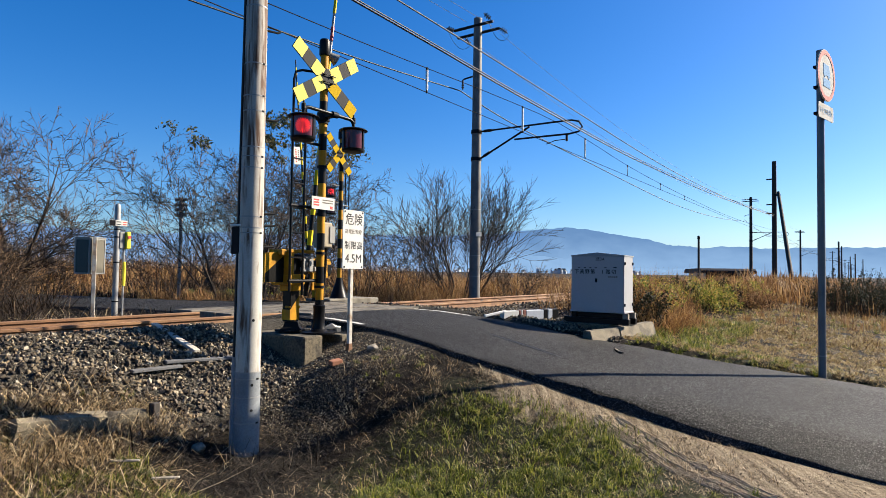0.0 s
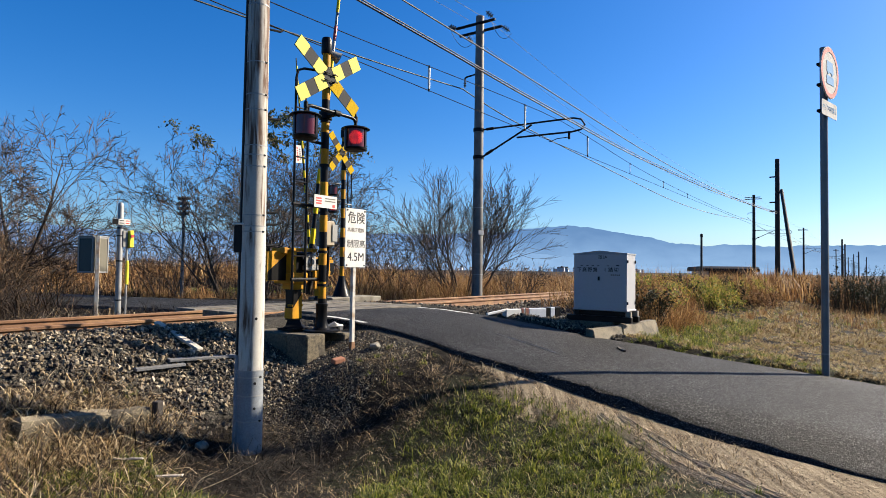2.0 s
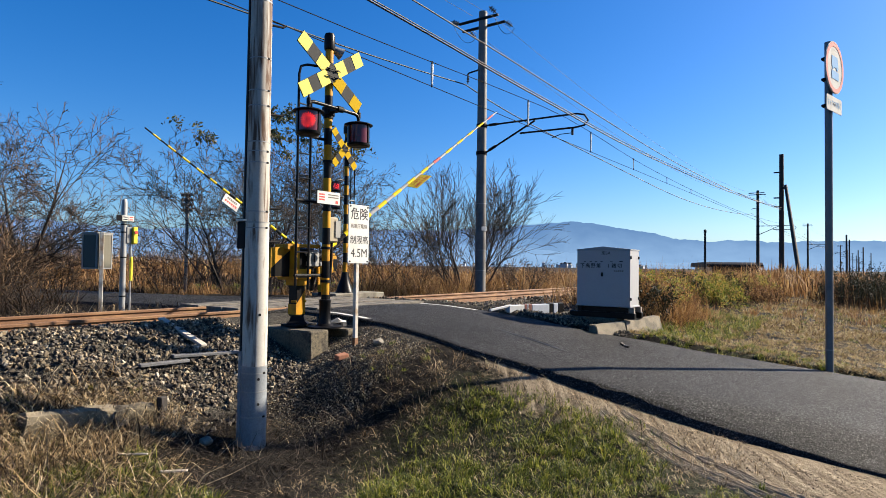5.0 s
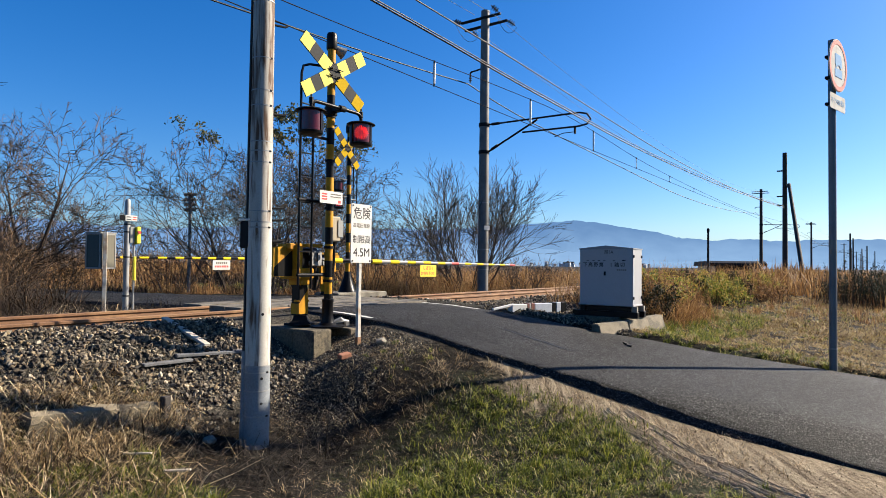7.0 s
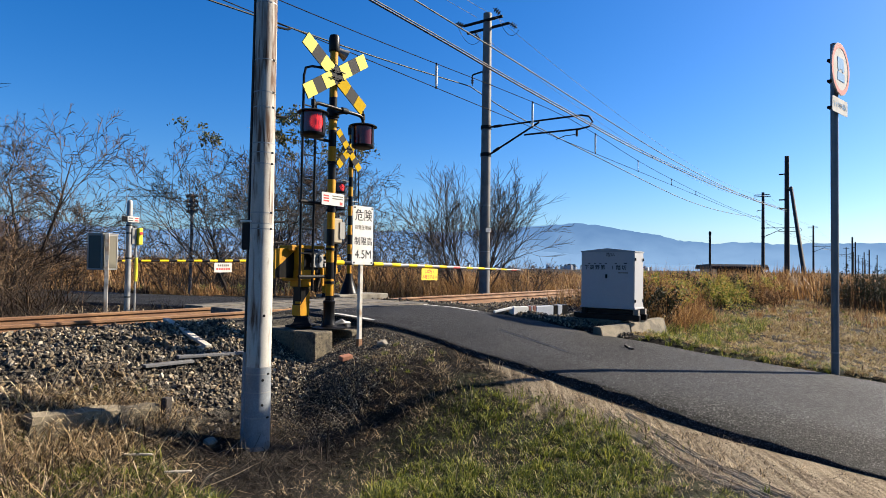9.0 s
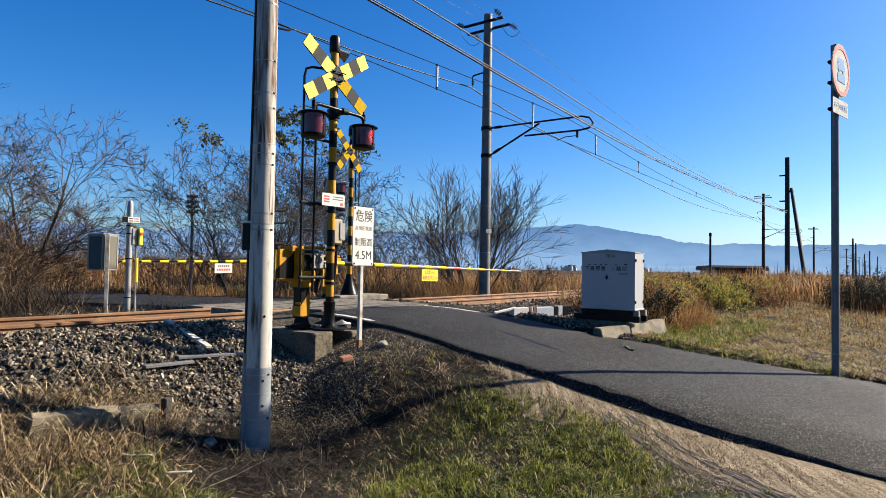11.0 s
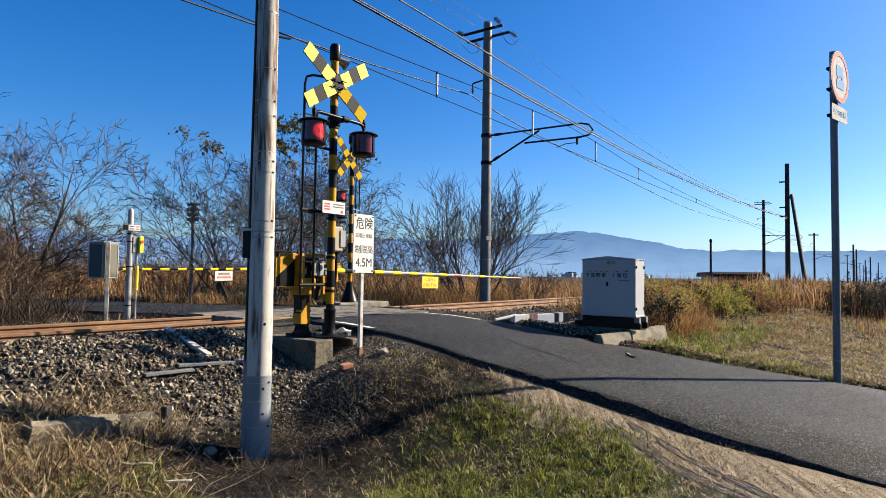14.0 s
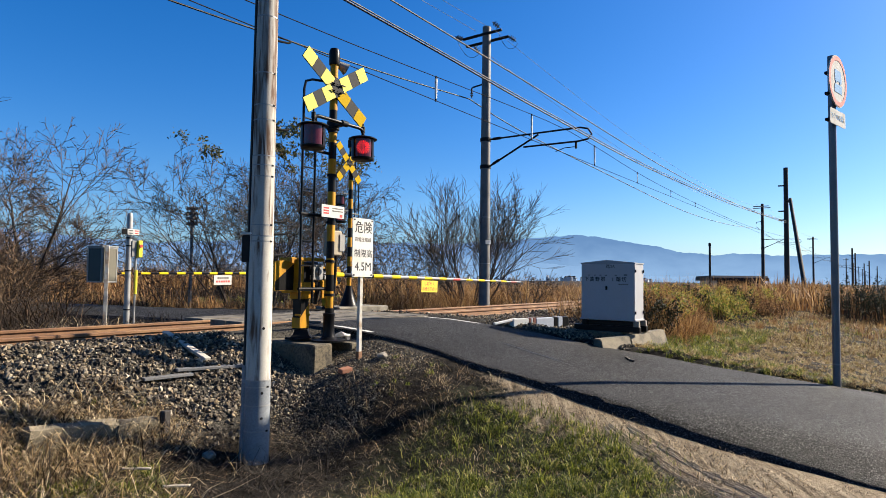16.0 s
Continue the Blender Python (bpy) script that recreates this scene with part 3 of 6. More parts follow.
def warning_lamp(parent, x, z, y, size=1.0):
    """A red flashing lamp seen from all round: a dark drum under a wide brim; the side with the diodes turns to the
    camera when it is lit.
    """
    k = size
    at_ = Matrix.Translation((x, y, z))

    def put(name, bm, mat, to, label=""):
        ob = part(name, bm, mat, to, label)
        ob.data.transform(at_)
        return ob

    put("lamp_brim", lathe([(0.05 * k, 0.205 * k), (0.09 * k, 0.192 * k), (0.2 * k, 0.178 * k), (0.232 * k, 0.160 * k), (0.232 * k, 0.152 * k), (0.17 * k, 0.158 * k)], 28), BLACK_PAINT, parent)
    put("lamp_bowl", lathe([(0.09 * k, -0.200 * k), (0.15 * k, -0.195 * k), (0.176 * k, -0.18 * k), (0.184 * k, -0.15 * k), (0.180 * k, -0.145 * k), (0.05 * k, -0.145 * k)], 28), BLACK_PAINT, parent)
    for mid, half in ((-206, 17), (-60, 17), (-20, 20), (40, 25), (100, 25)):
        bm = bmesh.new()
        rows = []
        for r in (0.180 * k, 0.173 * k):
            rows.append([[bm.verts.new((r * math.cos(radians(mid + half * f)), r * math.sin(radians(mid + half * f)), zz * k)) for f in (-1, -0.5, 0, 0.5, 1)] for zz in (-0.155, 0.158)])
        for lo, hi in rows:
            for i in range(4):
                bm.faces.new((lo[i], lo[i + 1], hi[i + 1], hi[i]))
        bmesh.ops.recalc_face_normals(bm, faces=bm.faces[:])
        put("lamp_strut", bm, BLACK_PAINT, parent)
    drum = part("lamp_drum", lathe([(0.1 * k, -0.145 * k), (0.167 * k, -0.145 * k), (0.167 * k, 0.155 * k), (0.1 * k, 0.155 * k)], 40), LENS_DARK, parent, "dark red drum lens of the flashing lamp")
    bm = bmesh.new()
    # diodes stand in rays, with a closer upright row in the middle
    spots = [(q * 0.0135, math.tau * i / 20) for i in range(24) for q in range(5 if i % 2 else 3, 9)] + [(abs(q) * 0.0135, math.copysign(math.pi / 2, q)) for q in range(-8, 9)]
    for rad, ang in spots:
        u, h = rad * math.cos(ang), rad * math.sin(ang)
        # diodes are centred on the camera's bearing
        a = radians(-134) + u / 0.167
        m = Matrix.Rotation(a, 4, "Z") @ Matrix.Translation((0.169 * k, 0, (h - 0.005) * k)) @ Matrix.Diagonal((0.006 * k, 0.0075 * k, 0.0075 * k, 1))
        bmesh.ops.create_cube(bm, size=1, matrix=m)
    part("lit_diodes", bm, RED_GLOW, drum, "glowing red diodes of the flashing lamp")
    return drum, pose(x, y, z)


LIT = []                                         # (drum, its seat, True where it starts lit)


def ladder(parent, x0, x1, y, z0, z1, hooked):
    top = [(x0, y, z0), (x0, y, z1 - 0.15)]
    if hooked:
        top += [(x0 + 0.03, y, z1 - 0.04), (x0 + 0.12, y - 0.02, z1), (x0 + 0.30, y - 0.05, z1 + 0.02)]
    part("ladder_rail", pipe(top, 0.017, 8), BLACK_PAINT, parent)
    part("ladder_rail", pipe([(x1, y, z0 - 0.05), (x1, y, z1 - 0.5)], 0.017, 8), BLACK_PAINT, parent)
    z = z0 + 0.12
    while z < z1 - 0.5:
        part("ladder_rung", rod((x0, y, z), (x1, y, z), 0.011, seg=6), BLACK_PAINT, parent)
        z += 0.33


TAN_PAINT = material("tan_paint", (0.34, 0.28, 0.18), 0.6, 0, 0.1, 5, 50, 0.03, 60)


def near_signal():
    t = thing("crossing_signal", aligned(5.97, 6.25, 0.985), "yellow and black striped crossing post with crossbuck and red lamps", "crossing signal", "crossing signals")
    part("base_flange", lathe([(0.24, 0.0), (0.24, 0.022), (0.13, 0.03), (0.1, 0.06)], 20), BLACK_PAINT, t)
    part("post_sleeve", lathe([(0.11, 0.03), (0.09, 0.08), (0.078, 0.14), (0.078, 0.34), (0.083, 0.35), (0.083, 0.38), (0.07, 0.39)], 20), BLACK_PAINT, t)
    part("post_band", rod((0, 0, 0.39), (0, 0, 0.455), 0.056, seg=20), BLACK_PAINT, t)
    striped_post(t, 0.056, 0.455, 3.86, 0.23)
    part("post_cap", lathe([(0.07, 3.86), (0.076, 3.875), (0.076, 4.05), (0.062, 4.09), (0.02, 4.10)], 20), BLACK_PAINT, t)
    for z in (0.62, 1.08, 1.62, 2.28, 2.9):
        part("post_clamp", rod((0, 0, z), (0, 0, z + 0.035), 0.07, seg=20), DARK_STEEL, t)
    crossbuck(t, 3.505, -0.10, 1.34, x=-0.035)
    # loudspeaker on top
    bm = lathe([(0.03, 0.0), (0.045, 0.05), (0.075, 0.15), (0.09, 0.18)], 16)
    horn = part("loudspeaker", bm, GREY_PAINT, t, "grey warning horn")
    horn.data.transform(Matrix.Translation((0.06, 0.04, 3.93)) @ Matrix.Rotation(radians(115), 4, "Y") @ Matrix.Rotation(radians(20), 4, "X"))
    # lamp bar
    part("lamp_bar", pipe([(-0.56, -0.22, 2.86), (-0.56, -0.22, 2.94), (-0.53, -0.22, 2.985), (-0.47, -0.22, 3.0), (-0.2, -0.22, 3.0), (0.29, -0.22, 3.0), (0.345, -0.22, 2.985), (0.375, -0.22, 2.94), (0.375, -0.22, 2.86)], 0.024, 12), BLACK_PAINT, t)
    part("bar_bracket", box((0.09, 0.2, 0.06), (0, -0.12, 3.0), 0.01), BLACK_PAINT, t)
    part("bar_clamp", rod((-0.05, -0.22, 3.0), (0.05, -0.22, 3.0), 0.042, seg=14), DARK_STEEL, t)
    part("bar_collar", rod((0, 0, 2.94), (0, 0, 3.05), 0.09, seg=20), BLACK_PAINT, t)
    for x in (-0.56, 0.375):
        part("lamp_knob", lathe([(0.03, 2.955), (0.03, 3.03), (0.012, 3.04), (0.012, 3.075)], 10, None, (x, -0.22, 0)), BLACK_PAINT, t)
    for k, (x, z) in enumerate(((-0.56, 2.715), (0.375, 2.715))):
        lit, hinge = warning_lamp(t, x, z, -0.22, 0.88)
        LIT.append((lit, hinge, k == 0))
    ladder(t, -0.52, -0.30, 0.02, 0.58, 3.55, True)
    for z in (0.72, 1.72, 2.6):
        part("ladder_stay", rod((-0.54, 0.02, z), (0, 0.02, z), 0.022, seg=8), DARK_STEEL, t)
    plate = part("notice_plate", prism(soft_outline(0.42, 0.17, 0.01), 0.006, Matrix.Translation((-0.06, -0.10, 1.78))), SIGN_WHITE, t, "white notice plate with red writing")
    for k in range(3):
        part("writing_bar", box((0.10, 0.002, 0.022), (-0.19, -0.105, 1.82 - k * 0.035)), RED_PAINT, plate)
    for k in range(2):
        part("writing_bar", box((0.2, 0.002, 0.014), (0.02, -0.105, 1.825 - k * 0.035)), INK_FADED, plate)
    part("writing_bar", box((0.05, 0.002, 0.04), (0.09, -0.105, 1.73)), RED_PAINT, plate)
    part("junction_box", box((0.24, 0.16, 0.36), (0.15, 0.11, 1.36), 0.02), TAN_PAINT, t, "tan painted junction box")
    part("box_plate", box((0.10, 0.006, 0.24), (0.245, 0.02, 1.37), 0.002), GREY_PAINT, t)
    part("conduit", pipe([(0.09, 0.09, 1.2), (0.1, 0.1, 0.6), (0.12, 0.1, 0.4), (0.1, 0.05, 0.05)], 0.02, 8), BLACK_PAINT, t)
    part("conduit", pipe([(0.2, 0.1, 1.2), (0.24, 0.14, 0.95), (0.22, 0.16, 0.5), (0.17, 0.1, 0.06)], 0.02, 8), DARK_STEEL, t)
    for k in range(3):
        part("cable_hose", pipe([(0.10, 0.0, 0.06), (0.2 + 0.03 * k, -0.05, 0.11 - 0.02 * k), (0.3 + 0.03 * k, -0.04, 0.06), (0.34 + 0.02 * k, -0.02, 0.0)], 0.02, 8), GALV, t, "pale cable hose")
    return t


near_signal()


def concrete_block(name, s, w, z, size, turn=0.0, mat=CONCRETE, label="stained concrete foundation block", bevel=0.02):
    ob = part(name, box(size, (0, 0, size[2] / 2), bevel), mat)
    ob.matrix_world = aligned(s, w, z, turn)
    return tagged(ob, label, "foundation")


bm = box((1.0, 0.72, 0.684), (0, 0.19, 0.342), 0.02)
box((0.34, 0.40, 0.684), (-0.33, -0.35, 0.342), 0.02, None, bm)
box((0.32, 0.40, 0.66), (0.34, -0.35, 0.33), 0.02, None, bm)
footing = part("foundation_block", bm, DARK_CONCRETE)
footing.matrix_world = aligned(5.98, 6.55, 0.30)
tagged(footing, "stained concrete foundation block with a recess between two piers", "foundation")


def far_signal():
    t = thing("crossing_signal", aligned(11.93, 11.75, 1.1, 0), "striped crossing post across the track with crossbuck and ladder", "crossing signal", "crossing signals")
    part("base_cone", lathe([(0.26, 0.0), (0.23, 0.04), (0.10, 0.42), (0.085, 0.55)], 16), BLACK_PAINT, t)
    striped_post(t, 0.062, 0.55, 4.3, 0.26)
    part("post_cap", lathe([(0.10, 4.3), (0.10, 4.5), (0.03, 4.55)], 16), BLACK_PAINT, t)
    crossbuck(t, 3.84, -0.12, 1.26, lean=48, glare=False, x=-0.19)
    for k, z in enumerate((2.82, 2.36)):
        part("lamp_arm", pipe([(-0.40, 0.0, z + 0.12), (-0.38, 0.0, z + 0.19), (-0.28, 0.0, z + 0.2), (0, 0.0, z + 0.2)], 0.015, 8), BLACK_PAINT, t)
        lit, hinge = warning_lamp(t, -0.40, z, -0.02, 0.72)
        LIT.append((lit, hinge, k == 0))
    ladder(t, 0.19, 0.33, 0.02, 0.9, 4.1, False)
    for z in (1.0, 2.5, 3.4):
        part("ladder_stay", rod((0, 0.02, z), (0.33, 0.02, z), 0.02, seg=8), BLACK_PAINT, t)
    return t


far_signal()
concrete_block("foundation_slab", 12.15, 11.8, 0.7, (1.9, 0.9, 0.40))


# ---- the barriers ----
NOTICES = []                                     # (plate, place along the arm)


BOOM_GREY = material("boom_grey", (0.30, 0.30, 0.295), 0.5, 0.1, 0.12, 8, 50, 0.03, 60)


def boom(parent, length, label, sign_at, sign_mat, sign_size, flip):
    """The barrier arm, along +x from its pivot, painted in fields, with a hanging notice."""
    bm = rod((0.0, 0, 0), (0.3, 0, 0), 0.045, 0.04, 12)
    b = part("boom", bm, BLACK_PAINT, parent, label)
    n = 26
    for k in range(n):
        a, c = 0.3 + (length - 0.3) * k / n, 0.3 + (length - 0.3) * (k + 1) / n
        f = (a + c) / 2 / length
        if k % 2 == 0:
            mat = BOOM_YELLOW if k not in (14, 24) else RED_PAINT
        else:
            mat = BLACK_PAINT if f < 0.25 else BOOM_GREY
        if flip:
            mat = BOOM_YELLOW if k % 2 == 0 else BLACK_PAINT
        proud = 0.004 if k % 2 == 0 else 0.0
        r0, r1 = 0.035 - 0.022 * (a / length) + proud, 0.035 - 0.022 * (c / length) + proud
        part("boom_field", rod((a, 0, 0), (c, 0, 0), r0, r1, 10), mat, b)
    sw, sh = sign_size
    plate = part("hanging_notice", prism(soft_outline(sw, sh, 0.01), 0.004, Matrix.Translation((0, 0.002 if flip else -0.002, -0.04 - sh / 2))), sign_mat, b, "notice plate hung on the barrier arm")
    # black back, so that the raised notice looks dark from the camera
    bk = prism(soft_outline(sw, sh, 0.01), 0.003, Matrix.Translation((0, -0.002 if flip else 0.002, -0.04 - sh / 2)))
    part("notice_back", bk, BLACK_PAINT, plate)
    NOTICES.append((plate, sign_at))
    ink = RED_PAINT
    m = Matrix.Translation((0, -0.005, -0.04 - sh / 2))
    if flip:
        for k, (ww, zz) in enumerate(((0.28, 0.045), (0.34, -0.03))):
            for q in range(6):
                part("writing_bar", box((ww / 6 * 0.7, 0.002, 0.042), ((q - 2.5) * ww / 6, 0.005, -0.04 - sh / 2 + zz)), INK_FADED if k == 0 else RED_PAINT, plate)
    else:
        lettering("writing", "しばらく", 0.082, m @ Matrix.Translation((0, 0, 0.048)), ink, plate, 1.0, 0.0012)
        lettering("writing", "お待ち下さい", 0.072, m @ Matrix.Translation((0, 0, -0.05)), ink, plate, 1.0, 0.0012)
    return b


def barrier(name_pose, label, length, sign_at, sign_mat, sign_size, flip=False):
    g = thing("barrier_gate", name_pose, label, "barrier gate", "barrier gates")
    # origin: foot of the post; pivot at (0.33, 0.12, 0.90)
    part("post_plate", box((0.38, 0.30, 0.03), (-0.04, 0, 0.015), 0.006), DARK_STEEL, g)
    part("post_skirt", lathe([(0.21, 0.03), (0.15, 0.07), (0.12, 0.14)], 4, None, (-0.06, 0, 0)), DARK_STEEL, g)
    part("machine_post", box((0.16, 0.16, 0.45), (-0.08, 0, 0.36), 0.012), BLACK_PAINT, g)
    part("post_stripe", prism([(-0.162, 0.16), (0.002, 0.16), (0.002, 0.50), (-0.08, 0.40), (-0.162, 0.30)], 0.166), YELLOW_PAINT, g)
    for x in (-0.168, 0.008):
        part("stripe_clip", box((0.02, 0.10, 0.03), (x, -0.04, 0.34), 0.004), YELLOW_PAINT, g)
    part("cradle_neck", box((0.19, 0.26, 0.10), (-0.10, -0.02, 0.61), 0.012), YELLOW_PAINT, g)
    part("machine_cradle", box((0.31, 0.36, 0.15), (-0.135, 0.0, 0.715), 0.015), YELLOW_PAINT, g)
    part("machine_case", box((0.34, 0.30, 0.30), (-0.01, 0.05, 0.93), 0.02), BLACK_PAINT, g)
    part("case_hatch", box((0.20, 0.05, 0.23), (0.085, -0.135, 0.935), 0.012), GALV, g, "weathered grey drive cover")
    part("hatch_rib", box((0.13, 0.014, 0.02), (0.085, -0.165, 1.02), 0.004), GALV, g)
    part("hatch_dome", rod((0.085, -0.158, 0.94), (0.085, -0.178, 0.94), 0.055, 0.045, 16), GALV, g)
    part("hatch_latch", box((0.016, 0.016, 0.12), (0.07, -0.185, 0.945), 0.004), DARK_STEEL, g)
    for x in (-0.03, 0.20):
        part("case_lug", box((0.03, 0.05, 0.06), (x, -0.15, 0.86), 0.006), GALV, g)
    part("case_arm", rod((-0.08, -0.14, 0.98), (0.0, -0.14, 1.02), 0.022, seg=10), DARK_STEEL, g)
    part("side_plate", box((0.10, 0.34, 0.34), (-0.235, -0.005, 0.935), 0.012), YELLOW_PAINT, g)
    part("top_guard", box((0.46, 0.05, 0.05), (-0.065, -0.165, 1.105), 0.01), YELLOW_PAINT, g)
    part("top_guard", box((0.46, 0.05, 0.05), (-0.065, 0.2, 1.105), 0.01), YELLOW_PAINT, g)
    part("hinge_block", box((0.08, 0.10, 0.085), (-0.35, -0.10, 1.085), 0.01), YELLOW_PAINT, g)
    part("side_guard", box((0.15, 0.03, 0.26), (0.255, -0.12, 0.69), 0.01), YELLOW_PAINT, g)
    part("side_guard", box((0.03, 0.24, 0.08), (0.33, -0.01, 0.84), 0.008), YELLOW_PAINT, g)
    part("drive_link", box((0.05, 0.05, 0.36), (0.17, -0.02, 0.66), 0.008), BLACK_PAINT, g)
    # striped counterweight boards
    bd = part("weight_board", prism([(-0.60, 0.68), (-0.20, 0.68), (-0.16, 0.73), (-0.16, 1.10), (-0.60, 1.07)], 0.03, Matrix.Translation((0, -0.06, 0))), YELLOW_PAINT, g, "yellow board with black slanting stripes")
    part("board_stripe", prism([(-0.595, 0.685), (-0.215, 0.685), (-0.165, 0.74), (-0.165, 1.095), (-0.22, 1.09), (-0.595, 0.80)], 0.034, Matrix.Translation((0, -0.06, 0))), BLACK_PAINT, bd)
    part("counterweight", box((0.24, 0.12, 0.26), (-0.40, 0.02, 0.86), 0.02), BLACK_PAINT, g)
    part("pivot_hub", rod((0.315, 0.06, 0.91), (0.315, 0.22, 0.91), 0.075, seg=18), DARK_STEEL, g)
    part("hub_arm", box((0.3, 0.05, 0.09), (0.2, 0.17, 0.90), 0.01), DARK_STEEL, g)
    b = boom(g, length, "striped barrier arm with a hanging notice", sign_at, sign_mat, sign_size, flip)
    return g, b


YELLOW_PLATE = material("yellow_plate", (0.85, 0.62, 0.02), 0.5, 0, 0.06, 6, 40)
gate_near, boom_near = barrier(aligned(5.85, 6.60, 1.0), "yellow and black barrier machine on a striped post with its arm", 6.15, 2.72, YELLOW_PLATE, (0.48, 0.21))
gate_far, boom_far = barrier(aligned(10.73, 11.42, 1.0, 180), "yellow and black barrier machine across the track with its arm", 4.95, 2.66, SIGN_WHITE, (0.42, 0.2), True)

# ---- poles and wires ----
def near_pole():
    """The rust-streaked sheet steel utility pole beside the crossing."""
    t = thing("utility_pole", aligned(3.85, 5.0, 0.0), "rust-streaked grey sheet steel utility pole with bands and step bolts", "utility pole")
    r = lambda z: 0.125 - 0.0055 * z
    joints = [0.0, 0.62, 0.86, 2.26, 3.05, 4.45, 5.9, 7.4, 8.8]
    for a, b in zip(joints, joints[1:]):
        bm = rod((0, 0, a - (0.3 if a == 0 else 0)), (0, 0, b - 0.004), r(a), r(b) + 0.002, 40)
        part("pole_section", bm, POLE_LOWER if b < 0.9 else POLE_STEEL if b < 3.0 else POLE_RUSTY, t)
        part("seam_ring", rod((0, 0, b - 0.008), (0, 0, b + 0.004), r(b) + 0.004, seg=40), GALV, t)
    for z in (0.37, 0.79, 2.20, 2.36, 2.84, 2.95, 3.40, 3.55, 3.87, 4.9):
        band = part("steel_band", rod((0, 0, z), (0, 0, z + 0.011), r(z) + 0.003, seg=40), GALV, t)
        part("band_buckle", box((0.026, 0.012, 0.018), (0.19 * r(z), -0.98 * r(z) - 0.003, z + 0.006), 0.003), DARK_STEEL, band)
    for z in (2.07, 2.28, 2.40, 3.34, 4.24):
        part("step_bolt", pipe([(r(z) * 0.6, -0.05, z), (r(z) + 0.10, -0.08, z + 0.01), (r(z) + 0.13, -0.08, z + 0.03)], 0.012, 8), DARK_STEEL, t)
    part("pole_cable", rod((-0.79 * (r(0.9) + 0.010), 0.62 * (r(0.9) + 0.010), 0.9), (-0.79 * (r(8.7) + 0.010), 0.62 * (r(8.7) + 0.010), 8.7), 0.014, seg=8), CABLE, t, "black cable run down the pole")
    part("cable_guard", rod((-0.79 * r(0), 0.62 * r(0), -0.2), (-0.79 * r(1), 0.62 * r(1), 1.0), 0.034, 0.03, seg=14), POLE_LOWER, t, "grey steel cable guard at the foot")
    for z in (0.5, 0.74, 1.36):
        part("bolt_hole", rod((-0.25 * r(z), -0.8 * r(z), z), (-0.305 * r(z), -0.965 * r(z), z), 0.014, seg=10), DARK_STEEL, t)
    return t


def streaked_steel(name, base, low, high):
    """Galvanised steel with rust running down in streaks."""
    m = material(name, base, 0.8, 0.0, 0.12, 6, 60, 0.05, 60)
    n, l = m.node_tree.nodes, m.node_tree.links
    b = n["Principled BSDF"]
    src = b.inputs["Base Color"].links[0].from_socket
    tc = n.new("ShaderNodeTexCoord")
    mp = n.new("ShaderNodeMapping")
    mp.inputs["Scale"].default_value = (15, 15, 1.5)
    nz = n.new("ShaderNodeTexNoise")
    nz.inputs["Scale"].default_value, nz.inputs["Detail"].default_value, nz.inputs["Distortion"].default_value = 1.2, 12, 0.6
    l.new(tc.outputs["Object"], mp.inputs[0]), l.new(mp.outputs[0], nz.inputs["Vector"])
    cr = n.new("ShaderNodeValToRGB")
    cr.color_ramp.elements[0].position, cr.color_ramp.elements[1].position = low, high
    info, ma, ad = n.new("ShaderNodeObjectInfo"), n.new("ShaderNodeMath"), n.new("ShaderNodeMath")
    ma.operation = "MULTIPLY_ADD"
    ma.inputs[1].default_value, ma.inputs[2].default_value = 0.08, -0.04
    l.new(info.outputs["Random"], ma.inputs[0]), l.new(nz.outputs[0], ad.inputs[0]), l.new(ma.outputs[0], ad.inputs[1])
    l.new(ad.outputs[0], cr.inputs[0])
    mx = n.new("ShaderNodeMix")
    mx.data_type = "RGBA"
    l.new(cr.outputs[0], mx.inputs[0]), l.new(src, mx.inputs[6])
    mx.inputs[7].default_value = (0.075, 0.034, 0.014, 1)
    l.new(mx.outputs[2], b.inputs["Base Color"])
    return m


POLE_STEEL = streaked_steel("streaked_pole_steel", (0.52, 0.495, 0.43), 0.54, 0.70)
POLE_RUSTY = streaked_steel("rusted_pole_steel", (0.48, 0.445, 0.38), 0.46, 0.62)
POLE_LOWER = material("lower_pole_steel", (0.25, 0.27, 0.285), 0.55, 0.1, 0.25, 6, 60, 0.05, 60, (0.20, 0.215, 0.225), 3, 0.3)
near_pole()

# pale because the sunlight on the cables is put into their colour
PALE_CABLE = material("sunlit_cable", (0.22, 0.205, 0.185), 0.7, 0, 0.2, 8, 60, spec=0.1)
CONC_POLE = material("spun_concrete", (0.19, 0.18, 0.168), 0.6, 0, 0.2, 5, 60, 0.1, 60, (0.14, 0.135, 0.125), 2, 0.3)


def insulator(parent, p, d, n=3, r=0.07):
    d = Vector(d).normalized()
    p = Vector(p)
    bm = rod(p, p + d * 0.08 * (n + 1), 0.02, seg=8)
    for k in range(n):
        c = p + d * 0.08 * (k + 0.8)
        rod(c, c + d * 0.035, r, r * 0.5, 14, bm)
    return part("insulator", bm, PORCELAIN, parent)


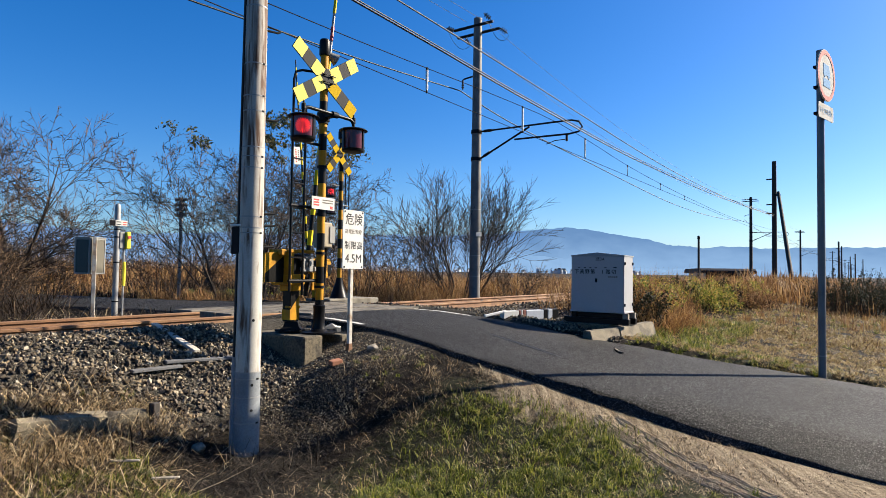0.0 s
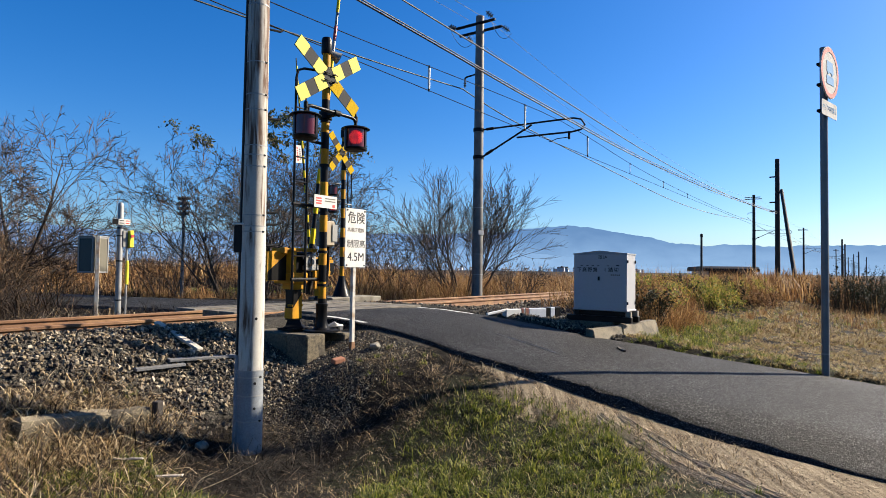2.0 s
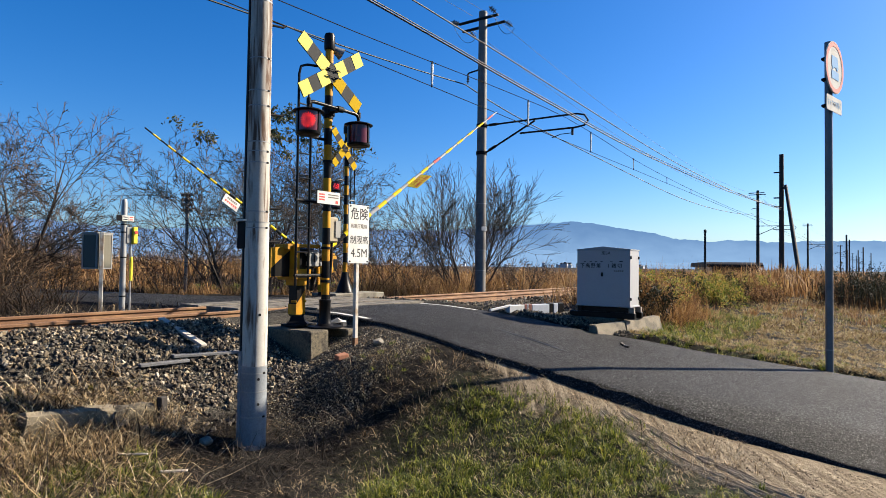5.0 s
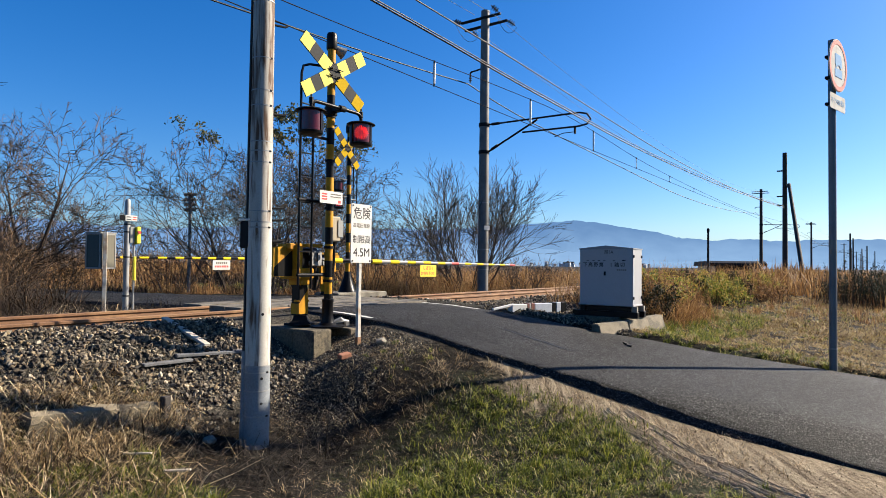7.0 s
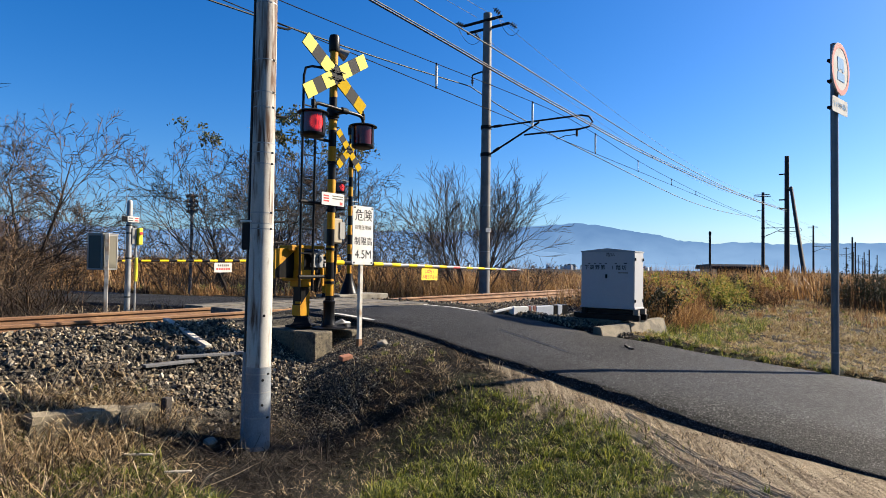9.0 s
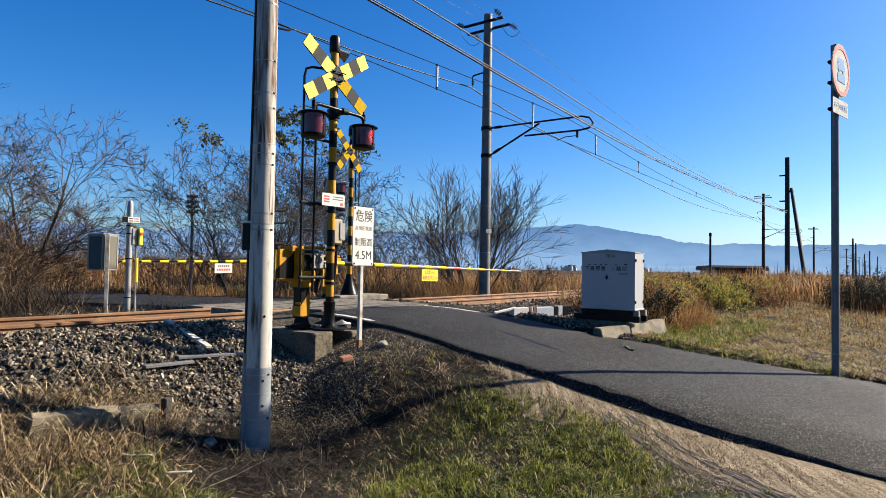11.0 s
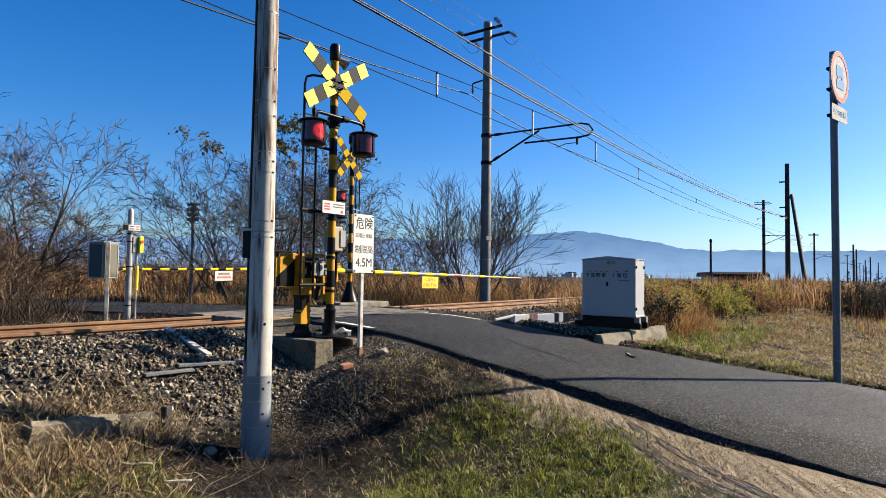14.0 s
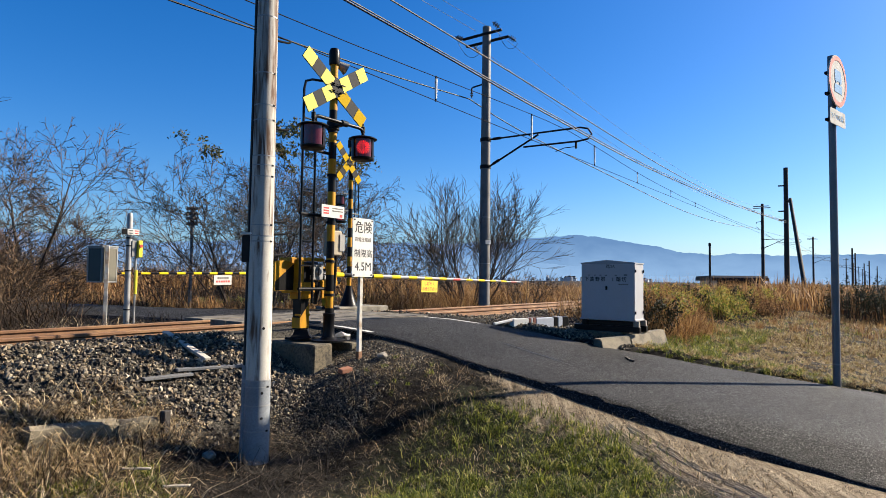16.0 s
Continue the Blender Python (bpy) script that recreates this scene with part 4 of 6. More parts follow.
def catenary_pole(s, w, base, height, detail, group="catenary poles"):
    """A tapered concrete pole with cross-arms, and a bracket that holds the wires over the track. x along, -y to the track."""
    label = "tall grey concrete catenary pole with cross-arms and wire bracket" if detail else "distant dark catenary pole beside the track"
    t = thing("catenary_pole", aligned(s, w, base), label, "catenary pole", group)
    part("pole_shaft", rod((0, 0, -0.3), (0, 0, height), 0.19, 0.145, 24 if detail else 10), CONC_POLE if detail else WOOD_POLE, t)
    z1, z2 = height - 0.28, height - 0.55
    part("cross_arm", box((0.08, 1.6, 0.08), (-0.12, 0.12, z1), 0.01), DARK_STEEL, t)
    part("cross_arm", box((0.08, 1.75, 0.08), (0.16, 0.08, z2 + 0.1), 0.01), DARK_STEEL, t)
    reach = w - track_mid
    zt = 6.72 - base
    # bracket over the track
    part("top_tube", pipe([(0, -0.15, zt), (0, -reach, zt - 0.02), (0, -reach - 0.75, zt - 0.03), (0, -reach - 1.0, zt - 0.1), (0, -reach - 1.12, zt - 0.28), (0, -reach - 1.0, zt - 0.42), (0, -reach - 0.7, zt - 0.46), (0, -1.5, zt - 0.42)], 0.03, 10), DARK_STEEL, t)
    part("stay_tube", pipe([(0, -0.15, zt - 0.95), (0, -2.05, zt - 0.06)], 0.032, 10), DARK_STEEL, t)
    part("steady_arm", pipe([(0, -reach - 0.55, zt - 0.62), (0, -reach - 0.2, zt - 0.62), (0, -reach + 0.1, zt - 0.70), (0, -reach, zt - 0.69)], 0.014, 8), DARK_STEEL, t)
    part("arm_hanger", rod((0, -reach - 0.6, zt - 0.44), (0, -reach - 0.6, zt - 0.68), 0.04, seg=8), DARK_STEEL, t)
    for z in (zt, zt - 0.95):
        d = Vector((0, -1.9, 0.9 if z < zt else 0)).normalized()
        q = Vector((0, -0.2, z + (0.03 if z < zt else 0))) + d * 0.12
        bm = rod(q, q + d * 0.28, 0.05, seg=12)
        part("tube_insulator", bm, BLACK_PAINT, t)
        part("pole_band", rod((0, 0, z - 0.06), (0, 0, z + 0.06), 0.19, seg=20), DARK_STEEL, t)
    # feeder bracket on the field side
    zf = 8.2 - base
    part("feeder_bracket", pipe([(0, 0.15, zf + 0.52), (0, 0.55, zf + 0.48), (0, 0.6, zf + 0.45), (0, 0.6, zf + 0.3)], 0.03, 8), DARK_STEEL, t)
    if detail:
        insulator(t, (0, 0.6, zf + 0.34), (0, 0, -1), 2, 0.06)
        insulator(t, (-0.16, -0.62, z1 + 0.06), (-0.5, 0.3, 0.35), 3, 0.10)
        insulator(t, (0.16, -0.80, z2 + 0.10), (0.55, -0.4, -0.35), 3, 0.10)
        insulator(t, (-0.12, 0.92, z1), (-0.6, 0.35, 0.12), 3, 0.10)
        insulator(t, (0.16, 0.62, z2 + 0.05), (0.45, -0.2, -0.45), 3, 0.09)
        for a, b in (((-0.2, -0.55, z1), (0.45, -1.0, z2 - 0.1)), ((-0.35, 1.05, z1), (0.35, 0.5, z2 - 0.15))):
            part("jumper_wire", pipe(sagging(a, b, 0.4, 8), 0.008, 5), CABLE, t)
        plate = part("number_plate", box((0.22, 0.012, 0.14), (-0.05, -0.175, 2.35), 0.002, Matrix.Rotation(radians(-25), 4, "Z")), SIGN_WHITE, t)
        for z in (0.9, 1.6, 3.2):
            part("steel_strap", rod((0, 0, z), (0, 0, z + 0.02), 0.192, seg=20), GALV, t)
    return t


catenary_pole(18.0, 11.25, 0.8, 9.93, True)
for k in range(1, 9):
    catenary_pole(18.0 + 58 * k, 11.1, 0.5, 10.2, False)
catenary_pole(-40, 11.25, 0.6, 10.1, False)


def parabola(s0, s1, w, z, mid, bend, n=40):
    """Points of a cable along the track, lowest at mid."""
    return [along(s0 + (s1 - s0) * k / n, w, z + bend * (s0 + (s1 - s0) * k / n - mid) ** 2) for k in range(n + 1)]


def strung(w, knots, n=70):
    """Points of a cable along the track, through heights at known places."""
    s = np.linspace(knots[0][0], knots[-1][0], n)
    x, z = np.array(knots).T
    m = np.gradient(z, x)
    i = np.clip(np.searchsorted(x, s, side="right") - 1, 0, len(x) - 2)
    h = x[i + 1] - x[i]
    t = (s - x[i]) / h
    zz = (1 + 2 * t) * (1 - t) ** 2 * z[i] + t * (1 - t) ** 2 * h * m[i] + t * t * (3 - 2 * t) * z[i + 1] + t * t * (t - 1) * h * m[i + 1]
    return [along(a, w, b) for a, b in zip(s, zz)]


MESSENGER = [(-40, 6.8), (-20, 6.42), (-8, 6.30), (2, 6.33), (6.8, 6.43), (9.1, 6.50), (11.4, 6.60), (13.6, 6.70), (16.1, 6.79), (18, 6.84), (21, 6.74), (25, 6.50), (31.7, 6.29), (38, 6.20), (46, 6.15), (55, 6.25), (76, 6.8)]
wire("messenger_wire", strung(track_mid, MESSENGER), 0.009, COPPER_WIRE, "thin carrier wire over the track", "wire", "overhead wires")
wire("feeder_cable", strung(11.75, [(-40, 8.18), (-20, 7.5), (0, 7.35), (7.3, 7.50), (9.4, 7.62), (12.6, 7.79), (15.2, 7.98), (17.7, 8.18)]), 0.02, CABLE, "thick sagging feeder cable along the track", "cable", "overhead wires")
wire("feeder_cable", strung(11.75, [(17.7, 8.18), (19.0, 8.02), (20.4, 7.89), (24.3, 7.68), (28.8, 7.52), (32.7, 7.37), (37.7, 7.18), (43.9, 7.0), (52.1, 7.0), (63.3, 7.32), (76, 8.0)]), 0.02, CABLE, "thick sagging feeder cable along the track", "cable", "overhead wires")
spans = [(-40, 18), (18, 76), (76, 134), (134, 192), (192, 250), (250, 308)]
for a, b in spans:
    m = (a + b) / 2
    if a > 20:
        wire("messenger_wire", parabola(a, b, track_mid, 6.35, m, 0.40 / 29 ** 2), 0.010, COPPER_WIRE, "thin carrier wire over the track", "wire", "overhead wires")
        wire("feeder_cable", parabola(a, b, 11.75, 7.30, m, 0.88 / 29 ** 2), 0.022, CABLE, "thick sagging feeder cable along the track", "cable", "overhead wires")
    wire("contact_wire", parabola(a, b, track_mid, 6.03, m, 0.0), 0.009, COPPER_WIRE, "thin contact wire over the track", "wire", "overhead wires")
    wire("power_wire", parabola(a, b, 10.6, 8.95 if a == 18 else 9.8, m, (1.3 if a == 18 else 0.5) / 29 ** 2), 0.006, PALE_CABLE, "thin power wire between the poles", "wire", "overhead wires")
    wire("power_wire", parabola(a, b, 11.7, 8.75 if a == 18 else 10.3, m, (1.45 if a == 18 else 0.4) / 29 ** 2), 0.006, PALE_CABLE, "thin power wire between the poles", "wire", "overhead wires")
LOWER = [(-30, 6.9), (-10, 6.2), (2, 5.95), (6.5, 5.84), (8.8, 5.78), (10.8, 5.71), (13.5, 5.65), (17.4, 5.57), (20, 5.56), (23.4, 5.60), (27.7, 5.66), (33.7, 5.81), (42, 6.1), (54, 6.55)]
UPPER = [(-30, 7.1), (-10, 6.6), (2, 6.34), (8.8, 6.21), (10.8, 6.17), (13.5, 6.09), (17.4, 5.97), (20, 5.90), (23.4, 5.85), (27.7, 5.85), (33.7, 5.93), (42.4, 6.15), (54, 6.7)]
for w, knots, r, mat in ((6.25, LOWER, 0.012, CABLE), (6.27, [(s, z + 0.024) for s, z in LOWER], 0.012, PALE_CABLE), (6.22, [(s, z + 0.05 + 0.0022 * (s - 17)) for s, z in LOWER], 0.011, PALE_CABLE), (6.25, UPPER, 0.013, PALE_CABLE)):
    wire("telephone_cable", strung(w, knots), r, mat, "telephone cable slung between wooden poles", "cable", "telephone cables")

DROPPER_WHITE = material("white_sleeve", (0.80, 0.80, 0.78), 0.4, 0, 0.04, 6, 40)


def dropper(s):
    top = float(ramp_of(s, *MESSENGER))
    t = thing("dropper", aligned(s, track_mid, 6.03), "white sleeved dropper hanging between carrier and contact wire", "dropper", "droppers of the overhead wire")
    part("sleeve", rod((0, 0, 0.04), (0, 0, max(0.09, top - 6.03 - 0.05)), 0.028 if s < 24 else 0.016, 0.034 if s < 24 else 0.018, 10), DROPPER_WHITE, t)
    part("clip", rod((0, 0, top - 6.03 - 0.06), (0, 0, top - 6.03 + 0.02), 0.022, seg=8), DARK_STEEL, t)
    part("clip", rod((0, 0, -0.02), (0, 0, 0.05), 0.02, seg=8), DARK_STEEL, t)


for s in (11.36, 16.15, 21.0, 25.7, 30.7, 35.4):
    dropper(s)


def wooden_pole(s, w, base, h, slim=False):
    t = thing("telephone_pole", aligned(s, w, base), "dark tarred wooden telephone pole in the field", "telephone pole", "telephone poles")
    part("pole_shaft", rod((0, 0, -0.4), (0, 0, h), 0.12 if slim else 0.20, 0.10 if slim else 0.16, 12), WOOD_POLE, t)
    if slim:
        part("pole_cap", lathe([(0.13, h), (0.13, h + 0.25), (0.06, h + 0.32)], 12), DARK_STEEL, t)
        return t
    for z in (h - 1.4, h - 3.4, h - 4.1):
        part("cable_bracket", box((0.1, 0.7, 0.1), (0, 0.2, z), 0.01), DARK_STEEL, t)
    for z in (h - 2.0, h - 2.5, h - 3.0):
        part("step_bolt", rod((-0.3, 0, z), (0.3, 0, z), 0.015, seg=6), DARK_STEEL, t)
    return t


wooden_pole(54.2, 6.25, 0.3, 10.6)
brace = thing("pole_brace", Matrix(), "leaning dark wooden brace pole set against a telephone pole", "brace pole")
part("brace_shaft", rod(along(45.0, 4.0, 0.0), along(53.6, 5.9, 8.35), 0.15, 0.12, 12), WOOD_POLE, brace)
part("brace_cap", rod(along(53.3, 5.8, 8.1), along(54.2, 6.2, 8.3), 0.1, seg=8), DARK_STEEL, brace)
for s, w, h in ((63.5, 13.9, 5.2), (112, 6.3, 9.0), (150, 5.6, 9.0), (185, 6.3, 9.5), (215, 4.0, 8.5), (260, 6.3, 9.0), (300, 3.0, 9.0)):
    wooden_pole(s, w, 0.2, h, s < 70)


# ---- the road sign ----
def road_sign():
    t = thing("road_sign", pose(5.45, 8.82, 0.46, 0, 0, -49), "round white road sign with red ring on a grey post", "road sign")
    part("sign_post", rod((0, 0, -0.2), (0, 0, 4.695), 0.05, seg=20), SIGN_POST, t)
    part("post_seam", rod((0, 0, 0.26), (0, 0, 0.28), 0.055, seg=20), GALV, t)
    # plates face along local +x
    face = Matrix.Translation((0.075, 0, 4.305)) @ Matrix.Rotation(radians(90), 4, "Z")
    disc = part("sign_disc", prism(disc_outline(0.375, 40), 0.012, face), SIGN_WHITE, t)
    ring = bmesh.new()
    outer, inner = disc_outline(0.365, 40), disc_outline(0.30, 40)
    for k in range(40):
        q = [face @ Vector((x, -0.0085, z)) for x, z in (outer[k], outer[(k + 1) % 40], inner[(k + 1) % 40], inner[k])]
        ring.faces.new([ring.verts.new(p) for p in q])
    bmesh.ops.remove_doubles(ring, verts=ring.verts[:], dist=1e-5)
    bmesh.ops.solidify(ring, geom=ring.faces[:], thickness=-0.0015)
    part("red_ring", ring, RED_RIBBON, disc)
    pic = face @ Matrix.Translation((0, -0.009, 0))
    part("vehicle_symbol", prism([(-0.13, 0.02), (-0.13, 0.16), (0.10, 0.16), (0.14, 0.05), (0.14, 0.0), (-0.13, 0.0)], 0.003, pic), BLUE_SIGN, disc)
    part("vehicle_symbol", prism([(-0.14, -0.17), (-0.14, -0.05), (0.15, -0.05), (0.15, -0.17)], 0.003, pic), BLUE_SIGN, disc)
    for x in (-0.08, 0.09):
        part("vehicle_symbol", prism(disc_outline(0.035, 14, x, -0.0), 0.004, pic), BLUE_SIGN, disc)
    plate = part("sign_plate", prism(soft_outline(0.62, 0.22, 0.03), 0.008, Matrix.Translation((0.07, 0, 3.775)) @ Matrix.Rotation(radians(90), 4, "Z")), SIGN_WHITE, t)
    lettering("writing", "マイクロを除く", 0.10, Matrix.Translation((0.076, 0, 3.775)) @ Matrix.Rotation(radians(90), 4, "Z"), BLUE_SIGN, plate, 0.8)
    for z in (4.455, 4.155, 3.775):
        part("sign_clamp", box((0.15, 0.13, 0.04), (0.0, 0, z), 0.006), DARK_STEEL, t)
    return t


SIGN_POST = material("sign_post_grey", (0.16, 0.16, 0.165), 0.4, 0.15, 0.15, 6, 60, 0.03, 60, (0.12, 0.12, 0.125), 3, 0.5)
road_sign()


# ---- the relay cabinet by the track ----
def relay_cabinet():
    wd, dp, ht = 0.97, 0.47, 1.02
    t = thing("relay_cabinet", aligned(10.48 + dp / 2, 3.995, 0.98), "white steel relay cabinet with peaked lid on a dark frame", "relay cabinet")
    z = 0.21
    part("cabinet_body", box((dp, wd, ht - 0.04), (0, 0, z + ht / 2 - 0.02), 0.006), CABINET_WHITE, t)
    # door faces -x
    door = part("cabinet_door", box((0.016, wd - 0.03, ht - 0.07), (-dp / 2 - 0.008, 0, z + ht / 2 - 0.02), 0.004), CABINET_WHITE, t)
    part("door_handle", box((0.014, 0.035, 0.07), (-dp / 2 - 0.022, 0.01, z + 0.55), 0.003), DARK_STEEL, door)
    pts = [(-wd / 2 - 0.008, 0), (wd / 2 + 0.008, 0), (wd / 2 + 0.008, 0.02), (0.0, 0.07), (-wd / 2 - 0.008, 0.02)]
    part("cabinet_lid", prism(pts, dp + 0.03, Matrix.Translation((0, 0, z + ht - 0.045)) @ Matrix.Rotation(radians(90), 4, "Z")), GREY_LID, t)
    for zz in (z + 0.13, z + ht - 0.17):
        for x in (-dp / 2 + 0.02, dp / 2 - 0.03):
            part("hinge", box((0.03, 0.02, 0.05), (x, -wd / 2 - 0.01, zz), 0.004), DARK_STEEL, t)
    part("bottom_ledge", box((dp + 0.03, wd + 0.03, 0.03), (0, 0, z), 0.005), CABINET_WHITE, t)
    for x in (-dp / 2 + 0.05, dp / 2 - 0.05):
        for y in (-wd / 2 - 0.02, wd / 2 - 0.05):
            part("frame_leg", box((0.08, 0.09, 0.21), (x, y, 0.09), 0.006), OLD_WOOD if y < 0 else BLACK_PAINT, t)
        part("frame_beam", box((0.10, wd + 0.22, 0.10), (x, 0.03, 0.05), 0.006), BLACK_PAINT, t)
    part("frame_panel", box((dp - 0.1, wd - 0.05, 0.17), (0, 0.02, 0.09), 0.004), BLACK_PAINT, t)
    front = Matrix.Translation((-dp / 2 - 0.0185, 0, z)) @ Matrix.Rotation(radians(-90), 4, "Z")
    lettering("writing", "踏3A", 0.075, front @ Matrix.Translation((0.06, 0, 0.925)), INK, door)
    for word, x in (("下", -0.375), ("高", -0.275), ("野", -0.175), ("第", -0.075), ("1", 0.105), ("踏", 0.205), ("切", 0.305)):
        lettering("writing", word, 0.088, front @ Matrix.Translation((x, 0, 0.70)), INK, door, 0.98, 0.0015)
    for k, x in enumerate((-0.33, -0.22, -0.12, -0.02, 0.16)):
        part("writing_bar", box((0.002, 0.04, 0.012), (-dp / 2 - 0.018, -x, z + 0.775)), INK, door)
    part("writing_bar", box((0.002, 0.06, 0.018), (-dp / 2 - 0.018, -0.33, z + 0.78)), INK, door)
    for q in range(5):
        part("writing_bar", box((0.002, 0.026, 0.022), (-dp / 2 - 0.018, -0.22 - q * 0.035, z + 0.615)), INK_FADED, door)
    return t


CABINET_WHITE = material("cabinet_paint", (0.40, 0.40, 0.415), 0.5, 0, 0.06, 4, 50, 0.03, 40, (0.39, 0.39, 0.39), 2)
GREY_LID = material("lid_paint", (0.30, 0.31, 0.32), 0.5, 0.1, 0.1, 6, 60)
relay_cabinet()

# ---- small trackside things ----
def height_sign():
    t = thing("height_limit_sign", aligned(5.93, 5.60, 0.66, 0), "white danger board with black writing on a rusty-footed post", "warning sign")
    part("sign_post", box((0.066, 0.045, 1.9), (0, 0.032, 0.95), 0.008), OLD_PAINT, t)
    part("rusty_foot", box((0.074, 0.053, 0.26), (0, 0.032, 0.11), 0.006), RUST, t, "rusted foot of the post")
    board = part("sign_board", prism(soft_outline(0.385, 0.77, 0.012), 0.008, Matrix.Translation((0.0, 0, 1.60))), SIGN_WHITE, t)
    f = Matrix.Translation((0.0, -0.0045, 1.60))
    lettering("writing", "危険", 0.165, f @ Matrix.Translation((0.008, 0, 0.255)), INK, board, 1.0, 0.0016)
    lettering("writing", "高電圧電線", 0.064, f @ Matrix.Translation((0.0, 0, 0.10)), INK_FADED, board, 1.0, 0.0007)
    lettering("writing", "制限高", 0.115, f @ Matrix.Translation((0.008, 0, -0.085)), INK, board, 1.0, 0.0012)
    lettering("writing", "4.5M", 0.158, f @ Matrix.Translation((0.008, 0, -0.255)), INK, board, 1.0, 0.0014)
    for x in (-0.165, 0.165):
        for z in (-0.36, 0.36):
            part("bolt", rod((x, -0.012, 1.60 + z), (x, 0, 1.60 + z), 0.012, seg=8), DARK_STEEL, board)
    return t


OLD_PAINT = material("flaking_post_paint", (0.50, 0.48, 0.42), 0.7, 0, 0.15, 8, 60, 0.1, 60, (0.33, 0.24, 0.16), 6)
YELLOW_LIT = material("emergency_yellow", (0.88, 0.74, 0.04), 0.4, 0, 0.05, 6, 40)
# darker copy of the box paint for the face in shade
BOX_SHADE = material("shade_green_paint", (0.028, 0.038, 0.030), 0.6, 0.0, 0.15, 6, 60, 0.04, 60)
BOX_OLIVE = material("olive_grey_paint", (0.115, 0.105, 0.072), 0.7, 0.0, 0.12, 6, 60, 0.04, 60)
height_sign()


def relay_box():
    t = thing("relay_box", pose(-5.76, 10.01, 0.92, 0, 0, 28), "grey steel relay box on a slim post behind the track", "relay box")
    part("box_post", box((0.06, 0.05, 1.58), (0.07, -0.225, 0.62), 0.006), OLD_PAINT, t)
    quarter = Matrix.Rotation(radians(45), 4, "Z")
    part("box_body", box((0.30, 0.30, 0.58), (0, 0, 1.10), 0.01, quarter), BOX_OLIVE, t)
    for side in (-1, 1):
        turn = Matrix.Rotation(radians(45 * side), 4, "Z")
        at_ = turn @ Vector((0, -0.153, 0))
        # the shaded door is painted darker than the sunlit one
        part("box_door", box((0.25, 0.008, 0.52), (at_.x, at_.y, 1.10), 0.003, turn), BOX_OLIVE if side > 0 else BOX_SHADE, t)
        for dx in (-0.143, 0.143):
            e = turn @ Vector((dx, -0.152, 0))
            part("door_frame", box((0.024, 0.014, 0.58), (e.x, e.y, 1.10), 0.003, turn), GREY_PAINT, t)
        for dz in (-0.278, 0.278):
            e = turn @ Vector((0, -0.152, 0))
            part("door_frame", box((0.262, 0.013, 0.024), (e.x, e.y, 1.10 + dz), 0.003, turn), GREY_PAINT, t)
    part("box_lid", box((0.33, 0.33, 0.02), (0, 0, 1.40), 0.005, quarter), GREY_PAINT, t)
    return t


relay_box()


def emergency_post():
    t = thing("emergency_button_post", aligned(5.25, 10.32, 0.92), "grey steel post with a yellow emergency button box", "emergency post")
    part("post_pipe", lathe([(0.047, -0.2), (0.047, 1.92), (0.038, 1.97), (0.02, 1.99)], 18), GALV, t)
    for z in (0.35, 1.0, 1.42, 1.55):
        part("post_clamp", rod((0, 0, z), (0, 0, z + 0.02), 0.053, seg=18), DARK_STEEL, t)
    plate = part("name_plate", box((0.30, 0.012, 0.10), (-0.02, -0.07, 1.66), 0.003), GREY_PAINT, t)
    part("plate_field", box((0.09, 0.004, 0.092), (-0.12, -0.078, 1.66), 0.001), BLACK_PAINT, plate)
    part("plate_field", box((0.10, 0.004, 0.092), (-0.02, -0.078, 1.66), 0.001), SIGN_WHITE, plate)
    part("plate_field", box((0.09, 0.004, 0.092), (0.08, -0.078, 1.66), 0.001), SIGN_WHITE, plate)
    for k in range(2):
        part("writing_bar", box((0.07, 0.003, 0.016), (-0.02, -0.082, 1.68 - 0.04 * k)), INK, plate)
        part("writing_bar", box((0.06, 0.003, 0.018), (0.08, -0.082, 1.68 - 0.04 * k)), RED_PAINT, plate)
    b = part("button_box", box((0.075, 0.14, 0.29), (0.150, -0.03, 1.38), 0.012), YELLOW_LIT, t, "bright yellow emergency box")
    part("push_button", rod((0.150, -0.10, 1.43), (0.150, -0.125, 1.43), 0.028, seg=14), RED_PAINT, b)
    part("grey_box", box((0.09, 0.12, 0.28), (0.062, 0.0, 1.38), 0.01), GREY_PAINT, t)
    part("conduit", pipe([(0.12, 0, 1.24), (0.125, 0, 0.6), (0.125, 0, -0.1)], 0.017, 8), GALV, t)
    part("cable_guard", rod((0.125, -0.02, 0.62), (0.125, -0.02, 1.02), 0.026, seg=10), YELLOW_LIT, t, "yellow cable guard")
    return t


emergency_post()

# box strapped to the back of the utility pole
mb = thing("meter_box", aligned(3.88, 5.06, 2.0, 10), "small grey metal box strapped to the utility pole", "meter box")
part("box_body", box((0.10, 0.13, 0.27), (-0.09, 0.05, 0.135), 0.01), DARK_STEEL, mb)
part("box_lid", box((0.12, 0.15, 0.02), (-0.09, 0.05, 0.28), 0.004), SIGN_WHITE, mb)
part("box_cable", pipe([(-0.10, 0.06, 0), (-0.10, 0.06, -0.06), (-0.06, 0.04, -0.10)], 0.012, 6), CABLE, mb)


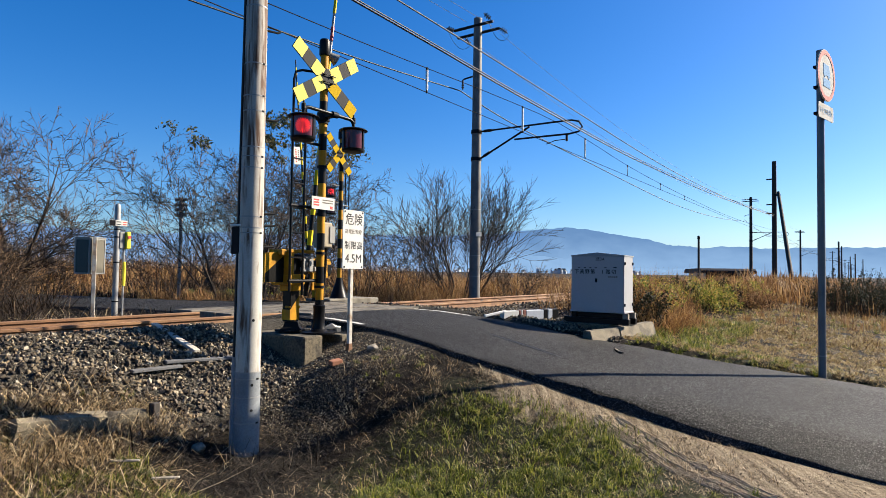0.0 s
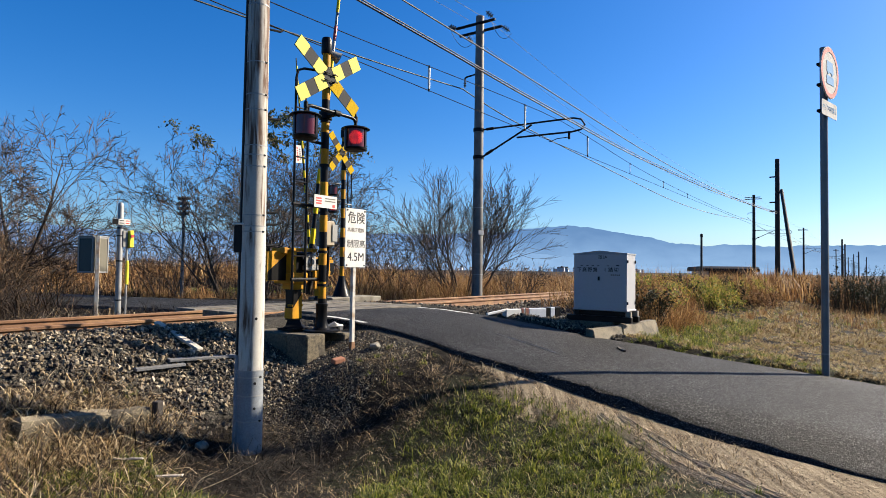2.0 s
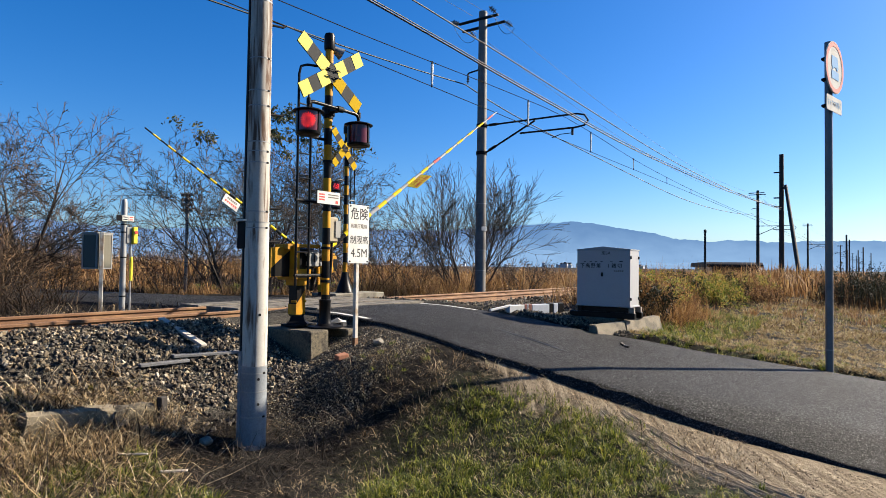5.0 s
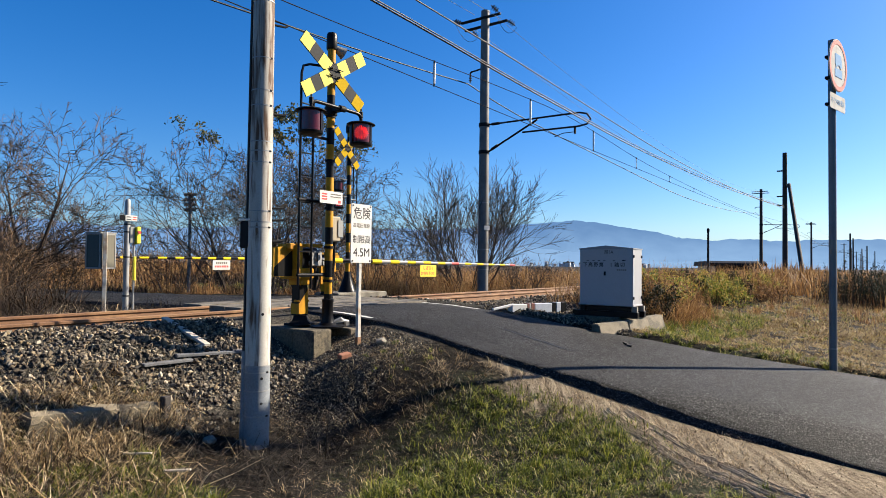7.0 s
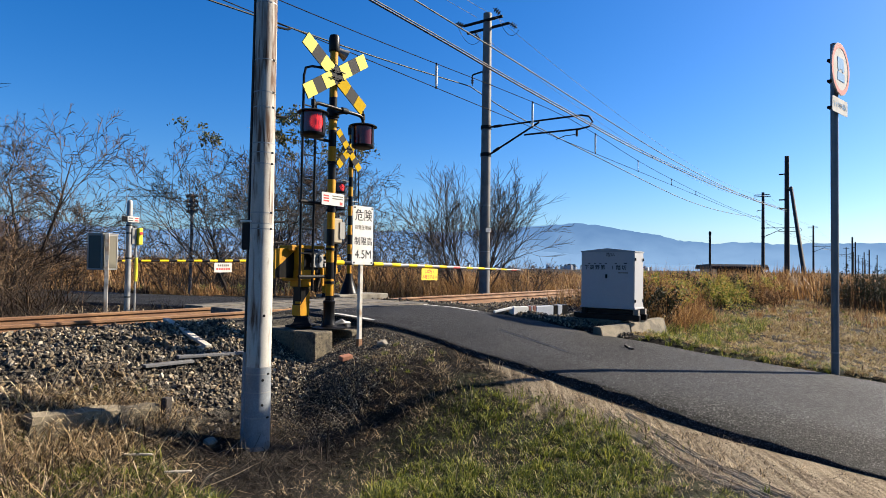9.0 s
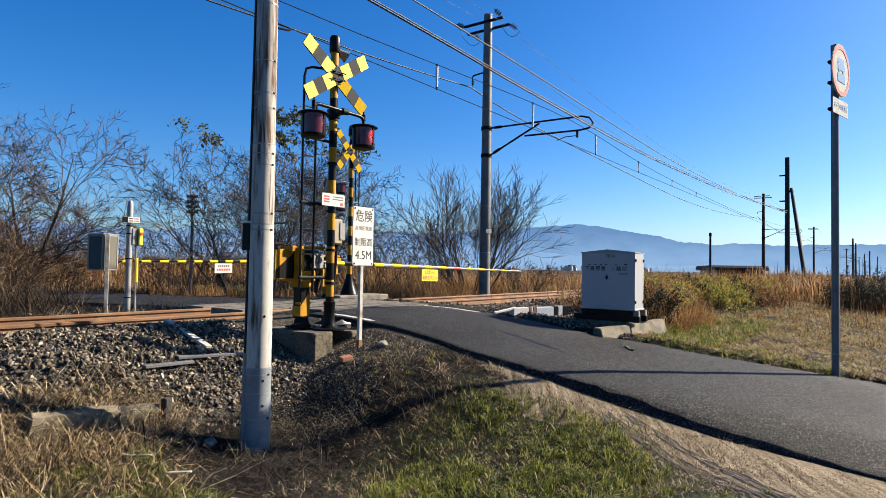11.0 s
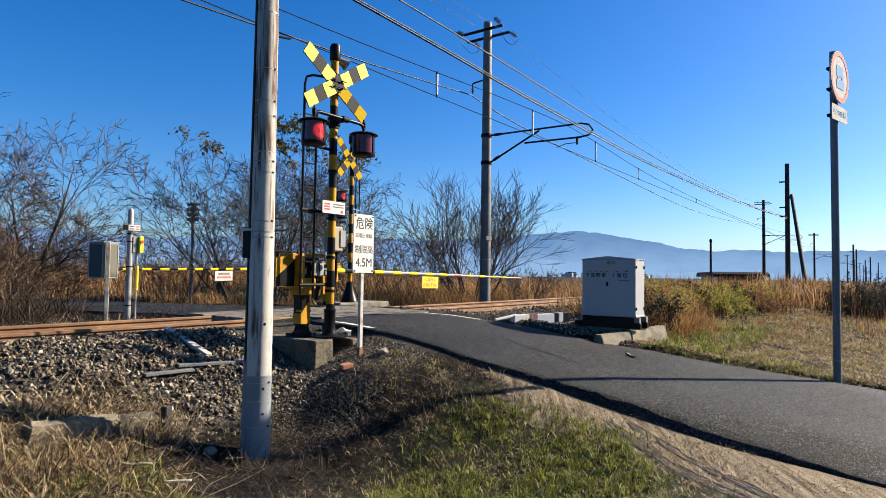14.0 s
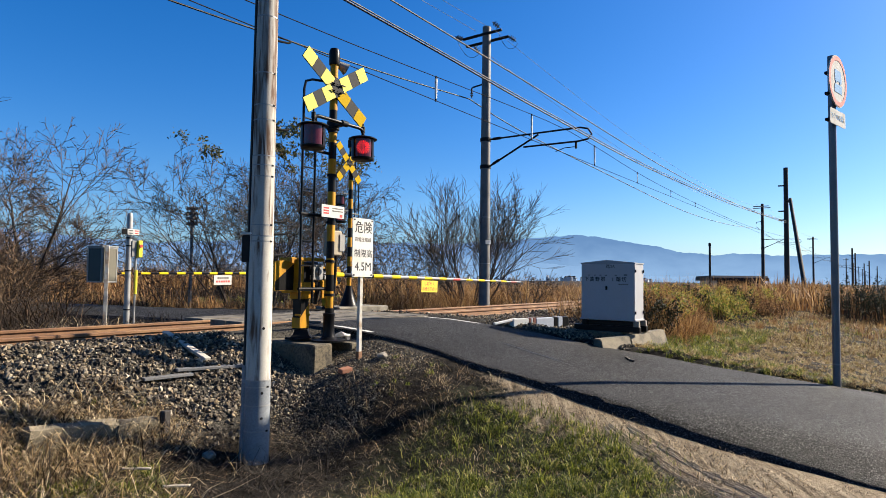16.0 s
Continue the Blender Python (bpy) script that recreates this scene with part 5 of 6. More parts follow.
def track_signal():
    t = thing("railway_signal", pose(-8.75, 20.4, 0.6, 0, 0, 10), "slim steel railway signal with dark ribbed head among trees", "railway signal")
    part("signal_post", rod((0, 0, 0), (0, 0, 3.5), 0.055, seg=12), GALV, t)
    part("signal_head", box((0.14, 0.12, 0.7), (0, 0, 3.25), 0.04), GREY_PAINT, t)
    for k in range(4):
        part("signal_hood", rod((-0.2, 0, 3.0 + k * 0.17), (0.18, 0, 3.02 + k * 0.17), 0.06, 0.05, 12), GREY_PAINT, t)
    return t


track_signal()


# warm tone puts sunlight into the concrete's colour
SUNNY_CONCRETE = material("sunlit_concrete", (0.235, 0.195, 0.13), 0.9, 0, 0.4, 6, 70, 0.9, 80, (0.13, 0.11, 0.075), 4)


def wing_wall():
    """Low concrete retaining slabs between lane and cabinet."""
    t = thing("retaining_wall", Matrix(), "low weathered concrete retaining slabs beside the lane", "retaining wall")
    a, b, c = along(9.56, 3.76), along(10.34, 3.55), along(11.62, 3.34)
    back = (U * 0.55 + V * 0.75)
    for (p, q, zp, zq, bp, bq) in ((a, b, 0.92, 0.945, 0.6, 0.55), (b + (c - b) * 0.01, c, 0.945, 0.985, 0.55, 0.4)):
        bm = bmesh.new()
        n = back.normalized()
        vs = []
        for r, zt, zb in ((p, zp, bp), (q, zq, bq)):
            o = -n * 0.16 if r is not c else -n * 0.18 + (c - b).normalized() * 0.10
            vs.append([bm.verts.new((r + o) + Vector((0, 0, zb))), bm.verts.new(r + Vector((0, 0, zt))), bm.verts.new(r + n * 0.22 + Vector((0, 0, zt - 0.01))), bm.verts.new(r + n * 0.22 + Vector((0, 0, zb)))])
        for k in range(4):
            bm.faces.new((vs[0][k], vs[1][k], vs[1][(k + 1) % 4], vs[0][(k + 1) % 4]))
        bm.faces.new(vs[0]), bm.faces.new(vs[1][::-1])
        bmesh.ops.recalc_face_normals(bm, faces=bm.faces[:])
        bmesh.ops.bevel(bm, geom=bm.edges[:], offset=0.015, segments=2, affect="EDGES")
        part("concrete_slab", bm, SUNNY_CONCRETE, t)


wing_wall()
concrete_block("cabinet_plinth", 10.85, 4.22, 0.60, (0.95, 0.95, 0.38), 0, DARK_CONCRETE, "dark concrete plinth under the relay cabinet")

# pale blue stands for white panels in the cabinet's shadow
PANEL_SHADE = material("shaded_white_paint", (0.42, 0.47, 0.55), 0.7, 0, 0.15, 8, 60, 0.1, 60)
RED_BROWN = material("red_brown_paint", (0.16, 0.035, 0.02), 0.7, 0, 0.2, 8, 60, 0.1, 60)
edge = thing("edge_barrier", aligned(10.35, 5.27, 0.95, 72), "low white and red-brown painted edge barrier by the ballast", "edge barrier")
y = 0.68
# pale blue and black fields paint the cabinet's shadow onto the barrier
for wd, mat in ((0.38, WHITE_PAINT), (0.06, RED_BROWN), (0.04, WHITE_PAINT), (0.09, RED_BROWN), (0.46, PANEL_SHADE), (0.11, BLACK_PAINT), (0.13, PANEL_SHADE), (0.15, BLACK_PAINT)):
    part("painted_panel" if wd > 0.3 else "painted_post", box((0.12, wd - 0.006, 0.20 + (0.02 if wd < 0.2 else 0)), (0, y - wd / 2, 0.11), 0.008), mat, edge)
    y -= wd
part("white_rail", box((0.05, 0.5, 0.04), (-0.02, 0.86, 0.17), 0.006, Matrix.Rotation(radians(-8), 4, "X")), WHITE_PAINT, edge)

# old concrete and timber lying about on the near side
def old_kerb(s, w, z, size, turn, lean, mat, label, seed):
    """A worn kerb stone: chipped edges and an uneven face."""
    bm = box(size, (0, 0, size[2] / 2))
    bmesh.ops.subdivide_edges(bm, edges=bm.edges[:], cuts=7, use_grid_fill=True)
    for v in bm.verts:
        q = v.co * 9 + Vector((seed, 0, 0))
        v.co += Vector((noise.noise(q), noise.noise(q + Vector((7, 0, 0))), noise.noise(q + Vector((0, 5, 0))))) * 0.028
        top = v.co.z > size[2] * 0.85
        if top and abs(v.co.y) > size[1] * 0.35:
            v.co.z -= 0.02 + 0.03 * abs(noise.noise(q * 1.7))
    ob = part("old_kerb_block", bm, mat)
    ob.matrix_world = aligned(s, w, z, turn) @ pose(0, 0, 0, 0, lean, 0)
    return tagged(ob, label, "kerb block", "old kerb blocks")


# sunlit tone for the first block, shaded tone for the second
old_kerb(2.53, 5.90, 0.12, (0.76, 0.17, 0.42), 1, 5, SUNNY_CONCRETE, "mossy old concrete block half buried in dry grass", 1)
old_kerb(3.09, 5.86, 0.08, (0.37, 0.15, 0.41), -4, 3, DARK_CONCRETE, "dark old concrete block half buried in gravel", 6)
stake = part("timber_stake", box((0.08, 0.07, 0.62), (0, 0, 0.22), 0.008), WOOD_POLE)
stake.matrix_world = aligned(3.36, 5.78, 0.0, 12)
tagged(stake, "short black tarred timber stake at the ballast edge", "timber stake")


def lid(s, w, z, length, width, turn, tilt, mat=CONCRETE):
    ob = part("trough_lid", box((length, width, 0.035), (0, 0, 0.018), 0.006), mat)
    ob.matrix_world = aligned(s, w, z, turn) @ pose(0, 0, 0, 0, tilt, 0)
    return tagged(ob, "grey concrete cable trough lid lying on the ballast", "trough lid", "cable trough lids")


# this lid is paled to look sunlit
lid(4.46, 7.26, 0.96, 1.04, 0.09, 269, 15, material("pale_concrete", (0.50, 0.46, 0.38), 0.9, 0, 0.2, 6, 70, 0.4, 90))
# lids darkened: their shade is put into the concrete's colour
SHADED_LID = material("shade_toned_concrete", (0.14, 0.14, 0.142), 0.8, 0, 0.2, 6, 70, 0.4, 90)
lid(4.39, 6.59, 0.745, 0.82, 0.13, -13, 1, SHADED_LID)
lid(3.85, 6.60, 0.70, 0.56, 0.10, -5, 0, SHADED_LID)
brick = part("brick", box((0.15, 0.10, 0.06), (0, 0, 0.03), 0.008), material("brick_red", (0.36, 0.15, 0.08), 0.9, 0, 0.25, 10, 60, 0.3, 80))
brick.matrix_world = pose(-1.307, 7.639, float(ground_z(5.508, 5.452)) + 0.01, 6, -8, 40)
tagged(brick, "broken red brick lying beside the foundation", "brick")
crack = bmesh.new()
pts = [(7.84, 4.70), (7.76, 4.45), (7.72, 4.2), (7.66, 3.95), (7.64, 3.75), (7.56, 3.55), (7.50, 3.3)]
ring = []
for k, (s, w) in enumerate(pts):
    z = lane_z(s, w) + 0.004
    half = 0.012 if 0 < k < len(pts) - 1 else 0.003
    ring.append((crack.verts.new(along(s - half, w, z)), crack.verts.new(along(s + half, w, z))))
for q, t in zip(ring, ring[1:]):
    crack.faces.new((q[0], q[1], t[1], t[0]))
part("road_crack", crack, BLACK_PAINT, road, "dark crack in the asphalt")


def loose(name, bm, mat, s, w, lift, turn, label, category):
    ob = part(name, bm, mat)
    ob.matrix_world = aligned(s, w, float(ground_z(s, w)) + lift, turn)
    return tagged(ob, label, category)


scrap = box((0.2, 0.05, 0.02), (0, 0, 0.01), 0.006)
box((0.03, 0.10, 0.03), (0.05, 0.02, 0.02), 0.006, Matrix.Rotation(radians(30), 4, "X"), scrap)
scrap_ob = part("rubber_scrap", scrap, BLACK_PAINT)
scrap_ob.matrix_world = aligned(8.77, 3.0, lane_z(8.77, 3.0) - 0.002, 40)
tagged(scrap_ob, "black scrap of rubber lying on the lane", "scrap")
PALE_WOOD = material("bleached_wood", (0.55, 0.50, 0.42), 0.9, 0, 0.2, 12, 80, 0.3, 90)
loose("wood_slat", box((0.24, 0.025, 0.015), (0, 0, 0.01), 0.004), PALE_WOOD, 2.80, 5.24, 0.07, -50, "bleached wooden slat lying in dry grass", "wood slat")
loose("wood_slat", box((0.22, 0.035, 0.015), (0, 0, 0.01), 0.004), PALE_WOOD, 2.92, 4.82, 0.06, -45, "bleached wooden slat lying in dry grass", "wood slat")
for s, w, size, turn in ((6.02, 5.30, 0.20, 20), (3.49, 5.22, 0.18, 60)):
    bm = bmesh.new()
    bmesh.ops.create_icosphere(bm, subdivisions=2, radius=size / 2)
    for v in bm.verts:
        v.co = Vector((v.co.x, v.co.y * 0.7, v.co.z * 0.5)) * (1 + 0.25 * noise.noise(v.co * 14))
    loose("field_stone", bm, CONCRETE, s, w, size * 0.15, turn, "weathered grey stone lying on the gravel", "stone")
# the dark-roofed shed far across the field
shed = thing("field_shed", aligned(88, 17, 0.2, 20), "low dark-roofed shed beyond the field", "shed")
part("shed_wall", box((16, 5, 1.9), (0, 0, 0.95), 0.02), BLACK_PAINT, shed)
part("shed_roof", prism([(-8.4, 0), (8.4, 0), (8.2, 0.35), (7.4, 0.62), (-7.4, 0.62), (-8.2, 0.35)], 6.2, Matrix.Translation((0, 0, 1.9))), DARK_STEEL, shed)

# ---- ballast ----
STONE = island_material("ballast_stone", [(0.0, (0.026, 0.021, 0.018)), (0.3, (0.078, 0.062, 0.044)), (0.5, (0.135, 0.120, 0.096)), (0.68, (0.20, 0.145, 0.083)), (0.86, (0.29, 0.235, 0.155)), (1.0, (0.48, 0.42, 0.32))], 0.9)
STONE_ONE = island_material("ballast_stone_single", [(0.0, (0.026, 0.021, 0.018)), (0.3, (0.078, 0.062, 0.044)), (0.5, (0.135, 0.120, 0.096)), (0.68, (0.20, 0.145, 0.083)), (0.86, (0.29, 0.235, 0.155)), (1.0, (0.48, 0.42, 0.32))], 0.9, 0.0, True)


def stone_shapes(n=12):
    out = []
    r = random.Random(21)
    for k in range(n):
        bm = bmesh.new()
        for q in range(11):
            v = Vector((r.gauss(0, 1), r.gauss(0, 1), r.gauss(0, 1))).normalized()
            bm.verts.new(Vector((v.x * 0.5, v.y * r.uniform(0.32, 0.45), v.z * r.uniform(0.25, 0.4))))
        res = bmesh.ops.convex_hull(bm, input=bm.verts[:])
        bmesh.ops.delete(bm, geom=[g for g in res["geom_interior"] if isinstance(g, bmesh.types.BMVert)], context="VERTS")
        bmesh.ops.triangulate(bm, faces=bm.faces[:])
        bm.verts.index_update()
        out.append((np.array([v.co[:] for v in bm.verts]), np.array([[v.index for v in f.verts] for f in bm.faces]), bm))
    return out


SHAPES = stone_shapes()


def spins(n, gen):
    """Random turns, as n matrices."""
    q = gen.normal(size=(n, 4))
    q /= np.linalg.norm(q, axis=1, keepdims=True)
    w, x, y, z = q.T
    return np.stack([1 - 2 * (y * y + z * z), 2 * (x * y - z * w), 2 * (x * z + y * w), 2 * (x * y + z * w), 1 - 2 * (x * x + z * z), 2 * (y * z - x * w), 2 * (x * z - y * w), 2 * (y * z + x * w), 1 - 2 * (x * x + y * y)], -1).reshape(n, 3, 3)


def scatter_stones(points, sizes, seed):
    gen = np.random.default_rng(seed)
    verts, faces, base = [], [], 0
    kind = gen.integers(0, len(SHAPES), len(points))
    for k, (sv, sf, _) in enumerate(SHAPES):
        pick = np.where(kind == k)[0]
        if not len(pick):
            continue
        rot = spins(len(pick), gen)
        v = np.einsum("nij,vj->nvi", rot, sv) * sizes[pick][:, None, None] + points[pick][:, None, :]
        f = sf[None] + (np.arange(len(pick)) * len(sv))[:, None, None] + base
        verts.append(v.reshape(-1, 3)), faces.append(f.reshape(-1, 3))
        base += len(pick) * len(sv)
    return np.concatenate(verts), np.concatenate(faces)


def sheet_points(n, s0, s1, w0, w1, gen, lift=0.0):
    s, w = gen.uniform(s0, s1, n), gen.uniform(w0, w1, n)
    z = ground_z(s, w) + lift
    return s, w, z


def to_world(s, w, z):
    return np.stack([s * U.x + w * V.x, s * U.y + w * V.y, z], -1)


def build_ballast():
    gen = np.random.default_rng(5)
    P, D = [], []
    for n, s0, s1, w0, w1, size in ((13500, -2.2, 5.3, 5.75, 7.8, 0.056), (6500, 4.3, 6.2, 4.7, 6.9, 0.024), (3600, -3, 5.9, 8.0, 9.0, 0.062), (900, -3, 5.9, 9.05, 10.0, 0.07), (900, -2, 5.0, 5.35, 6.0, 0.06),
                                    (4200, 9.75, 16, 4.3, 7.85, 0.06), (1700, 9.75, 19, 8.0, 9.0, 0.075), (3000, 14, 40, 5.6, 9.9, 0.11), (900, 9.4, 10.6, 3.4, 4.9, 0.055), (500, 9.6, 10.4, 4.4, 6.0, 0.05)):
        s, w, z = sheet_points(n, s0, s1, w0, w1, gen)
        d = size * gen.uniform(0.55, 1.35, n)
        keep = (road_centre(w) - s > ROAD_HALF + 0.12 - edge_gap(w)) | (s - road_centre(w) > ROAD_HALF + 0.12)
        keep &= ~((np.abs(s - 3.85) < 0.2) & (np.abs(w - 5.0) < 0.2))
        for rw in RAIL_W:
            keep &= np.abs(w - rw) > 0.06
        z = z + d * gen.uniform(-0.1, 0.35, n)
        P.append(to_world(s, w, z)[keep]), D.append(d[keep])
    P, D = np.concatenate(P), np.concatenate(D)
    v, f = scatter_stones(P, D, 6)
    ob = mesh_of("ballast", v.tolist(), f.tolist(), STONE)
    tagged(ob, "coarse grey-brown crushed stone ballast banked along the track", "ballast", "", "stuff")
    # the stones along the near shoulder, one by one
    meshes = []
    for k, (_, _, bm) in enumerate(SHAPES):
        me = bpy.data.meshes.new("stone")
        bm.to_mesh(me)
        me.materials.append(STONE_ONE)
        meshes.append(me)
    s, w, _ = sheet_points(290, 0.8, 5.0, 5.9, 7.2, gen)
    d = 0.068 * gen.uniform(0.7, 1.5, len(s))
    z = ground_z(s, w) + d * 0.45
    pts = to_world(s, w, z)
    for k in range(len(s)):
        o = new("stone", meshes[k % len(meshes)])
        o.parent = ob
        o.matrix_world = Matrix.LocRotScale(Vector(pts[k]), Euler(tuple(gen.uniform(0, 6.28, 3))), Vector((d[k],) * 3))
    return ob


build_ballast()


def build_pebbles():
    """Small loose stones on the trodden earth and the gravel shoulder."""
    gen = np.random.default_rng(15)
    P, D = [], []
    for n, s0, s1, w0, w1, size in ((3000, 3.0, 7.4, -0.6, 4.4, 0.012), (7000, 4.4, 6.6, 4.6, 6.3, 0.022), (900, 10.2, 14, 0, 3, 0.02)):
        s, w, z = sheet_points(n, s0, s1, w0, w1, gen)
        d = size * gen.uniform(0.5, 1.7, n)
        off = road_centre(w) - s
        keep = (off > ROAD_HALF + 0.03 - edge_gap(w)) | (off < -ROAD_HALF - 0.03)
        keep &= (off < 4.0 - np.clip(w - 2.4, 0, 2) * 0.6) | (w > 4.6)
        P.append(to_world(s, w, z + d * 0.15)[keep]), D.append(d[keep])
    v, f = scatter_stones(np.concatenate(P), np.concatenate(D), 16)
    return tagged(mesh_of("pebbles", v.tolist(), f.tolist(), STONE), "small loose pebbles on the bare earth", "pebbles", "", "stuff")


build_pebbles()

# ---- grass ----
GREEN_BLADE = island_material("green_blade", [(0.0, (0.022, 0.034, 0.006)), (0.35, (0.07, 0.10, 0.012)), (0.7, (0.235, 0.27, 0.026)), (0.92, (0.52, 0.50, 0.08)), (1.0, (0.70, 0.58, 0.27))], 0.5, 0.42)
DRY_BLADE = island_material("dry_straw", [(0.0, (0.016, 0.010, 0.005)), (0.42, (0.09, 0.054, 0.024)), (0.66, (0.46, 0.31, 0.14)), (1.0, (0.98, 0.80, 0.50))], 0.65, 0.12)
# dead stalks darkened to put the bank's shade into their colour
SHADE_STRAW = island_material("shade_straw", [(0.0, (0.009, 0.007, 0.005)), (0.6, (0.034, 0.026, 0.018)), (0.9, (0.085, 0.065, 0.045)), (1.0, (0.34, 0.28, 0.2))], 0.85, 0.05)
REED = island_material("dry_reed", [(0.0, (0.08, 0.038, 0.014)), (0.4, (0.29, 0.145, 0.05)), (0.75, (0.49, 0.275, 0.105)), (1.0, (0.76, 0.50, 0.21))], 0.7, 0.3)
MOWN = island_material("golden_straw", [(0.0, (0.07, 0.042, 0.018)), (0.35, (0.29, 0.18, 0.07)), (0.7, (0.64, 0.44, 0.18)), (0.9, (0.60, 0.50, 0.15)), (1.0, (0.80, 0.64, 0.34))], 0.7, 0.2)
WEED = island_material("weed_leaf", [(0.0, (0.06, 0.10, 0.018)), (0.35, (0.20, 0.26, 0.036)), (0.65, (0.46, 0.43, 0.055)), (0.88, (0.62, 0.36, 0.09)), (1.0, (0.80, 0.62, 0.16))], 0.6, 0.35)


def blades(points, length, width, lean, droop, gen, heading=None):
    """Curved tapering blades: root pair, middle pair and tip for each point."""
    n = len(points)
    a = gen.uniform(0, math.tau, n) if heading is None else heading
    side = np.stack([-np.sin(a), np.cos(a), np.zeros(n)], -1)
    out = np.stack([np.cos(a), np.sin(a), np.zeros(n)], -1)
    up = np.array([0, 0, 1.0])
    lean = lean[:, None]
    mid = points + (up * np.cos(lean) + out * np.sin(lean)) * (length * 0.55)[:, None]
    l2 = lean + droop[:, None]
    tip = mid + (up * np.cos(l2) + out * np.sin(l2)) * (length * 0.45)[:, None]
    w = (side * width[:, None])
    v = np.stack([points - w / 2, points + w / 2, mid + w * 0.38, mid - w * 0.38, tip], 1).reshape(-1, 3)
    i = np.arange(n)[:, None] * 5
    quads, tris = i + np.array([[0, 1, 2, 3]]), i + np.array([[3, 2, 4]])
    return v, quads.tolist() + tris.tolist()


def grass(name, spots, mat, label, category="grass", seed=1):
    """spots: rows of count, s0, s1, w0, w1, length, width, lean, droop, clumping, and a test of s and w."""
    gen = np.random.default_rng(seed)
    V_, F_, base = [], [], 0
    for n, s0, s1, w0, w1, ln, wd, le, dr, clump, test in spots:
        if clump:
            m = max(1, n // clump)
            cs, cw = gen.uniform(s0, s1, m), gen.uniform(w0, w1, m)
            k = gen.integers(0, m, n)
            spread = 0.05 * ln / 0.2
            s, w = cs[k] + gen.normal(0, spread, n), cw[k] + gen.normal(0, spread, n)
            scale = gen.uniform(0.6, 1.3, m)[k]
        else:
            s, w = gen.uniform(s0, s1, n), gen.uniform(w0, w1, n)
            scale = np.ones(n)
        keep = np.abs(s - road_centre(w)) > ROAD_HALF + 0.02
        if test is not None:
            keep &= test(s, w, gen.uniform(0, 1, n))
        s, w, scale = s[keep], w[keep], scale[keep]
        n = len(s)
        pts = to_world(s, w, ground_z(s, w) - 0.01)
        v, f = blades(pts, ln * scale * gen.uniform(0.5, 1.3, n), wd * gen.uniform(0.6, 1.3, n), np.abs(gen.normal(le, 0.25, n)), gen.normal(dr, 0.3, n), gen)
        V_.append(v)
        F_ += [[q + base for q in face] for face in f]
        base += len(v)
    ob = mesh_of(name, np.concatenate(V_).tolist(), F_, mat)
    return tagged(ob, label, category, "", "stuff")


def patch(s, w):
    return 0.5 + 0.5 * np.sin(s * 2.3 + 1.2 * np.sin(w * 1.9)) * np.cos(w * 2.7 + s * 0.8)


def lush(s, w, r):
    edge = smooth(w, 1.4, 2.2) * (1 - smooth(w + np.clip(4.2 - s, 0, 2) * 0.5, 3.3, 3.9)) * smooth(s, 2.2, 3.2) * (1 - smooth(s + (w - 3) * 0.2, 5.4, 6.2))
    return r < edge * (0.14 + 1.35 * patch(s, w) ** 1.6)


def bare(s, w, r):
    d = road_centre(w) - s
    return r < smooth(d + np.clip(w - 2.4, 0, 9) * 0.75, 2.4, 3.6)


grass("green_grass", [(130000, 2.0, 6.8, 1.0, 4.4, 0.105, 0.0065, 0.65, 0.8, 45, lush), (4000, 4.0, 5.6, 0.7, 2.0, 0.085, 0.0055, 0.7, 0.7, 45, None), (1500, -0.5, 2.6, 3.4, 5.2, 0.10, 0.006, 0.5, 0.6, 14, None),
                      (1800, 1.5, 2.5, 5.2, 6.0, 0.12, 0.009, 0.6, 0.7, 30, None), (11000, 0.9, 2.9, 4.0, 5.3, 0.14, 0.009, 0.6, 0.8, 90, None), (1200, 2.2, 3.6, 5.9, 6.4, 0.07, 0.006, 0.7, 0.6, 40, None), (500, 5.3, 6.3, 4.4, 5.2, 0.07, 0.006, 0.5, 0.6, 25, None)], GREEN_BLADE, "short green winter grass in tufts on the verge", seed=2)
grass("verge_grass", [(9000, 6, 32, 21, 29.5, 0.22, 0.02, 0.7, 0.6, 30, None), (4000, 10.3, 16, -1.5, 3.0, 0.07, 0.008, 0.8, 0.6, 60, None), (4500, 16, 26, -4, 4.0, 0.14, 0.012, 0.7, 0.6, 30, None), (11000, 10.6, 17, 2.2, 3.9, 0.16, 0.008, 0.6, 0.7, 40, None), (9000, 9.8, 11.4, 0.4, 3.3, 0.09, 0.008, 0.7, 0.7, 40, None)], GREEN_BLADE, "thin yellow-green grass beside the lane", seed=3)
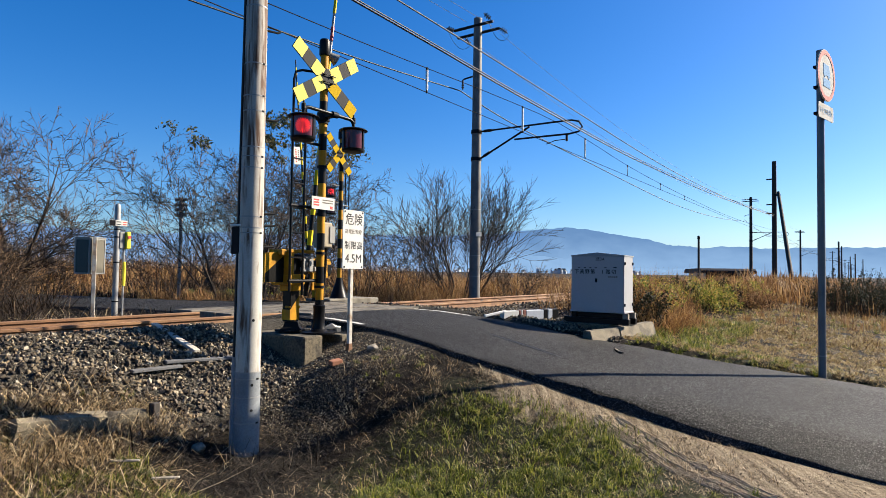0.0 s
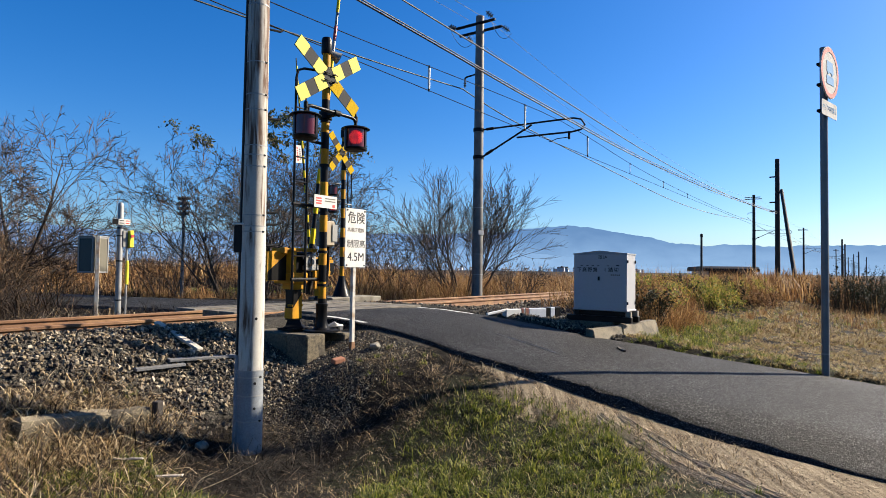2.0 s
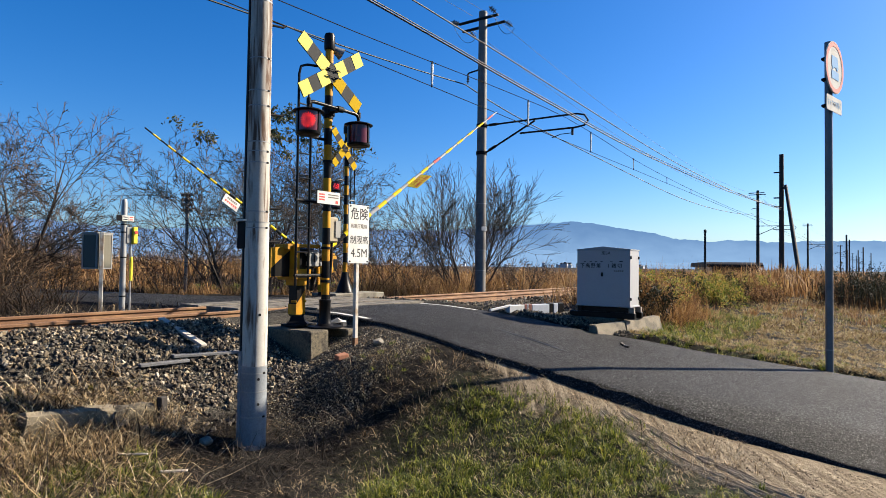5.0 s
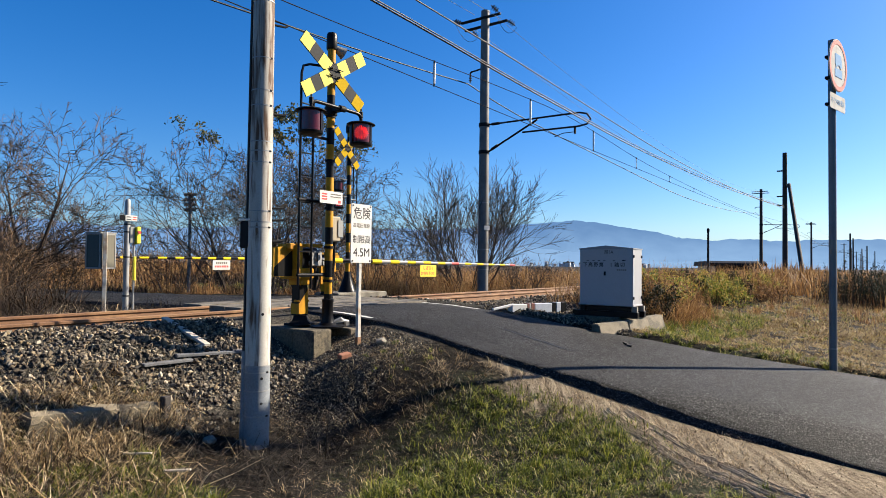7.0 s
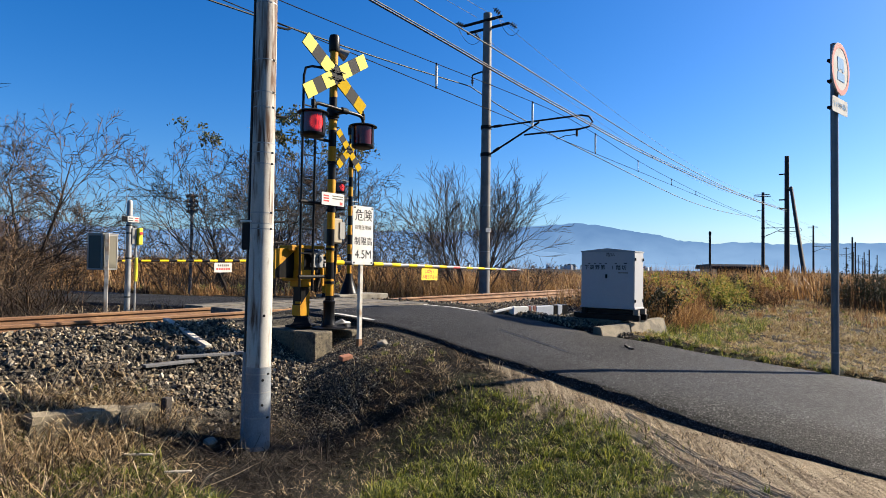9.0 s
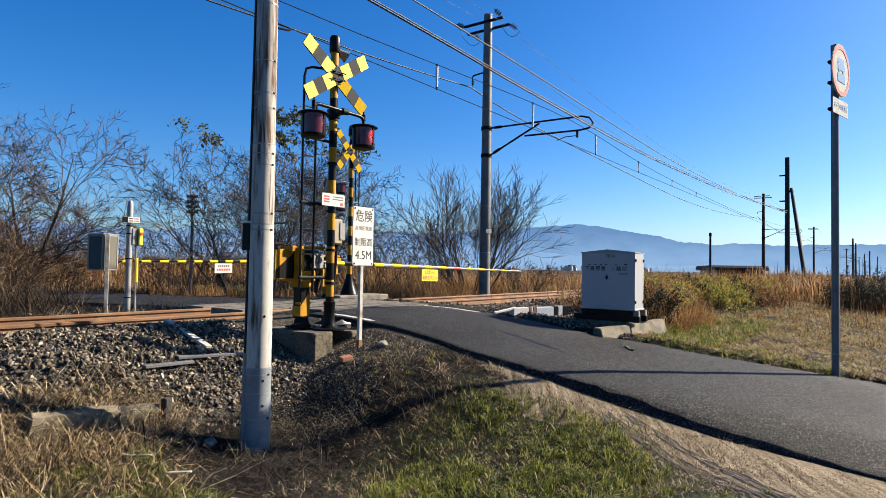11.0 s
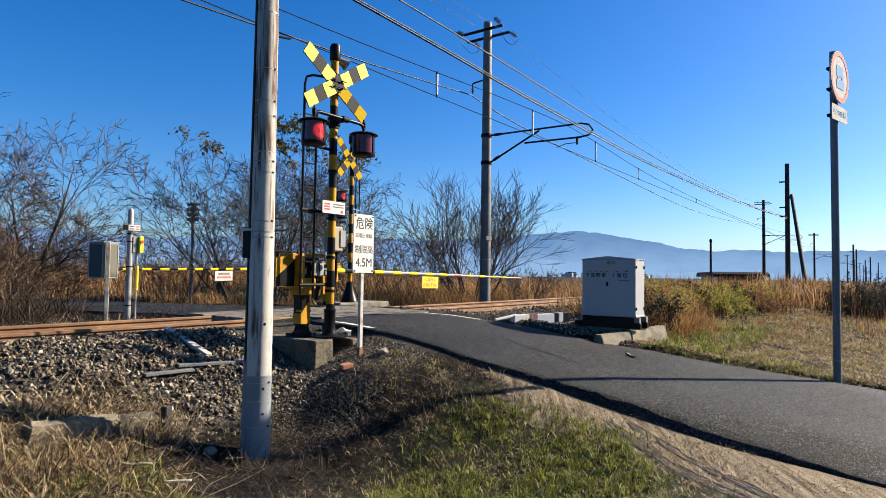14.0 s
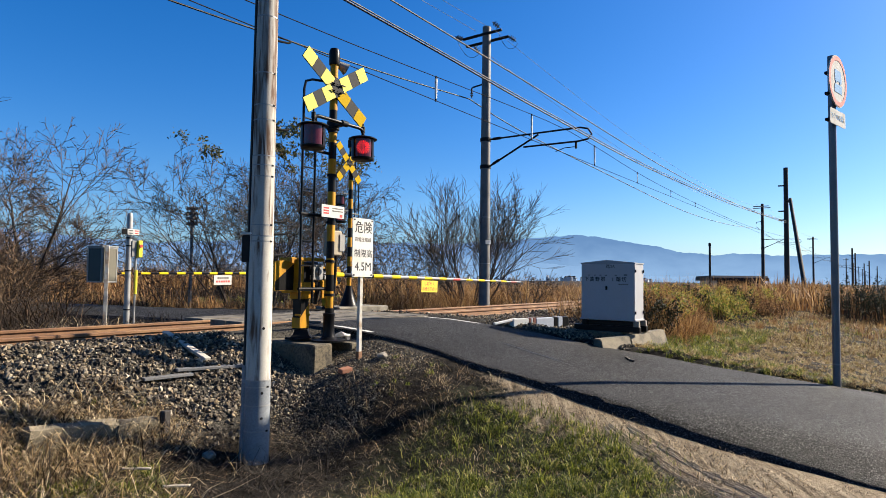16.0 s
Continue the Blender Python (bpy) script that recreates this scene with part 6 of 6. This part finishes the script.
grass("dry_grass", [(700, 3.4, 5.3, 9.9, 11.0, 0.5, 0.010, 1.2, 0.3, 15, None), (2400, 0.9, 2.8, 4.1, 5.75, 0.24, 0.008, 1.25, 0.3, 60, None), (200, 0.9, 3.0, 4.2, 5.7, 0.5, 0.009, 1.0, 0.2, 3, None), (200, 3.0, 5.2, 4.2, 5.4, 0.24, 0.005, 1.1, 0.5, 9, None), (2200, 0.8, 3.0, 4.0, 5.9, 0.20, 0.006, 1.1, 0.5, 30, None), (9000, 2.5, 6.8, 1.0, 4.0, 0.10, 0.004, 1.0, 0.5, 14, None), (7000, 4.2, 6.5, 0.5, 2.8, 0.09, 0.004, 1.1, 0.5, 14, None), (1700, 0.4, 2.9, 4.4, 6.1, 0.26, 0.006, 1.15, 0.4, 50, None), (5000, 2.5, 6.6, 0.6, 4.2, 0.09, 0.004, 0.9, 0.5, 8, bare), (3000, 4.2, 7.6, -0.5, 4.6, 0.07, 0.004, 1.35, 0.2, 5, None),
                    (2600, 1.0, 3.4, 5.3, 6.1, 0.34, 0.006, 0.9, 0.7, 40, None), (3500, 1.8, 3.6, 5.5, 6.15, 0.30, 0.005, 1.1, 1.0, 50, None), (2600, 1.6, 3.1, 5.98, 6.35, 0.30, 0.008, 1.1, 0.6, 40, None), (1400, 1.6, 2.9, 4.6, 5.7, 0.42, 0.008, 1.2, 0.4, 30, None), (1500, -1, 2.2, 5.4, 6.3, 0.35, 0.006, 1.0, 0.7, 40, None), (650, 4.4, 6.6, 3.3, 5.2, 0.20, 0.005, 0.95, 0.6, 20, None), (160, 5.2, 6.3, 4.0, 5.4, 0.16, 0.004, 0.8, 0.5, 20, None), (140, 4.6, 6.4, 3.7, 4.9, 0.20, 0.004, 0.7, 0.6, 24, None), (900, 1.4, 2.9, 5.52, 5.74, 0.30, 0.007, 0.9, 0.8, 60, None), (2600, 4.9, 6.4, 3.6, 5.2, 0.085, 0.0045, 1.0, 0.4, 30, None)], DRY_BLADE, "matted dry brown grass and straw", seed=4)
grass("mown_straw", [(95000, 10.2, 18, -2.5, 3.5, 0.11, 0.010, 1.15, 0.4, 30, None), (38000, 15, 30, -6, 3.6, 0.18, 0.016, 1.05, 0.4, 16, None)], MOWN, "golden mown straw on the field beside the lane", seed=14)
grass("dead_straw", [(22000, 3.1, 6.4, 3.4, 5.4, 0.09, 0.004, 1.35, 0.15, 10, None), (1500, 3.3, 4.9, 4.2, 5.4, 0.34, 0.006, 1.35, 0.2, 6, None), (3000, 1.2, 3.6, 3.9, 5.7, 0.28, 0.006, 1.35, 0.2, 12, None), (700, 0.5, 4.8, 4.1, 5.8, 0.40, 0.006, 1.3, 0.2, 0, None), (3000, 3.2, 6.5, 3.3, 5.5, 0.16, 0.004, 1.35, 0.2, 6, None), (110, 1.0, 4.4, 4.2, 5.8, 0.6, 0.008, 1.05, 0.25, 0, None), (1500, 4.0, 6.2, 9.9, 11.2, 0.4, 0.008, 1.0, 0.4, 12, None)], SHADE_STRAW, "dead stalks lying in tangles, darkened like shade", seed=5)
grass("reeds", [(5000, 16, 26, 12.2, 16, 1.1, 0.014, 0.6, 0.9, 24, None), (13000, 22, 75, 12.2, 26, 1.25, 0.028, 0.5, 0.8, 30, None), (4500, 2, 14, 22, 34, 0.75, 0.025, 0.35, 0.4, 20, None), (4000, 12, 20, 13.2, 18, 0.6, 0.012, 0.7, 0.9, 24, None), (7000, 4.5, 15, 14.5, 25, 0.5, 0.012, 0.6, 0.6, 14, None), (5000, -6, 10, 30, 50, 1.15, 0.05, 0.25, 0.35, 20, None), (20000, 0, 48, 36, 62, 2.0, 0.05, 0.22, 0.35, 14, None)], REED, "tall golden dry reeds beyond the track", "reeds", seed=6)
grass("field_weeds", [(13000, 13, 34, 4.2, 6.2, 0.85, 0.012, 0.4, 0.4, 30, None), (7000, 30, 70, 0.5, 5.6, 1.05, 0.05, 0.3, 0.35, 20, None), (7000, 12.0, 15.2, 3.3, 4.9, 0.65, 0.010, 0.6, 0.6, 35, None), (1800, 18, 27, -2, 3.0, 0.4, 0.012, 0.5, 0.5, 40, None), (5000, 26, 80, -14, 2.0, 1.2, 0.05, 0.25, 0.35, 20, None)], REED, "tall rusty dry weeds at the field edge", "weeds", seed=7)


# ---- woody plants ----
BARK = material("grey_brown_bark", (0.075, 0.056, 0.042), 0.9, 0, 0.3, 12, 80, 0.3, 60)
TWIG = island_material("twig_bark", [(0.0, (0.013, 0.008, 0.0055)), (0.5, (0.042, 0.025, 0.015)), (1.0, (0.15, 0.092, 0.052))], 0.8)
BRUSH = island_material("brush_twig", [(0.0, (0.012, 0.009, 0.006)), (0.5, (0.035, 0.023, 0.014)), (0.85, (0.08, 0.053, 0.03)), (1.0, (0.22, 0.15, 0.09))], 0.9)
grass("undergrowth", [(4500, 2, 34, 29.5, 36, 0.8, 0.03, 0.5, 0.5, 40, None), (5000, -3.0, 4.0, 10.3, 13.2, 0.45, 0.008, 0.8, 0.5, 40, None), (3500, 4.0, 5.9, 13.6, 17.5, 1.2, 0.010, 1.0, 0.6, 60, None), (2200, 6.0, 15.0, 18.0, 27.0, 0.5, 0.018, 0.45, 0.5, 50, None), (1200, 12, 22, 15, 24, 0.55, 0.014, 0.7, 0.5, 50, None)], BRUSH, "tangled dark brown undergrowth below the bare trees", "undergrowth", seed=9)
OLIVE_LEAF = island_material("olive_leaf", [(0.0, (0.03, 0.045, 0.012)), (0.5, (0.075, 0.085, 0.022)), (0.85, (0.18, 0.15, 0.04)), (1.0, (0.30, 0.20, 0.06))], 0.5, 0.3)


class Branches:
    """Collects tapered, bent tubes into one mesh."""

    def __init__(self):
        self.v, self.f = [], []

    def tube(self, pts, radii, seg):
        first = None
        for i, (p, r) in enumerate(zip(pts, radii)):
            d = (pts[min(i + 1, len(pts) - 1)] - pts[max(i - 1, 0)]).normalized()
            a = d.orthogonal().normalized()
            b = d.cross(a)
            k0 = len(self.v)
            for k in range(seg):
                q = p + (a * math.cos(k * math.tau / seg) + b * math.sin(k * math.tau / seg)) * r
                self.v.append(q[:])
            if first is not None:
                for k in range(seg):
                    self.f.append((first + k, first + (k + 1) % seg, k0 + (k + 1) % seg, k0 + k))
            first = k0

    def put(self, name, mat, parent):
        me = bpy.data.meshes.new(name)
        me.from_pydata(self.v, [], self.f)
        me.materials.append(mat)
        ob = new(name, me)
        ob.parent = parent
        return ob


def leaf_mesh(points, size, gen):
    n = len(points)
    P = np.array([p[:] for p in points]) + gen.normal(0, size * 0.6, (n, 3))
    rot = spins(n, gen)
    shape = np.array([(-0.5, 0, 0), (0, -0.22, 0.06), (0.5, 0, 0), (0, 0.22, 0.06)]) * size
    v = np.einsum("nij,vj->nvi", rot, shape) * gen.uniform(0.6, 1.3, n)[:, None, None] + P[:, None]
    f = np.arange(n)[:, None] * 4 + np.array([[0, 1, 2, 3]])
    return v.reshape(-1, 3), f


def tree(at, label, seed, stems, height, spread, levels=3, thick=0.06, side=(7, 6, 4), leaves=0, leaf_above=0.6, category="tree", name="tree", fine=0.0055, rise=0.10, foot=0.12, headings=(), leaf_side=0.0, fork=(0.35, 0.8), wood=None):
    """A bare woody plant: stems from the foot, limbs that bow upwards and long fine twigs. rise: how strongly shoots turn to the light."""
    r = random.Random(seed)
    t = thing(name, pose(*at), label, category)
    trunk, crown = Branches(), Branches()
    tips = []

    def grow(p, d, length, rad, level):
        n = (8, 6, 5, 4, 3)[min(level, 4)]
        wob = 0.10 if level == 0 else 0.095
        pts, dirs, q = [p], [d], d
        for i in range(n):
            q = (q + Vector((r.gauss(0, wob), r.gauss(0, wob), r.gauss(rise, wob * 0.6)))).normalized()
            pts.append(pts[-1] + q * (length / n)), dirs.append(q)
        end = max(rad * 0.10, fine * 0.45)
        radii = [rad + (end - rad) * i / n for i in range(n + 1)]
        (trunk if level <= 1 else crown).tube(pts, radii, 7 if level == 0 else 5 if level == 1 else 3)
        if level >= levels - 1:
            tips.append(pts[-1])
        if level == levels:
            return
        count = side[min(level, len(side) - 1)]
        for k in range(count):
            f = 0.2 + 0.78 * (k + r.random()) / count
            i = min(int(f * n), n - 1)
            base = pts[i].lerp(pts[i + 1], f * n - i)
            away = dirs[i].orthogonal().normalized()
            away.rotate(Matrix.Rotation(r.uniform(0, math.tau), 3, dirs[i]))
            ang = r.uniform(*fork)
            nd = (dirs[i] * math.cos(ang) + away * math.sin(ang) + Vector((0, 0, rise))).normalized()
            grow(base, nd, length * r.uniform(0.42, 0.78) * (1.1 - 0.5 * f), max(radii[i] * 0.5, fine), level + 1)

    for k in range(stems):
        a = k * math.tau / stems + r.uniform(-0.4, 0.4)
        lean = r.uniform(0.1, 1.0) ** 0.7 * spread
        d, length = Vector((math.cos(a) * lean, math.sin(a) * lean, 1)).normalized(), height * r.uniform(0.72, 0.98) * (1 - 0.08 * lean)
        if k < len(headings):
            d, length = Vector(headings[k][:3]).normalized(), headings[k][3]
        grow(Vector((math.cos(a) * foot, math.sin(a) * foot, -0.1)), d, length, thick * r.uniform(0.6, 1.1), 0)
    trunk.put("trunk", BARK, t)
    crown.put("crown", wood or TWIG, t)
    if leaves:
        gen = np.random.default_rng(seed)
        top = max(p.z for p in tips)
        high = [p for p in tips if p.z + leaf_side * p.x > top * leaf_above]
        pts = [high[i] for i in gen.integers(0, len(high), leaves)]
        v, f = leaf_mesh(pts, 0.135, gen)
        me = bpy.data.meshes.new("foliage")
        me.from_pydata(v.tolist(), [], f.tolist())
        me.materials.append(OLIVE_LEAF)
        lf = new("foliage", me)
        lf.parent = t
        tagged(lf, "clumps of olive leaves that stay on the top twigs")
    return t


tree((-11.5, 15.6, 0.75), "bare spreading winter tree with twisted grey limbs", 31, 6, 3.9, 0.8, 4, 0.085, (8, 6, 4, 3), fine=0.008, rise=0.012, foot=0.16, headings=((0.50, -0.1, 1, 4.3), (0.80, 0.1, 1, 3.1), (0.14, 0.3, 1, 4.3), (-0.25, 0.0, 1, 4.0), (-0.6, 0.2, 0.9, 3.6), (0.05, -0.3, 1, 3.4)), fork=(0.45, 1.05))
tree((-6.7, 20.4, 0.75), "tall bare tree with olive leaves on its top twigs", 32, 10, 4.9, 0.60, 4, 0.06, (7, 5, 4, 3), 2300, 0.78, rise=0.02, foot=0.9, fine=0.008, leaf_side=0.05, fork=(0.45, 1.0))
tree((-5.3, 22.5, 0.75), "bare bushy tree with dense brown twigs", 33, 11, 5.0, 0.52, 4, 0.055, (7, 5, 4, 3), rise=0.03, foot=0.7, fine=0.008, fork=(0.4, 0.95))
tree((0.75, 24.0, 0.75), "bare fan-shaped shrub with many thin upright stems", 34, 22, 4.2, 0.95, 3, 0.045, (7, 5, 4), fine=0.0075, rise=0.03, foot=0.45, fork=(0.3, 0.7))
# lighter twig tone puts the thickets' sunlight into their colour
SUNLIT_TWIG = island_material("sunlit_twig", [(0.0, (0.02, 0.012, 0.007)), (0.5, (0.10, 0.062, 0.034)), (1.0, (0.34, 0.22, 0.12))], 0.85)
for k, (x, y, hgt, st) in enumerate(((-13.2, 15.2, 2.6, 18), (-12.2, 13.8, 2.0, 26), (-11.0, 14.2, 1.6, 24), (-14.3, 13.6, 2.6, 18), (-10.4, 12.9, 0.9, 20), (-11.6, 12.6, 1.5, 26), (-12.6, 16.2, 2.5, 26), (-11.4, 17.2, 2.0, 22), (-13.0, 12.9, 2.1, 24), (-12.0, 15.0, 2.3, 24), (-15.5, 17, 3.0, 12), (-9.8, 21.5, 2.5, 8), (-8.4, 20.5, 2.2, 10), (-5.6, 19.8, 2.2, 11), (-3.2, 22.5, 3.0, 12), (-1.6, 23, 2.7, 12), (3.0, 25, 1.7, 10), (-6.0, 24, 4.0, 9))):
    tree((x, y, 0.7), "low leafless thicket of tangled brown twigs", 50 + k, st, hgt, 0.9, 3, 0.022, (6, 4, 3), category="bush", name="thicket", foot=0.35, fine=0.007, rise=0.03, fork=(0.4, 1.0), wood=SUNLIT_TWIG)


DARK_LEAF = island_material("dark_leaf", [(0.0, (0.008, 0.012, 0.004)), (0.6, (0.02, 0.028, 0.009)), (1.0, (0.06, 0.06, 0.02))], 0.7, 0.15)
RUSSET = island_material("russet_leaf", [(0.0, (0.07, 0.036, 0.015)), (0.5, (0.27, 0.135, 0.05)), (1.0, (0.52, 0.31, 0.12))], 0.7, 0.3)
GOLD = island_material("yellowing_leaf", [(0.0, (0.127, 0.132, 0.0202)), (0.5, (0.359, 0.304, 0.0422)), (1.0, (0.696, 0.506, 0.101))], 0.6, 0.35)


def bush(at, label, seed, size, height, count, mat):
    """A weedy bush: thin stems and very many small leaves in uneven clumps."""
    t = thing("bush", pose(*at), label, "bush", "bushes at the field edge")
    r = random.Random(seed)
    gen = np.random.default_rng(seed)
    st, pts = Branches(), []
    for k in range(60):
        a, d = r.uniform(0, math.tau), math.sqrt(r.random()) * size
        p0 = Vector((math.cos(a) * d, math.sin(a) * d, -0.05))
        h = height * r.uniform(0.5, 1.15) * (1 - 0.35 * (d / size) ** 2)
        p1 = p0 + Vector((r.gauss(0, 0.12), r.gauss(0, 0.12), h * 0.6))
        p2 = p1 + Vector((r.gauss(0, 0.15), r.gauss(0, 0.15), h * 0.4))
        st.tube([p0, p1, p2], [0.008, 0.006, 0.003], 3)
        for q in range(count // 60):
            f = r.random() ** 0.6
            pts.append(p0.lerp(p1, f * 2) if f < 0.5 else p1.lerp(p2, f * 2 - 1))
    st.put("stem_tangle", TWIG, t)
    v, f = leaf_mesh(pts, 0.062, gen)
    me = bpy.data.meshes.new("foliage")
    me.from_pydata(v.tolist(), [], f.tolist())
    me.materials.append(mat)
    new("foliage", me).parent = t
    return t


rng = random.Random(77)
for k in range(26):
    s, w = 12.9 + 0.6 * k + rng.uniform(-0.4, 0.4), 4.3 - 0.04 * k + (k * 0.7) % 1.4 + rng.uniform(-0.15, 0.15)
    p = along(s, w, float(ground_z(s, w)))
    weedy, gold = (WEED, "green and yellowing leafy weeds at the field edge"), (GOLD, "golden yellowing leafy weeds at the field edge")
    russet, dark = (RUSSET, "russet withered leafy weeds at the field edge"), (DARK_LEAF, "dark green leafy bush beside the ballast")
    order = (russet, russet, weedy, russet) if s < 15.6 else (weedy, gold, weedy, dark, weedy, russet) if s < 22 else (russet, weedy, russet, gold)
    leaf, words = order[k % len(order)]
    bush(p[:], words, 200 + k, rng.uniform(0.6, 0.9), rng.uniform(0.65, 0.95), 3400, leaf)
p = along(12.35, 3.9, float(ground_z(12.35, 3.9)))
bush(p[:], "dark green ivy bush behind the relay cabinet", 240, 0.45, 0.85, 3000, DARK_LEAF)


# the far hedge's shade is put into the dark leaf colour
for k, (x, y) in enumerate(((12.9, 20.2), (13.8, 20.8), (14.7, 21.3), (15.6, 22), (16.6, 22.8), (17.6, 23.6), (18.8, 24.4), (20.2, 25.5), (21.8, 26.5))):
    bush((x * 1.12, y * 1.12, 0.5), "dark evergreen bush at the far side of the field", 300 + k, 1.2, 1.6, 3200, DARK_LEAF)

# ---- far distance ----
# haze on the far ridges is painted as a blue glow
MOUNTAIN = material("painted_haze", (0.002, 0.002, 0.003), 1.0, 0, 0.06, 0.004, 0.03, spec=0.0)
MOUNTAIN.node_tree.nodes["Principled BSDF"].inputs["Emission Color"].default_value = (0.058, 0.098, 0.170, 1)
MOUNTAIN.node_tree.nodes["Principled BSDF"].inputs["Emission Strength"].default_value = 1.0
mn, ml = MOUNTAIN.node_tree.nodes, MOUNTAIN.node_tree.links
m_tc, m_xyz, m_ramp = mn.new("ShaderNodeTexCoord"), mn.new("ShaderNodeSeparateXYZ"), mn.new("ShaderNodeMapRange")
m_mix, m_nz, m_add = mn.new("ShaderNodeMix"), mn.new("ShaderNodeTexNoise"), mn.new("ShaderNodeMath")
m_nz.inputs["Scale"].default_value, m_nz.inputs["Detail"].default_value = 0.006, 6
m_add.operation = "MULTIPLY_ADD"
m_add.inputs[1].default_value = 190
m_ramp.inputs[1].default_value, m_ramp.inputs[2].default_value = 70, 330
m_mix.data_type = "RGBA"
# painted haze: the glow is paler low down and bluer higher up
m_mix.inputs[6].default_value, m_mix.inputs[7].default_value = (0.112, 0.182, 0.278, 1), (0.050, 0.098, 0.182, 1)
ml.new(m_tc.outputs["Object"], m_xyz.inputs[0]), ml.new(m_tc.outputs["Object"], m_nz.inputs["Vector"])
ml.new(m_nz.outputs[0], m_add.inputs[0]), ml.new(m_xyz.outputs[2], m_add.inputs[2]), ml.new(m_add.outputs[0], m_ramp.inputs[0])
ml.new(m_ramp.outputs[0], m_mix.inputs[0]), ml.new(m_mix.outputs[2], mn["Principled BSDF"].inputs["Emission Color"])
TOWN = material("town_walls", (0.62, 0.64, 0.66), 0.8, 0, 0.2, 0.1, 1)


def ridge(name, dist, profile, label, seed):
    """A mountain range across the whole view: azimuth and height in degrees, roughened."""
    az = np.arange(-62, 80, 0.12)
    x, y = zip(*profile)
    h = np.interp(az, x, y)
    r = np.random.default_rng(seed)
    for step, amp in ((40, 0.10), (12, 0.06), (5, 0.035), (2, 0.015)):
        k = r.normal(size=len(az) // step + 3)
        h = h + amp * np.interp(np.arange(len(az)) / step, np.arange(len(k)), k)
    verts, faces = [], []
    for i, (a, e) in enumerate(zip(np.radians(az), h)):
        for d, zz in ((dist, -20.0), (dist * 1.12, math.tan(radians(e)) * dist * 1.12), (dist * 1.2, -20.0)):
            verts.append((math.sin(a) * d, math.cos(a) * d, zz))
        if i:
            q = (i - 1) * 3
            faces += [(q, q + 3, q + 4, q + 1), (q + 1, q + 4, q + 5, q + 2)]
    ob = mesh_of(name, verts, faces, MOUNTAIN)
    ob.data.polygons.foreach_set("use_smooth", [True] * len(ob.data.polygons))
    return tagged(ob, label, "mountains", "", "structure")


ridge("mountain_backdrop", 3500, [(-62, 2.4), (-40, 3.0), (-36, 3.6), (-30, 3.0), (-20, 3.0), (-10, 3.3), (0, 3.4), (5, 3.75), (9, 4.0), (11.5, 4.15), (14, 3.9), (17, 3.35), (20, 2.75), (23, 2.3), (27, 2.4), (30, 2.35), (34, 2.3), (40, 2.2), (60, 2.0), (80, 2.0)], "blue mountain range with painted haze along the horizon", 3)
ridge("foothill_backdrop", 2600, [(-62, 1.0), (-40, 1.2), (-20, 1.6), (0, 1.8), (8, 1.7), (12, 1.3), (15, 0.6), (20, 0.3), (24, 0.9), (28, 0.35), (80, 0.3)], "lower foothills with painted haze before the mountains", 9)
rng = random.Random(5)
for k in range(190):
    az, d = radians(rng.choice((rng.uniform(-42, 20), rng.uniform(10, 18), rng.uniform(-30, -24)))), rng.uniform(1700, 2500)
    wd, ht = rng.uniform(5, 14), rng.choice((6, 7, 8, 9, 10, 12, 14))
    h = thing("town_house", pose(math.sin(az) * d, math.cos(az) * d, 0.05, 0, 0, rng.uniform(0, 180)), "small far house of the town on the plain", "house", "houses of the far town")
    part("wall", box((wd, wd * 0.8, ht), (0, 0, ht / 2)), TOWN, h)
    part("roof", prism([(-wd / 2 - 0.4, 0), (wd / 2 + 0.4, 0), (0, ht * 0.35)], wd * 0.8 + 0.8, Matrix.Translation((0, 0, ht))), rng.choice((DARK_STEEL, GREY_PAINT, TOWN)), h)


# ---- what moves ----
def boom_rows(hinge, times):
    return [(t, hinge @ pose(0, 0, 0, 0, -a, 0)) for t, a in times]


def flash_rows(seat, starts_lit, start=0.63, half=0.6125):
    """The drum shows its diodes to the camera, and turns them away while the other lamp is lit."""
    shown, between, away = seat, seat @ pose(0, 0, 0, 0, 0, 77), seat @ pose(0, 0, 0, 0, 0, 154)
    now = shown if starts_lit else away
    rows = [(0.0, now)]
    k = 0
    t = start
    while t < 15.95:
        rows.append((t - 0.02, now))
        rows.append((t, between))
        now = away if now is shown else shown
        rows.append((t + 0.02, now))
        k += 1
        t += half if k < 19 else 0.622
    rows.append((16.0, now))
    return rows


def motions():
    fall = [(0, 83.6), (2.4, 83.0), (2.6, 82.0), (2.8, 78.4), (3.0, 74.3), (3.2, 70.5), (3.4, 66.4), (3.6, 62.4), (3.8, 58.3), (4.0, 54.4), (4.2, 50.2), (4.7, 38.8), (5.2, 28.3), (5.7, 19.0), (6.1, 11.8), (6.4, 7.1), (6.6, 4.2), (6.8, 1.6), (7.0, -0.4), (7.2, -0.9), (16, -0.9)]
    walk(boom_near, boom_rows(pose(0.315, 0.12, 0.91), fall))
    walk(boom_far, boom_rows(pose(0.33, 0.12, 0.96), [(t, a - (3 if 2.7 < t < 6 else 0)) for t, a in fall]))
    # the near notice is turned about its arm to look right from the camera
    swing = [(0, 150), (4.2, 150), (4.7, 105), (5.2, 60), (5.8, 20), (6.3, 2), (7.2, 0), (16, 0)]
    for (plate, x), turn in zip(NOTICES, (-1, 0)):
        walk(plate, [(t, pose(x, 0, 0, a * turn, 0, 0)) for t, a in swing])
    for drum, seat, starts in LIT:
        walk(drum, flash_rows(seat, starts))


motions()
